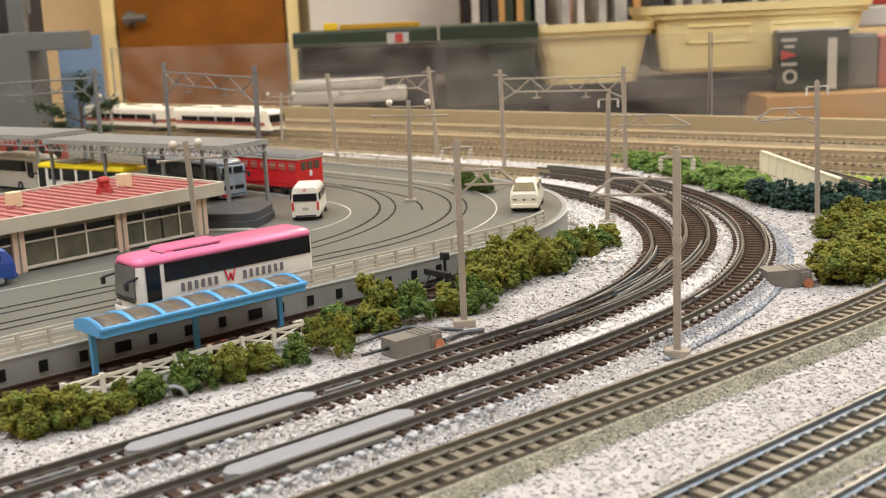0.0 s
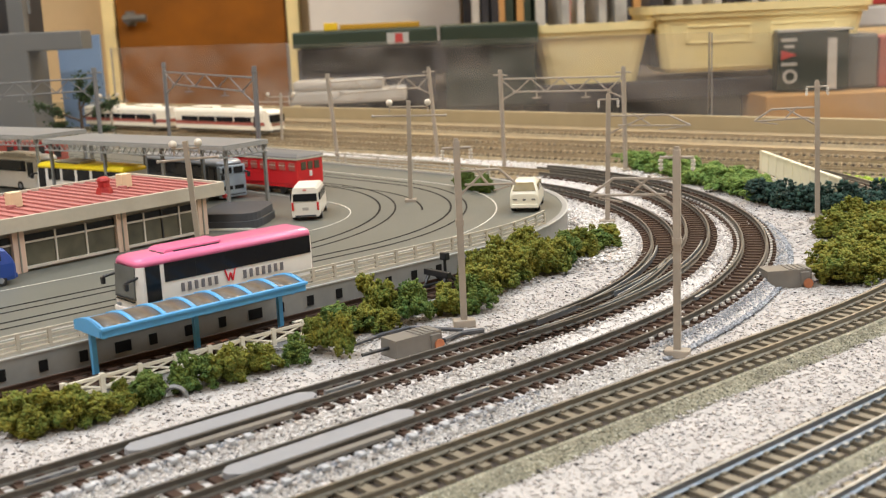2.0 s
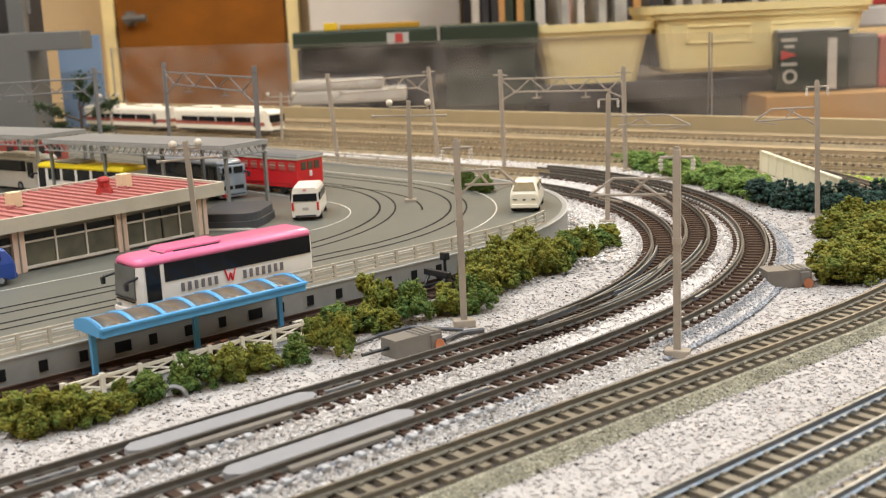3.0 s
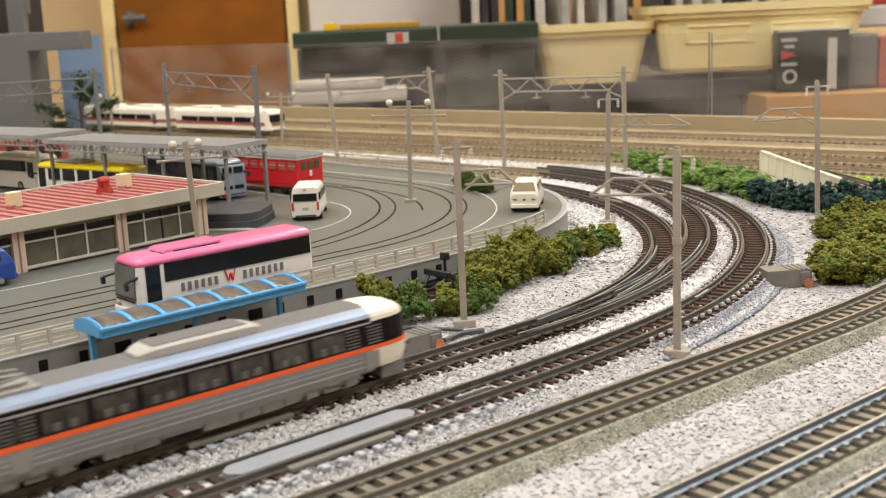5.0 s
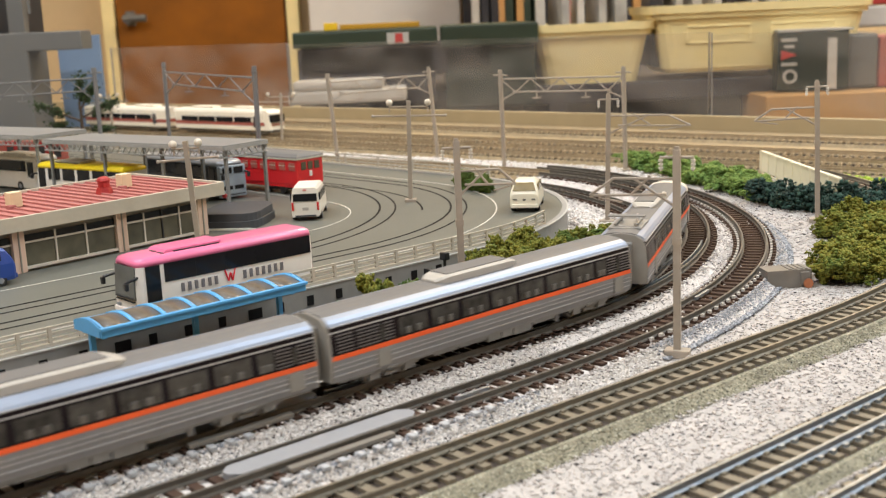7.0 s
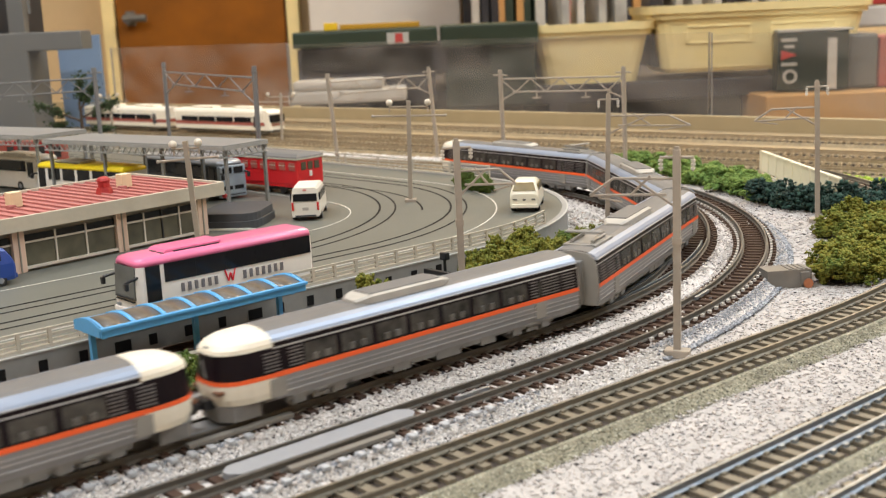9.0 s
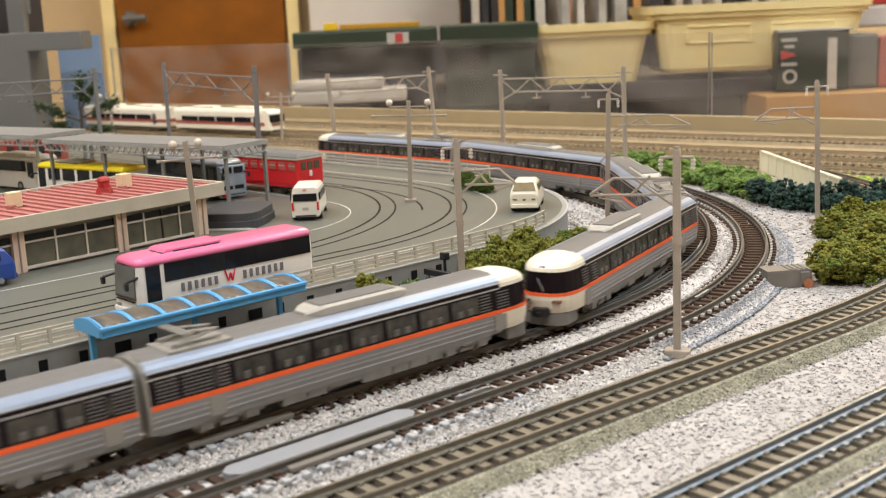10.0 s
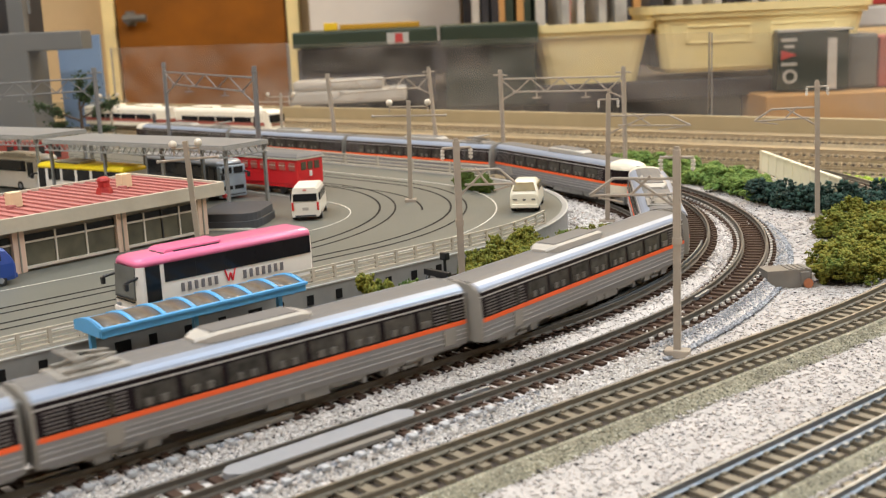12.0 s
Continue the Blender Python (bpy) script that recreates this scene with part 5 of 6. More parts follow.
def bus(m, L, W, H, roof_m, body_m, label, words=False, ac=True, glazed_front=False, pillar=0.00006):
    """A coach with its front at -x, its origin under its middle."""
    b = thing("coach", label, "coach", m, "coaches")
    hl, hw = L / 2, W / 2
    g = H * 0.075

    bm = bmesh.new()
    rings = []
    for z, k, lean in ((g, 0.97, 0.0), (g + H * 0.03, 1.0, 0.0), (H * 0.55, 1.0, 0.0), (H * 0.86, 0.985, 0.0)):
        f = 0.02 * L * max(0, (z / H - 0.4)) * 1.2
        rings.append([(-hl + f, -hw * k * 0.86, z), (-hl + f + 0.002, -hw * k, z), (hl - 0.0008, -hw * k, z), (hl, -hw * k * 0.94, z), (hl, hw * k * 0.94, z), (hl - 0.0008, hw * k, z), (-hl + f + 0.002, hw * k, z), (-hl + f, hw * k * 0.86, z)])
    bm_loft(bm, rings)
    part("body", bm, body_m, b)
    bm = bmesh.new()
    rings = []
    for z, k in ((H * 0.86, 0.99), (H * 0.92, 0.975), (H * 0.97, 0.91), (H, 0.72)):
        f = 0.02 * L * 0.6 + (1 - k) * 0.01
        rings.append([(-hl + f, -hw * k * 0.86, z), (-hl + f + 0.002, -hw * k, z), (hl - 0.0008 - (1 - k) * 0.004, -hw * k, z), (hl - (1 - k) * 0.004, -hw * k * 0.94, z), (hl - (1 - k) * 0.004, hw * k * 0.94, z), (hl - 0.0008 - (1 - k) * 0.004, hw * k, z), (-hl + f + 0.002, hw * k, z), (-hl + f, hw * k * 0.86, z)])
    bm_loft(bm, rings)
    part("roof", bm, roof_m, b, "", True)
    if ac:
        bm = bmesh.new()
        bm_loft(bm, [[(-hl * 0.62 + dx, -hw * 0.62 * k, z), (-hl * 0.02 + dx * 0.3, -hw * 0.62 * k, z), (-hl * 0.02 + dx * 0.3, hw * 0.62 * k, z), (-hl * 0.62 + dx, hw * 0.62 * k, z)] for z, k, dx in ((H * 0.97, 1.05, -0.002), (H * 1.045, 1.0, 0.0), (H * 1.06, 0.9, 0.001))])
        u = part("air_conditioner", bm, M_TAC if roof_m is M_YELLOW else roof_m, b)
        part("vent_slot", box((-hl * 0.30, -hw * 0.655, H * 1.005), (hl * 0.50, 0.0006, H * 0.025)), M_BLACK, u)
        for yy in (-0.25, 0.05):
            part("vent_slot", box((-hl * 0.62 - 0.0016, hw * yy * 2, H * 1.0), (0.0008, hw * 0.4, H * 0.02)), M_BLACK, u)
    # side windows, one pane each
    n = 5
    a, e = -hl + L * 0.145, hl - L * 0.012
    for sg in (1, -1):
        for i in range(n):
            xa, xb = a + (e - a) * i / n + pillar, a + (e - a) * (i + 1) / n - pillar
            bm = bmesh.new()
            bm_loft(bm, [[(x, (hw * 0.998 + 0.0003) * sg, H * 0.56), (x, (hw * 0.985 + 0.0003) * sg, H * 0.865), (x, (hw * 0.985 - 0.0006) * sg, H * 0.865), (x, (hw * 0.998 - 0.0006) * sg, H * 0.56)] for x in (xa, xb)])
            part("window", bm, M_GLASS_DARK, b)
    part("side_door", box((-hl + L * 0.085, -hw - 0.0001, H * 0.50), (L * 0.075, 0.0006, H * 0.72), bevel=0.0002), M_GLASS_DARK, b, "dark glazed door")
    part("side_door", box((-hl + L * 0.085, hw + 0.0001, H * 0.62), (L * 0.075, 0.0006, H * 0.44), bevel=0.0002), M_GLASS_DARK, b, "dark glazed side window")
    # windscreen
    bm = bmesh.new()
    rings = []
    for z in (H * 0.33, H * 0.86):
        f = 0.02 * L * max(0, (z / H - 0.4)) * 1.2
        rings.append([(-hl + f - 0.0004, -hw * 0.80, z), (-hl + f - 0.0004, hw * 0.80, z), (-hl + f + 0.0006, hw * 0.80, z), (-hl + f + 0.0006, -hw * 0.80, z)])
    bm_loft(bm, rings)
    part("windscreen", bm, M_CARWIND, b, "grey tinted windscreen")
    if glazed_front:
        part("front_panel", box((-hl + 0.0008, 0, H * 0.46), (0.0030, W * 0.97, H * 0.80), bevel=0.0006), M_BLUEGREY, b, "pale blue grey front panel")
        for z, hh in ((0.74, 0.16), (0.30, 0.10)):
            for sg in (1, -1):
                part("front_window", box((-hl - 0.0007, hw * 0.42 * sg, H * z), (0.0008, hw * 0.68, H * hh), bevel=0.0003), M_GLASS_DARK, b, "dark front window")
    part("wiper", bm_box(box((-hl - 0.0002, 0, H * 0.35), (0.0008, hw * 1.5, H * 0.03)), (-hl - 0.0003, 0, H * 0.30), (0.0006, hw * 1.5, H * 0.015)), M_BLACK, b)
    part("bumper", box((-hl + 0.0008, 0, g + H * 0.05), (0.003, W * 0.93, H * 0.09), bevel=0.0005), body_m, b)
    for sg in (1, -1):
        part("headlight", box((-hl + 0.0001, hw * 0.62 * sg, H * 0.20), (0.0010, hw * 0.3, H * 0.06), bevel=0.0002), M_COACHSILVER, b)
        arm = bm_rod(bmesh.new(), (-hl + 0.001, hw * 0.85 * sg, H * 0.70), (-hl - 0.0035, hw * 0.95 * sg, H * 0.66), 0.0005, 6)
        bm_box(arm, (-hl - 0.0035, hw * 0.97 * sg, H * 0.60), (0.0012, 0.0016, H * 0.12), None, 0.0003)
        part("mirror", arm, M_BLACK, b)
        part("tail_lamp", box((hl + 0.0001, hw * 0.78 * sg, H * 0.25), (0.0006, hw * 0.2, H * 0.16)), M_TAIL, b, "red tail lamp")
    wheels(b, (-hl * 0.52, hl * 0.48), hw, H * 0.135)
    if words:
        # maker's mark as plain bars and a red zigzag
        def marks(x, n):
            for i in range(n):
                part("mark_bar", box((x + i * H * 0.125, -hw - 0.0002, H * 0.42), (H * 0.055, 0.0005, H * 0.140)), M_LETTER, b)
        marks(-hl * 0.53, 6)
        part("logo_mark", wmark(-hl * 0.06, -hw - 0.0003, H * 0.36, H * 0.20), M_LETTER_RED, b, "red zigzag mark")
        marks(hl * 0.165, 7)
    return b


def wmark(x, y, z, s):
    bm = bmesh.new()
    pts = [(0, 1), (0.3, 0), (0.5, 0.7), (0.7, 0), (1.0, 1)]
    for (a, b), (c, d) in zip(pts, pts[1:]):
        bm_rod(bm, (x + a * s, y, z + b * s), (x + c * s, y, z + d * s), s * 0.075, 4)
    return bm


M_CARWIND = mat("windscreen_grey", (0.13, 0.13, 0.12), 0.2, var=0.2, scale=120)


def car(m, kind, label, paint, glass):
    """A small car with its rear at -x."""
    v = thing("van" if kind == "van" else "car", label, "van" if kind == "van" else "car", m, "cars on the road")
    if kind == "van":
        L, W, H = 0.0340, 0.0139, 0.0158
        sec = [(-0.5, 0.12, 0.80), (-0.492, 0.14, 0.985), (-0.30, 0.13, 1.0), (0.20, 0.13, 0.99), (0.36, 0.13, 0.72), (0.485, 0.13, 0.58), (0.5, 0.16, 0.40)]
    else:
        L, W, H = 0.0310, 0.0133, 0.0145
        sec = [(-0.5, 0.16, 0.60), (-0.47, 0.14, 0.72), (-0.40, 0.13, 0.94), (-0.25, 0.13, 1.0), (0.05, 0.13, 0.98), (0.24, 0.13, 0.66), (0.45, 0.13, 0.52), (0.5, 0.17, 0.36)]
    bm = bmesh.new()
    rings = []
    for f, zl, zh in sec:
        h0, h1 = zl * H, zh * H
        belt = min(0.56 * H, h1 * 0.8)
        wt = 0.5 * W * ((0.88 if kind == "van" else 0.80) if zh > 0.75 else 0.95)
        end = 0.93 if abs(f) > 0.48 else 1.0
        rings.append([(f * L, -0.47 * W * end, h0), (f * L, -0.5 * W * end, h0 + 0.0012), (f * L, -0.5 * W * end, belt), (f * L, -wt * end, h1 - 0.0010), (f * L, -wt * 0.82 * end, h1), (f * L, wt * 0.82 * end, h1),
                      (f * L, wt * end, h1 - 0.0010), (f * L, 0.5 * W * end, belt), (f * L, 0.5 * W * end, h0 + 0.0012), (f * L, 0.47 * W * end, h0)])
    bm_loft(bm, rings)
    bmesh.ops.bevel(bm, geom=[e for e in bm.edges if e.is_manifold and e.calc_face_angle(0) > 0.45], offset=0.0007, segments=3, affect="EDGES", profile=0.5)
    part("body", bm, paint, v)
    if kind == "van":
        part("rear_window", box((-0.5 * L, 0, 0.70 * H), (0.0009, W * 0.80, 0.22 * H), bevel=0.0002), M_GLASS_DARK, v)
        for sg in (1, -1):
            for xa, xb in ((-0.46, -0.22), (-0.20, 0.05), (0.07, 0.22)):
                part("side_window", box(((xa + xb) / 2 * L, 0.478 * W * sg, 0.71 * H), ((xb - xa) * L, 0.0008, 0.22 * H), bevel=0.0002), M_GLASS_DARK, v)
            part("tail_lamp", box((-0.498 * L, 0.42 * W * sg, 0.44 * H), (0.0008, 0.0010, 0.24 * H)), M_TAIL, v, "red tail lamp")
        part("plate_bar", box((-0.502 * L, 0, 0.36 * H), (0.0005, 0.0028, 0.0013)), M_PAPERWHITE, v)
        part("step_bar", box((-0.503 * L, 0, 0.155 * H), (0.0010, W * 0.7, 0.05 * H)), M_DARKGREY, v)
        part("brake_light", box((-0.497 * L, 0, 0.92 * H), (0.0007, 0.0016, 0.0004)), M_TAIL, v)
    else:
        q = bmesh.new()
        bm_loft(q, [[(-0.487 * L, -0.40 * W, 0.70 * H), (-0.487 * L, 0.40 * W, 0.70 * H), (-0.470 * L, 0.40 * W, 0.68 * H), (-0.470 * L, -0.40 * W, 0.68 * H)],
                    [(-0.411 * L, -0.32 * W, 0.945 * H), (-0.411 * L, 0.32 * W, 0.945 * H), (-0.395 * L, 0.32 * W, 0.92 * H), (-0.395 * L, -0.32 * W, 0.92 * H)]])
        part("rear_window", q, glass, v, "amber tinted rear window")
        for sg in (1, -1):
            part("side_window", box((-0.08 * L, 0.448 * W * sg, 0.76 * H), (0.5 * L, 0.0008, 0.22 * H), bevel=0.0002), glass, v)
            part("tail_lamp", box((-0.5 * L, 0.32 * W * sg, 0.43 * H), (0.0007, 0.0018, 0.0004)), M_DARKGREY, v)
        part("plate_bar", box((-0.501 * L, 0, 0.42 * H), (0.0007, 0.0014, 0.0007)), M_DARKGREY, v)
        part("bumper", box((-0.495 * L, 0, 0.22 * H), (0.0014, W * 0.92, 0.12 * H), bevel=0.0003), paint, v)
    wheels(v, (-0.30 * L, 0.32 * L), W * 0.49, 0.0021 if kind == "van" else 0.0022)
    return v


def tram(m):
    t = thing("tram", "old red tram car with grey roof standing at the stop", "tram", m)
    L, W = 0.092, 0.0180
    part("body", box((0, 0, 0.0105), (L, W, 0.0125), bevel=0.0012), M_RED, t)
    part("skirt", box((0, 0, 0.0045), (L * 0.98, W * 0.96, 0.0020), bevel=0.0003), M_RED, t)
    bm = bmesh.new()
    bm_loft(bm, [[(-L / 2 * k, -W / 2 * k2, z), (L / 2 * k, -W / 2 * k2, z), (L / 2 * k, W / 2 * k2, z), (-L / 2 * k, W / 2 * k2, z)] for z, k, k2 in ((0.0166, 1.01, 1.04), (0.0175, 1.0, 1.0), (0.0186, 0.97, 0.78), (0.0190, 0.94, 0.5))])
    part("roof", bm, M_TROOF, t)
    part("roof_edge", box((0, 0, 0.0165), (L * 1.012, W * 1.05, 0.0007)), M_ROOFBAND, t)
    n = 12
    for i in range(n):
        x = -L / 2 + L * (i + 0.5) / n
        for sg in (1, -1):
            w = part("window", box((x, W / 2 * sg, 0.0131), (L / n * 0.62, 0.0007, 0.0036), bevel=0.0002), M_TMAROON, t)
            part("window_rail", box((x, (W / 2 + 0.0003) * sg, 0.0134), (L / n * 0.62, 0.0003, 0.0003)), M_ROOFBAND, w)
    for sx in (1, -1):
        for y in (-0.0045, 0, 0.0045):
            part("end_window", box((L / 2 * sx, y, 0.0132), (0.0007, 0.0034, 0.0036), bevel=0.0002), M_PANE, t)
        part("headlight", box((L / 2 * sx, 0.0, 0.0095), (0.0012, 0.0016, 0.0026), bevel=0.0003), M_COACHWHITE, t)
        part("bumper", box((L / 2 * sx, 0, 0.0050), (0.0016, W * 0.8, 0.0010)), M_RED, t)
    for bx in (-0.024, 0.024):
        b = part("bogie", box((bx, 0, 0.0026), (0.016, 0.012, 0.002), bevel=0.0003), M_BLACK, t)
        for dx in (-0.006, 0.006):
            for sg in (1, -1):
                part("wheel", rod((bx + dx, 0.0045 * sg, 0.0024), (bx + dx, 0.0062 * sg, 0.0024), 0.0024, 18), M_DARKGREY, b)
    return t


# ---------------------------------------------------------------- station building and canopies
def station_building(m):
    """Long flat-roofed building; origin at its front corner, x along the front, y to the back."""
    b = thing("station_building", "low station building with ridged red roof and dark windows", "building", m)
    L, D, H = 0.156, 0.060, 0.0180
    part("wall", box((-L / 2, D / 2, H / 2), (L, D, H)), M_WALLGREY, b)
    # flat roof with overhang, parapet band and ridges
    for yb in (-0.0045, D + 0.0045):
        part("roof_band", box((-L / 2 + 0.002, yb, H + 0.0016), (L + 0.012, 0.0016, 0.0058), bevel=0.0002), M_ROOFBAND, b, "beige roof band")
    part("roof_band", box((0.0078, D / 2, H + 0.0016), (0.0016, D + 0.0074, 0.0058), bevel=0.0002), M_ROOFBAND, b, "beige roof band")
    part("soffit", box((-L / 2, D / 2, H - 0.0006), (L + 0.008, D + 0.007, 0.0008)), M_ROOFBAND, b)
    rf = part("roof", box((-L / 2 + 0.002, D / 2, H + 0.0022), (L + 0.009, D + 0.007, 0.0024)), M_ROOFRED, b, "faded red ridged roof")
    ridge = finish(box((0, 0, 0), (0.0010, D + 0.006, 0.0011)), M_ROOFRED)
    for i in range(27):
        ob = new("ridge", ridge)
        ob.parent = rf
        ob.matrix_basis = pose(0.004 - i * 0.0058, D / 2, H + 0.0036)
    for x, y in ((-0.020, 0.030), (-0.075, 0.026), (-0.103, 0.020)):
        part("roof_box", box((x, y, H + 0.0068), (0.0052, 0.0050, 0.0062), bevel=0.0004), M_BOXCREAM, b, "cream roof ventilator")
        part("duct", box((x - 0.003, y - 0.003, H + 0.0042), (0.003, 0.003, 0.0016)), M_ROOFRED, b)
    bm = rod((-0.034, 0.024, H + 0.003), (-0.034, 0.024, H + 0.0062), 0.0040, 6, 0.0030)
    bm_rod(bm, (-0.034, 0.024, H + 0.0062), (-0.034, 0.024, H + 0.0090), 0.0026, 10)
    bm_ball(bm, (-0.034, 0.024, H + 0.0092), 0.0030, 0.6)
    part("roof_cowl", bm, M_SHOPRED, b, "red roof cowl")
    # pillars, sashes and panes on the front
    for x in (-0.0028, -0.0440, -0.0900, -0.136):
        part("pillar", box((x, -0.0010, H / 2), (0.0050, 0.0030, H), bevel=0.0002), M_PILLAR, b)
        part("pillar_joint", box((x, -0.0026, H / 2), (0.0005, 0.0006, H)), M_WALLGREY, b)
    for k, (a, e) in enumerate(((-0.0415, -0.0055), (-0.0875, -0.0465), (-0.1335, -0.0925))):
        n = 4 if k != 1 else 3
        for i in range(n):
            x0, x1 = a + (e - a) * i / n, a + (e - a) * (i + 1) / n
            part("window_pane", box(((x0 + x1) / 2, -0.0004, 0.0066), (x1 - x0 - 0.0006, 0.0012, 0.0092)), M_PANE, b)
            part("top_light", box(((x0 + x1) / 2, -0.0004, 0.0131), (x1 - x0 - 0.0006, 0.0012, 0.0026)), M_GLASS_DARK, b)
            if i:
                part("mullion", box((x0, -0.0010, 0.0082), (0.0007, 0.0010, 0.0130)), M_BLACK if k == 0 and i % 2 == 0 else M_SASH, b)
        part("transom", box(((a + e) / 2, -0.0010, 0.0115), (e - a, 0.0012, 0.0007)), M_SASH, b)
        part("sill", box(((a + e) / 2, -0.0012, 0.0016), (e - a, 0.0020, 0.0010)), M_SASH, b)
    # end wall windows
    for y in (0.010, 0.024, 0.038):
        part("end_window", box((0.0004, y, 0.0080), (0.0012, 0.010, 0.010)), M_PANE, b)
    part("wall_lamp", bm_ball(bmesh.new(), (0.0088, -0.004, H - 0.002), 0.0012), M_SHOPRED, b)
    return b


def canopy(m, L, W, h, label):
    """Bus platform canopy: flat roof on posts with a zigzag girder along its edge."""
    c = thing("platform_canopy", label, "canopy", m, "platform canopies")
    part("roof", box((-L / 2, W / 2, h), (L, W, 0.0012), bevel=0.0003), M_CANOPY, c)
    part("fascia", bm_box(box((-L / 2, 0.0, h - 0.0008), (L, 0.0006, 0.0018)), (0, W / 2, h - 0.0008), (0.0006, W, 0.0018)), M_CANOPY_LT, c)
    bm = bmesh.new()
    n = int(L / 0.0022)
    for i in range(n):
        x0, x1 = -L * i / n, -L * (i + 1) / n
        z0, z1 = (h - 0.002, h - 0.0052) if i % 2 == 0 else (h - 0.0052, h - 0.002)
        bm_rod(bm, (x0, 0.0006, z0), (x1, 0.0006, z1), 0.00035, 4)
    k = int(W / 0.0022)
    for i in range(k):
        z0, z1 = (h - 0.002, h - 0.0052) if i % 2 == 0 else (h - 0.0052, h - 0.002)
        bm_rod(bm, (-0.0006, W * i / k, z0), (-0.0006, W * (i + 1) / k, z1), 0.00035, 4)
    bm_rod(bm, (0, 0.0006, h - 0.0053), (-L, 0.0006, h - 0.0053), 0.0004, 6)
    bm_rod(bm, (-0.0006, 0, h - 0.0053), (-0.0006, W, h - 0.0053), 0.0004, 6)
    part("zigzag_girder", bm, M_CANOPY_LT, c)
    for i in range(4):
        for y in (0.003, W - 0.001):
            part("post", box((-0.002 - i * (L - 0.004) / 3, y, h / 2 - 0.001), (0.0015, 0.0015, h - 0.002)), M_CANOPY, c)
    return c


def shelter():
    s = thing("tram_stop_shelter", "bright blue tram stop shelter with arched brown panels", "shelter", pose(-0.1036, 0.3152, 0.001, 0, 0, 42.6) @ Matrix.Diagonal((0.965, 1.04, 1, 1)))
    H = 0.0178
    y0, y1 = -0.0094, 0.0060
    for x in (0.002, 0.037, 0.0695):
        bm = bm_box(bmesh.new(), (x, 0.0, H / 2), (0.0016, 0.0014, H))
        bm_box(bm, (x, -0.002, H - 0.001), (0.0016, 0.012, 0.0012))
        part("post", bm, M_BLUE, s)
    part("edge_beam", box((0.0366, y0, H + 0.0005), (0.0733, 0.0014, 0.0027), bevel=0.0003), M_BLUE, s)
    part("edge_beam", box((0.0366, y0 - 0.0008, H + 0.0018), (0.0740, 0.0014, 0.0009), bevel=0.0002), M_BLUE, s)
    part("edge_beam", box((0.0366, y1, H + 0.0005), (0.0733, 0.0014, 0.0027), bevel=0.0003), M_BLUE, s)
    n = 7
    x0, x1 = 0.0005, 0.0728
    arcp = [(y0 + (y1 - y0) * k / 10, H + 0.0018 + 0.0015 * math.sin(math.pi * k / 10)) for k in range(11)]

    def arch(xa, xb, lift, thick, m, name):
        bm = bmesh.new()
        ring = [(y, z + lift) for y, z in arcp] + [(y, z + lift - thick) for y, z in arcp[::-1]]
        bm_loft(bm, [[(x, y, z) for y, z in ring] for x in (xa, xb)])
        part(name, bm, m, s, "" if name == "rib" else "brown translucent arched panel", True)
    for i in range(n + 1):
        xc = x0 + (x1 - x0) * i / n
        arch(xc - 0.0007, xc + 0.0007, 0.0004, 0.0009, M_BLUE, "rib")
        if i < n:
            arch(xc + 0.0007, xc + (x1 - x0) / n - 0.0007, 0.0, 0.0006, M_SMOKE, "roof_panel")
    for xe in (x0 - 0.0004, x1 + 0.0004):
        bm = bmesh.new()
        ring = [(y, z + 0.0004) for y, z in arcp] + [(arcp[-1][0], H - 0.0006), (arcp[0][0], H - 0.0006)]
        bm_loft(bm, [[(x, y, z) for y, z in ring] for x in (xe - 0.0004, xe + 0.0004)])
        part("gable", bm, M_BLUE, s)
    # low platform and its cream fence
    p = thing("stop_platform", "narrow tan tram stop platform", "platform", pose(-0.1036, 0.3152, -0.001, 0, 0, 42.6))
    part("slab", box((0.032, -0.001, 0.0014), (0.088, 0.016, 0.0028), bevel=0.0003), M_PLATFORM, p)
    part("brick_step", box((0.045, 0.004, 0.0038), (0.012, 0.005, 0.0022), bevel=0.0002), M_COPPER, p)
    part("end_block", box((0.074, -0.001, 0.0045), (0.004, 0.004, 0.004), bevel=0.0003), M_CREAMFENCE, p)
    f = thing("fence", "cream plastic fence with diagonal braces", "fence", pose(-0.1036, 0.3152, 0.0018, 0, 0, 42.6), "platform fences")
    yf = -0.0085
    xs = [-0.012 + 0.0117 * k for k in range(8)]
    for x in xs:
        part("post", box((x, yf, 0.0030), (0.0015, 0.0012, 0.0060), bevel=0.0002), M_CREAMFENCE, f)
    for xa, xb in zip(xs, xs[1:]):
        part("top_rail", box(((xa + xb) / 2, yf, 0.0050), (xb - xa, 0.0007, 0.0009)), M_CREAMFENCE, f)
        part("low_rail", box(((xa + xb) / 2, yf, 0.0016), (xb - xa, 0.0007, 0.0008)), M_CREAMFENCE, f)
        part("brace", bm_rod(rod((xa, yf, 0.0016), (xb, yf, 0.0050), 0.0004, 4), (xa, yf, 0.0050), (xb, yf, 0.0016), 0.0004, 4), M_CREAMFENCE, f)


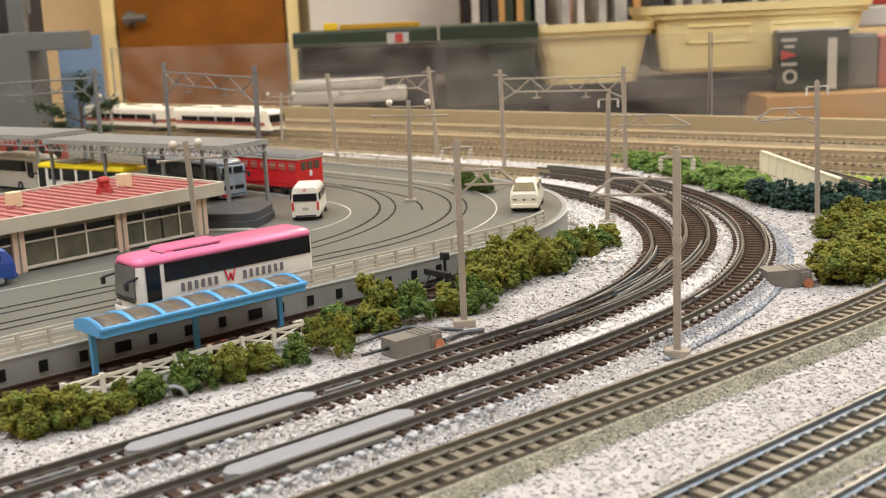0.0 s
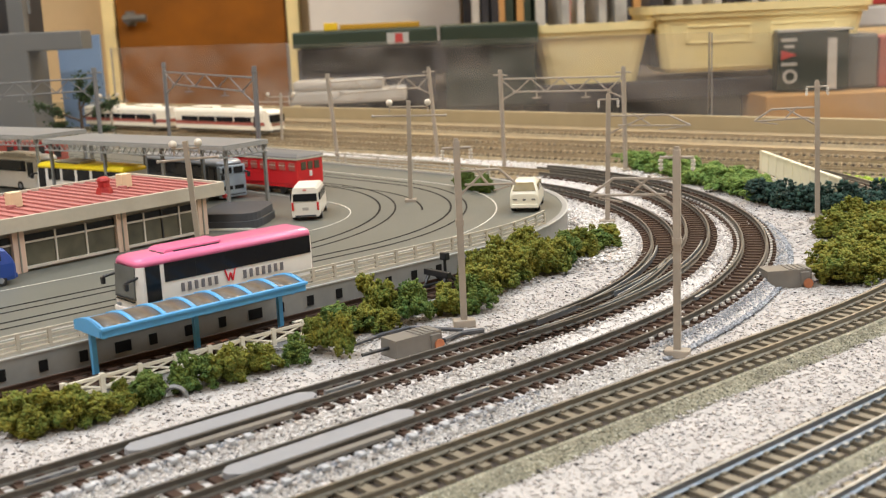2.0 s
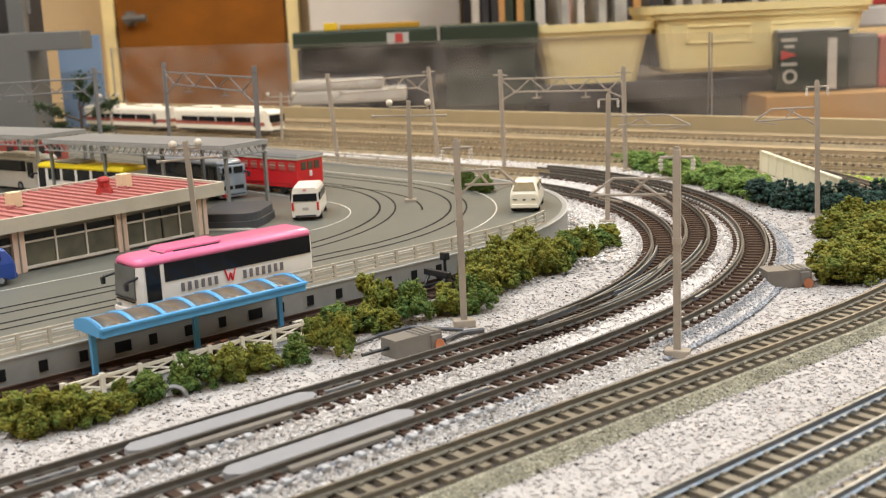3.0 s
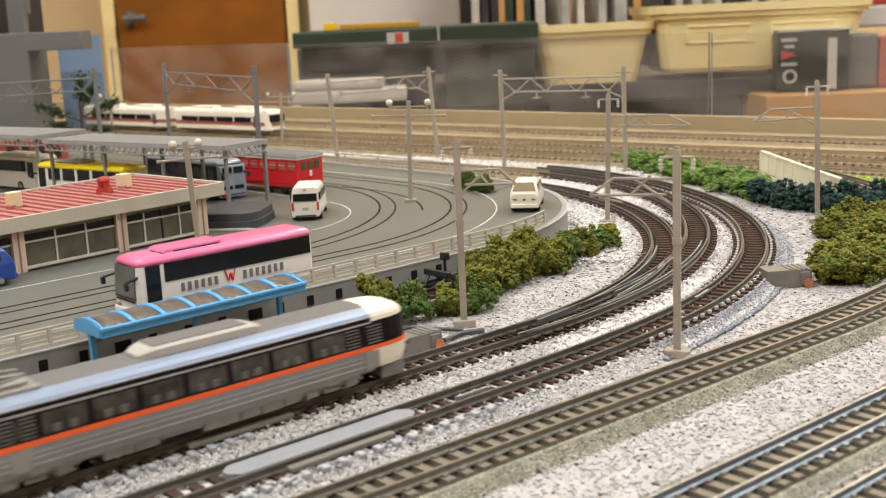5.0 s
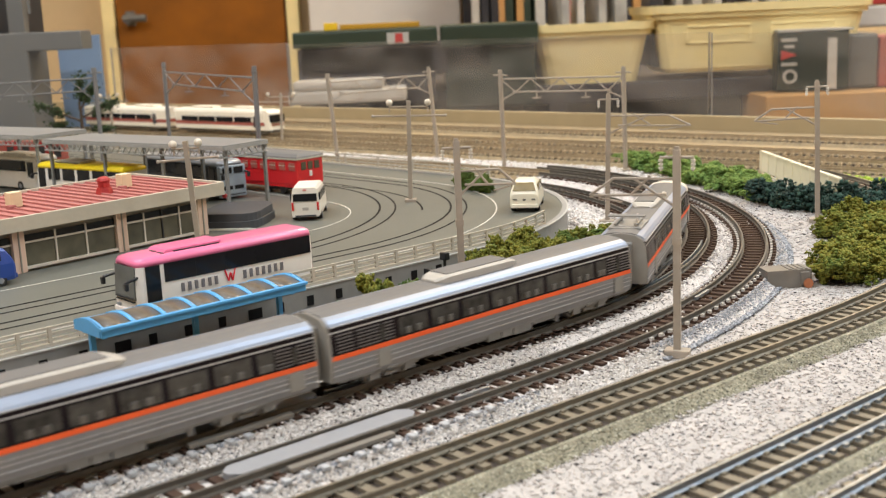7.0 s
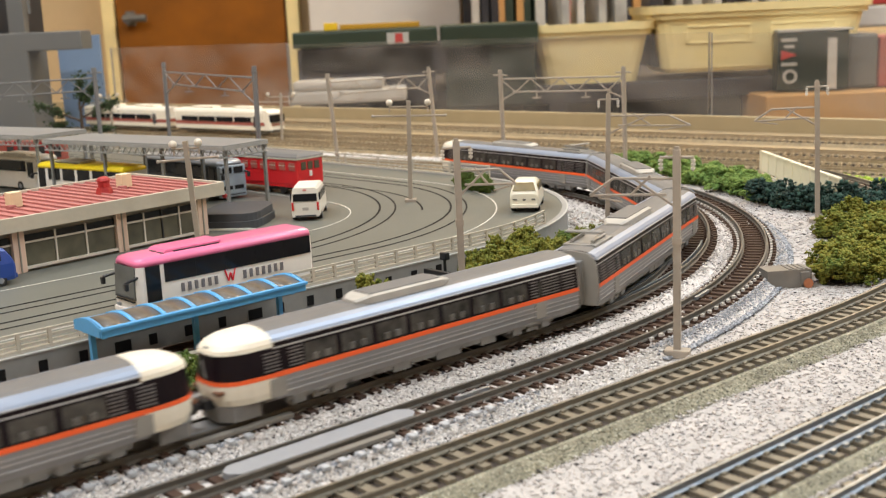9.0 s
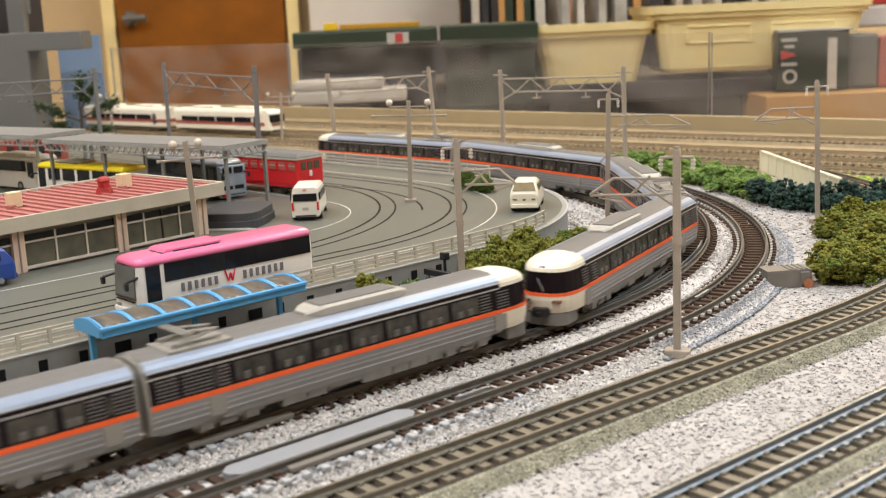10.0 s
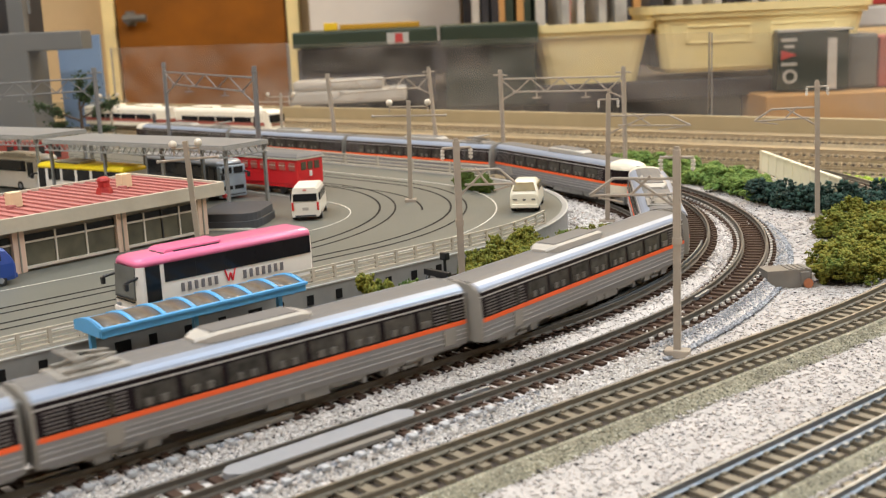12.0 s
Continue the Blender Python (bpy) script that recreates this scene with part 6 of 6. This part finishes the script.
# ---------------------------------------------------------------- hedges
def bush_mesh(r, h, seed, m, fine=0.00085, n=900):
    """A ragged foam bush: fine crumbs in tufts over uneven lobes."""
    rng = np.random.default_rng(seed)
    q = 8
    lob = rng.uniform(-1, 1, (q, 3)) * np.array([r * 0.62, r * 0.62, h * 0.30]) + np.array([0, 0, h * 0.44])
    lr = rng.uniform(0.40, 0.68, q)
    t = 120
    u = rng.normal(size=(t, 3))
    u[:, 2] = np.abs(u[:, 2]) * 0.9 - 0.15
    u /= np.linalg.norm(u, axis=1)[:, None]
    k = rng.integers(0, q, t)
    C = lob[k] + u * lr[k][:, None] * np.array([r, r, h * 0.62]) * rng.uniform(0.75, 1.10, (t, 1))
    j = rng.integers(0, t, n)
    v = rng.normal(size=(n, 3))
    v /= np.linalg.norm(v, axis=1)[:, None]
    tr = rng.uniform(0.10, 0.25, t)[j][:, None] * r
    P = C[j] + v * tr * rng.uniform(0.5, 1.15, (n, 1))
    P[:, 2] = np.where(P[:, 2] < 0.0002, rng.uniform(0.0, 0.002, n), P[:, 2])
    me = lumps(P, rng.uniform(0.4, 1.3, n) ** 1.3 * fine, rng, 1.0, 0.75)
    me.materials.append(m)
    return me


def bushes():
    rng = random.Random(12)
    mats = {"olive": M_LEAF, "green": M_LEAF_GREEN, "light": M_LEAF_LIGHT, "dark": M_LEAF_DARK}
    lab = {"olive": "olive green foam hedge bush in the gravel", "green": "deep green foam hedge bush in the gravel", "light": "bright green foam shrub beside the far curve", "dark": "blackish green foam shrub beside the track"}
    protos = {}
    for kind in mats:
        protos[kind] = [bush_mesh(0.0072, 0.0115, 31 * i + len(kind), mats[kind], 0.00050 if kind in ("olive", "green") else 0.00070, 5200 if kind in ("olive", "green") else 2200) for i in range(4)]

    def put(kind, x, y, r, h):
        me = rng.choice(protos[kind])
        b = new("hedge_bush", me)
        b.matrix_basis = pose(x, y, -0.0005, 0, 0, rng.uniform(0, 360)) @ Matrix.Diagonal((r / 0.0072 * rng.uniform(0.95, 1.18), r / 0.0072 * rng.uniform(0.95, 1.18), h / 0.0115 * rng.uniform(0.95, 1.08), 1))
        tagged(b, lab[kind], "bush", "hedge bushes")
    # separate bushes beside the stop, then a closer row past the point motor
    for i, (x, y, r, h) in enumerate(((-0.1135, 0.2836, 0.0073, 0.0116), (-0.1029, 0.2865, 0.0063, 0.0122), (-0.0957, 0.2907, 0.0057, 0.0081), (-0.0908, 0.2965, 0.0044, 0.0069), (-0.0841, 0.3036, 0.0054, 0.0096),
                                      (-0.0929, 0.3113, 0.0032, 0.0058), (-0.0739, 0.3141, 0.0052, 0.0114), (-0.0650, 0.3210, 0.0059, 0.0108), (-0.0596, 0.3266, 0.0044, 0.0092), (-0.0539, 0.3290, 0.0045, 0.0086),
                                      (-0.0461, 0.3360, 0.0048, 0.0094), (-0.0402, 0.3468, 0.0047, 0.0117), (-0.0340, 0.3410, 0.0046, 0.0124), (-0.0339, 0.3677, 0.0072, 0.0106), (-0.0271, 0.3682, 0.0050, 0.0095),
                                      (-0.0239, 0.3804, 0.0058, 0.0149), (-0.0205, 0.3667, 0.0043, 0.0082), (-0.0107, 0.3771, 0.0063, 0.0137), (0.0005, 0.3856, 0.0055, 0.0115), (0.0097, 0.3877, 0.0050, 0.0127))):
        put("green" if i in (4, 6, 10, 13, 17, 19) else "olive", x, y, r * (1.03 if i < 12 else 1.14), h * (0.90 if i < 12 else 1.04 if i in (12, 15) else 0.92))
    # tall hedge before the road loop
    for x, y, h in ((0.0120, 0.4000, 0.0140), (0.0131, 0.4133, 0.0140), (0.0194, 0.4217, 0.0146), (0.0267, 0.4279, 0.0140), (0.0341, 0.4362, 0.0140), (0.0425, 0.4433, 0.0135),
                    (0.0185, 0.4339, 0.0146), (0.0280, 0.4430, 0.0146), (0.0375, 0.4520, 0.0146), (0.0469, 0.4550, 0.0125), (0.0554, 0.4673, 0.0120), (0.0630, 0.4788, 0.0104), (0.0694, 0.4883, 0.0099)):
        put("green" if rng.random() < 0.25 else "olive", x, y, rng.uniform(0.0070, 0.0088), h)
    # right-hand group
    for x, y, h in ((0.1429, 0.4060, 0.0130), (0.1517, 0.4060, 0.0125), (0.1485, 0.4191, 0.0130), (0.1591, 0.4169, 0.0130), (0.1693, 0.4246, 0.0125), (0.1661, 0.4377, 0.0114), (0.1799, 0.4401, 0.0125), (0.1793, 0.4630, 0.0114), (0.1729, 0.4892, 0.0104), (0.1820, 0.4931, 0.0130), (0.1920, 0.4785, 0.0125), (0.1970, 0.4961, 0.0130)):
        put("olive", x, y, rng.uniform(0.0080, 0.0098), h)
    for x, y, h in ((0.1678, 0.5791, 0.0125), (0.1753, 0.5672, 0.0125), (0.1828, 0.5575, 0.0114), (0.1905, 0.5511, 0.0125), (0.1937, 0.5380, 0.0146), (0.2037, 0.5386, 0.0166), (0.2130, 0.5435, 0.0146)):
        put("dark", x, y, rng.uniform(0.0080, 0.0095), h)
    for k in range(17):
        f = k / 16
        put("light", 0.1271 + 0.0415 * f + rng.uniform(-3, 3) * MM, 0.7514 - 0.1561 * f, rng.uniform(0.0075, 0.0100), rng.uniform(0.008, 0.0115))
        if k % 2 and k > 6:
            put("light", 0.1381 + 0.0415 * f, 0.7554 - 0.1561 * f, 0.009, 0.0105)
    for x, y in ((0.0110, 0.6076), (0.0169, 0.5936), (0.0230, 0.5819)):
        b = new("hedge_bush", rng.choice(protos["green"]))
        b.matrix_basis = pose(x, y, DECK_Z - 0.001, 0, 0, 40) @ Matrix.Diagonal((0.75, 0.75, 0.85, 1))
        tagged(b, "small deep green foam shrub on the road loop", "bush", "hedge bushes")
    # lime grass patch
    g = np.random.default_rng(3)
    n = 3500
    P = np.c_[g.uniform(0.222, 0.36, n), g.uniform(0.612, 0.662, n), g.uniform(0, 0.0022, n)]
    P[:, 1] += 0.35 * (0.27 - P[:, 0])
    me = lumps(P, g.uniform(0.0008, 0.0018, n), g, 1.0, 0.4)
    me.materials.append(M_GRASS)
    tagged(new("grass_patch", me), "lime green grass mat behind the sign", "grass", kind="stuff")


def small_tree():
    t = thing("tree", "small wire tree with sparse dark green foliage", "tree", pose(-0.3180, 1.020, 0) @ Matrix.Scale(1.25, 4))
    rng = np.random.default_rng(8)
    bm = rod((0, 0, 0), (0.001, 0, 0.030), 0.0016, 8, 0.001)
    P, S = [], []
    for a, z, l, up in ((185, 0.020, 0.027, 0.012), (10, 0.022, 0.024, 0.010), (80, 0.028, 0.006, 0.022), (40, 0.027, 0.012, 0.016), (165, 0.012, 0.019, 0.006), (350, 0.010, 0.020, 0.004), (200, 0.006, 0.010, 0.002)):
        root = np.array((0, 0, z))
        e = np.array((l * math.cos(radians(a)), l * 0.6 * math.sin(radians(a)), z + up))
        bm_rod(bm, root, e, 0.0009, 6, 0.0004)
        # flock clings to the outer half of each twig, with gaps between tufts
        for f in np.linspace(0.45, 1.05, 7):
            if rng.uniform() < 0.12:
                continue
            n = int(rng.integers(30, 60))
            r = rng.uniform(0.0013, 0.0026)
            P.append(root + (e - root) * f + rng.normal(size=(n, 3)) * np.array([r * 1.2, r, r * 0.9]))
            S.append(rng.uniform(0.00035, 0.0010, n))
    P.append(rng.normal(size=(260, 3)) * np.array([0.006, 0.004, 0.003]) + np.array([0.001, 0, 0.004]))
    S.append(rng.uniform(0.0004, 0.0011, 260))
    part("trunk", bm, M_TRUNK, t)
    me = lumps(np.concatenate(P), np.concatenate(S), rng, 1.0, 0.6)
    me.materials.append(M_CONIFER)
    ob = new("crown", me)
    ob.parent = t


# ---------------------------------------------------------------- trackside things
def point_motor(x, y, rot, L=0.018, W=0.0085, H=0.0058, copper=True):
    p = thing("point_motor", "grey ribbed point motor box beside the rails", "switch motor", pose(x, y, 0, 0, 0, rot), "point motors")
    bm = bmesh.new()
    rings = [[(-L / 2, -W / 2, 0), (-L / 2, W / 2, 0), (-L / 2, W / 2 * 0.9, H), (-L / 2, -W / 2 * 0.9, H)], [(L / 2, -W / 2, 0), (L / 2, W / 2, 0), (L / 2, W / 2 * 0.9, H), (L / 2, -W / 2 * 0.9, H)]]
    bm_loft(bm, rings)
    part("housing", bm, M_MOTOR, p)
    for k in range(4):
        part("rib", box((L * 0.04 + k * 0.0020, 0, H - 0.0002), (0.0012, W * 0.80, 0.0011), bevel=0.0002), M_MOTOR, p)
    part("step", box((L * 0.34, 0, H * 0.5), (L * 0.2, W * 1.1, H * 0.75), bevel=0.0003), M_MOTOR, p)
    if copper:
        part("contact", rod((L * 0.40, -W * 0.62, 0.0016), (L * 0.40, -W * 0.40, 0.0016), 0.0018, 12), M_COPPER, p, "copper contact spring")
    part("drive_rod", rod((-L / 2, 0, 0.003), (-L / 2 - 0.010, 0, 0.003), 0.0006, 6), M_BLACK, p)


def trackside():
    point_motor(-0.0111, 0.3424, 39)
    point_motor(0.1247, 0.4051, 6, 0.0165, 0.010, 0.0066)
    # dark throw bar across the gravel and wires from the motor
    for pts, r, lab in ((((0.0098, 0.3395), (0.0190, 0.3212)), 0.0011, "dark throw bar lying across the gravel"), (((-0.0302, 0.3484), (-0.0215, 0.3590), (-0.0124, 0.3660), (0.0054, 0.3603)), 0.0007, "black wire from the point motor"), (((-0.0010, 0.3490), (0.0040, 0.3560), (0.0120, 0.3590)), 0.0009, "black wire from the point motor"),
                        (((0.0905, 0.4500), (0.0790, 0.4420)), 0.0007, "short dark wire in the gravel")):
        bm = bmesh.new()
        for (xa, ya), (xb, yb) in zip(pts, pts[1:]):
            bm_rod(bm, (xa, ya, 0.0011), (xb, yb, 0.0011), r, 6)
        solid("throw_bar" if "bar" in lab else "wire", bm, M_DARKGREY, lab, "wire", "trackside wires")
    # long grey covers between the rails
    for L, s in ((T1, 0.0575), (T2, 0.0270)):
        x, y, h = L.at(s)
        c = thing("track_cover", "long grey plastic cover laid between the rails", "track cover", pose(x, y, 0.0041, 0, 0, math.degrees(h)), "track covers")
        bm = bmesh.new()
        rings = []
        for xx, hw in ((-0.0270, 0.0012), (-0.0245, 0.0034), (0.0245, 0.0034), (0.0270, 0.0012)):
            rings.append([(xx, -hw, 0), (xx, hw, 0), (xx, hw, 0.0016), (xx, -hw, 0.0016)])
        bm_loft(bm, rings)
        part("plate", bm, M_SLAB, c)
        part("edge_strip", box((0, -0.0072, 0.0006), (0.030, 0.0022, 0.0012), bevel=0.0002), M_MOTOR, c)
    # turnout blades and guard rails
    for k, (L, s0, s1, o) in enumerate(((T1, 0.175, 0.300, 0.0026), (TM, 0.175, 0.330, -0.0028), (T1, 0.215, 0.275, -0.0034), (TM, 0.235, 0.300, 0.0032))):
        prof = [(o - 0.0003, 0.0040), (o + 0.0003, 0.0040), (o + 0.0003, 0.0059), (o - 0.0003, 0.0059)]
        solid("switch_blade", sweep(L, s0, s1, prof, 0.004), M_RAIL_BRIGHT, "bright nickel switch blade of the turnout", "switch blade", "switch blades")
    for L, s, o in ((T1, 0.094, 0.0), (T1, 0.012, 0.0), (T2, 0.075, 0.0), (T2, 0.132, -0.004), (T2, 0.20, 0.004), (T3, 0.30, 0.002), (T4, 0.075, -0.003)):
        x, y, h = L.at(s, o)
        solid("rail_joiner", box((x, y, 0.0047), (0.012, 0.0011, 0.0012), math.degrees(h), 0.0002), M_RAIL_BRIGHT, "bright metal rail joiner", "rail joiner", "rail joiners")
    # buffer stop on the siding
    x, y, h = DECK.at(-0.0195, -0.0105)
    b = thing("buffer_stop", "black buffer stop with signal disc on the siding", "buffer stop", pose(x, y, 0.004, 0, 0, math.degrees(h)))
    for sg in (1, -1):
        bm = bm_rod(bmesh.new(), (-0.004, 0.0046 * sg, 0), (0.000, 0.0046 * sg, 0.0060), 0.0007, 6)
        bm_rod(bm, (0.006, 0.0046 * sg, 0), (0.000, 0.0046 * sg, 0.0060), 0.0007, 6)
        bm_rod(bm, (-0.006, 0.0046 * sg, 0.0002), (0.008, 0.0046 * sg, 0.0002), 0.0008, 6)
        part("side_frame", bm, M_BLACK, b)
    part("cross_beam", box((-0.001, 0, 0.0054), (0.002, 0.013, 0.0022), bevel=0.0002), M_BLACK, b)
    part("signal_post", rod((0.003, 0.0, 0.002), (0.003, 0.0, 0.0105), 0.0006, 6), M_BLACK, b)
    part("signal_disc", box((0.003, 0, 0.0112), (0.0022, 0.0034, 0.0028), bevel=0.0004), M_BLACK, b)
    # cream trackside sign wall
    s = thing("cream_hoarding", "long cream ribbed hoarding leaning beside the curve", "hoarding", pose(0.1904, 0.6652, 0.0, 0, 0, -87.7) @ Matrix.Diagonal((1.279, 1, 1.32, 1)))
    n = 9
    for i in range(n):
        bm = box((0.0050 + i * 0.0103, 0, 0.0080), (0.0098, 0.0018, 0.0092), None, 0.0004)
        bm_box(bm, (0.0005 + i * 0.0103, -0.0008, 0.0080), (0.0014, 0.0014, 0.0088), None, 0.0003)
        bm_box(bm, (0.0050 + i * 0.0103, -0.0004, 0.0122), (0.0088, 0.0020, 0.0010), None, 0.0002)
        part("panel", bm, M_SIGNCREAM, s)
    part("lower_rail", box((0.0465, 0.0, 0.0022), (0.093, 0.0010, 0.0007)), M_SIGNCREAM, s)
    part("lower_rail", box((0.0465, 0.0, 0.0036), (0.093, 0.0010, 0.0005)), M_SIGNCREAM, s)
    for i in range(10):
        part("foot", box((0.0005 + i * 0.0103, 0, 0.0024), (0.0010, 0.0014, 0.0050)), M_SIGNCREAM, s)
    # small coil beside the hedge
    c = thing("wire_coil", "small grey coil of wire in the gravel", "wire", pose(-0.0776, 0.3068, 0.0))
    bm = bmesh.new()
    rings = []
    for k in range(17):
        a = math.pi * k / 16
        r = 0.0034
        rings.append([(r * math.cos(a) + 0.0007 * math.cos(q) * math.cos(a), 0.0007 * math.sin(q), r * math.sin(a) + 0.0007 * math.cos(q) * math.sin(a)) for q in (0, 1.57, 3.14, 4.71)])
    bm_loft(bm, rings)
    part("loop", bm, M_ROADBED_GREY, c)


def black_island():
    """Dark plinth on the loop with a glazed booth on it."""
    p = thing("dark_plinth", "dark grey rounded plinth on the road", "plinth", pose(-0.0950, 0.5250, DECK_Z, 0, 0, -8))
    bm = bmesh.new()
    rings = []
    for z, k in ((0.0, 1.0), (0.0035, 0.99), (0.0036, 0.95), (0.0070, 0.94), (0.0071, 0.90)):
        ring = []
        for q in range(24):
            a = 2 * math.pi * q / 24
            ring.append((0.0148 * k * math.copysign(abs(math.cos(a)) ** 0.5, math.cos(a)), 0.0195 * k * math.copysign(abs(math.sin(a)) ** 0.5, math.sin(a)), z))
        rings.append(ring)
    bm_loft(bm, rings)
    part("block", bm, M_DARKGREY, p)
    part("white_edge", box((0.0, -0.0200, 0.0004), (0.028, 0.0008, 0.0008)), M_WHITE, p)


def old_train():
    """The cream train parked on the back track."""
    for i, s in enumerate((0.7878, 0.9308)):
        x, y, h = FM.at(s)
        c = thing("parked_carriage", "cream train carriage with maroon window band parked behind", "train carriage", pose(x, y, RAIL_TOP, 0, 0, math.degrees(h) + 180), "parked carriages")
        L, W = 0.132, 0.0185
        hx, w = L / 2, W / 2
        cab = i == 0
        def strip(name, z0, z1, m, d=0.0):
            part(name, box((-0.002 if cab else 0, 0, (z0 + z1) / 2), (L - (0.010 if cab else 0.002), W + d, z1 - z0), bevel=0.0002), m, c)
        strip("lower_side", 0.0045, 0.0084, M_TWHITE)
        strip("maroon_band", 0.0084, 0.0117, M_TMAROON, 0.0002)
        strip("window_band", 0.0115, 0.0158, M_TWHITE)
        strip("upper_side", 0.0158, 0.0200, M_TWHITE, 0.0002)
        bm = bmesh.new()
        bm_loft(bm, [[(x2, -w * k, z) for x2 in (-hx, hx - (0.008 if cab else 0))] + [(x2, w * k, z) for x2 in (hx - (0.008 if cab else 0), -hx)] for z, k in ((0.0200, 1.0), (0.0218, 0.9), (0.0228, 0.55))])
        part("roof", bm, M_TWHITE, c)
        for k in range(2):
            part("roof_unit", box((-0.028 + 0.056 * k, 0, 0.0236), (0.030, 0.010, 0.0022), bevel=0.0006), M_TWHITE, c)
        for sg in (1, -1):
            for k in range(4):
                part("window", box((-0.042 + k * 0.0245, w * sg, 0.0137), (0.0228, 0.0009, 0.0046), bevel=0.0002), M_GLASS_DARK, c)
            part("door", box((0.048, w * sg, 0.0120), (0.0050, 0.0008, 0.0100)), M_DARKGREY, c)
        if cab:
            bm = bmesh.new()
            bm_loft(bm, [[(hx - 0.008 + d2, -w * k, z0), (hx - 0.008 + d2, w * k, z0), (hx - 0.008 + d2 * 0.75, w * k * 0.95, z1), (hx - 0.008 + d2 * 0.75, -w * k * 0.95, z1)] for d2, k, z0, z1 in ((0, 1.0, 0.0045, 0.0222), (0.005, 0.96, 0.0045, 0.0215), (0.009, 0.82, 0.0050, 0.0196))])
            part("nose", bm, M_TWHITE, c)
            part("windscreen", box((hx - 0.0004, 0, 0.0148), (0.0046, W * 0.84, 0.0070), bevel=0.0010), M_GLASS_DARK, c)
            part("nose_band", box((hx - 0.0002, 0, 0.0095), (0.0030, W * 0.80, 0.0011), bevel=0.0002), M_TMAROON, c)
            part("skirt", box((hx - 0.002, 0, 0.0050), (0.004, W * 0.75, 0.0030)), M_TUNDER, c)
        part("underframe", box((0, 0, 0.0035), (L * 0.94, 0.014, 0.003)), M_TUNDER, c)
        for bx in (-0.043, 0.043):
            b = part("bogie", box((bx, 0, 0.0025), (0.018, 0.0135, 0.003), bevel=0.0004), M_TUNDER, c)
            for dx in (-0.006, 0.006):
                part("wheel", rod((bx + dx, -0.0055, 0.0027), (bx + dx, 0.0055, 0.0027), 0.0027, 14), M_BLACK, b)


def stalls():
    rng = random.Random(2)
    for k in range(5):
        x, y = -0.3150 + 0.0125 * k, 0.8150 - 0.0045 * k
        s = thing("platform_stall", "small dark red kiosk under the canopy", "kiosk", pose(x, y, DECK_Z, 0, 0, -23), "kiosks")
        part("cabin", box((0, 0, 0.0085), (0.0090, 0.006, 0.017), bevel=0.0003), M_SHOPRED if k % 2 else M_TMAROON, s)
        part("opening", box((0, -0.0031, 0.0095), (0.0060, 0.0006, 0.0075)), M_BLACK, s)


# ---------------------------------------------------------------- put it together
room()
ceiling_tubes()
board()
back_edge()
shelf_group()
deck()
fence(DECK, -0.46, 0.067, 0.0028, DECK_Z, M_FENCE, "beige road fence along the tram loop")
fence(DECK, 0.225, 0.70, 0.0, DECK_Z, M_FENCE, "beige guard fence along the back of the road", 0.03, 0.0075)
SIDING = Line(*DECK.at(0, -0.0105)[:2], 42.3, [(0.01, 0)], back=0.5)
poles()
station_building(pose(-0.1053, 0.4996, DECK_Z, 0, 0, 48.5))
canopy(pose(-0.1030, 0.5435, DECK_Z, 0, 0, -35), 0.138, 0.031, 0.0335, "grey bus platform canopy with zigzag girder")
canopy(pose(-0.2240, 0.6310, DECK_Z, 0, 0, -35), 0.19, 0.036, 0.0350, "grey bus platform canopy continuing the row")
shelter()
bus(pose(-0.0768, 0.3764, DECK_Z, 0, 0, 41.8), 0.0675, 0.0165, 0.0198, M_PINK, M_BUSWHITE, "white and pink express coach parked by the fence", True)
bus(pose(-0.1910, 0.6190, DECK_Z, 0, 0, -36), 0.076, 0.0165, 0.0205, M_YELLOW, M_COACHWHITE, "white bus with yellow roof parked under the canopy", pillar=0.0013)
bus(pose(-0.2600, 0.6900, DECK_Z, 0, 0, 144), 0.074, 0.0165, 0.0205, M_COACHWHITE, M_COACHWHITE, "white coach parked beside the yellow bus")
bus(pose(-0.1365, 0.6275, DECK_Z, 0, 0, 133), 0.078, 0.0165, 0.0210, M_COACHSILVER, M_DARKGREY, "dark grey coach with pale blue front under the canopy", glazed_front=True)
car(pose(-0.0628, 0.5370, DECK_Z, 0, 0, 90), "van", "white high-roof van seen from behind", M_VAN, M_GLASS_DARK)
car(pose(0.0410, 0.5310, DECK_Z, 0, 0, 80), "car", "cream hatchback with amber tinted windows", M_CARCREAM, M_CARGLASS)
car(pose(-0.1740, 0.4065, DECK_Z, 0, 0, 225), "car", "dark blue car on the station road", M_NAVY, M_GLASS_DARK)
tram(pose(-0.1038, 0.6356, DECK_Z, 0, 0, -41) @ Matrix.Diagonal((1, 1.06, 1.18, 1)))
black_island()
old_train()
stalls()
trackside()
small_tree()
bushes()
CARS = express()
tracks()
yard_base()
track(SIDING, -0.35, 0.0, "track_10", "dark siding track at the foot of the road deck", M_SLEEPER_DARK, M_ROADBED_GREY, M_SLEEPER_DARK, None)
gravel()


def motions():
    times = [0.25 * k for k in range(49)]
    for ob, way, back in CARS:
        walk(ob, [(t, car_pose(t, back, way)) for t in times])


motions()
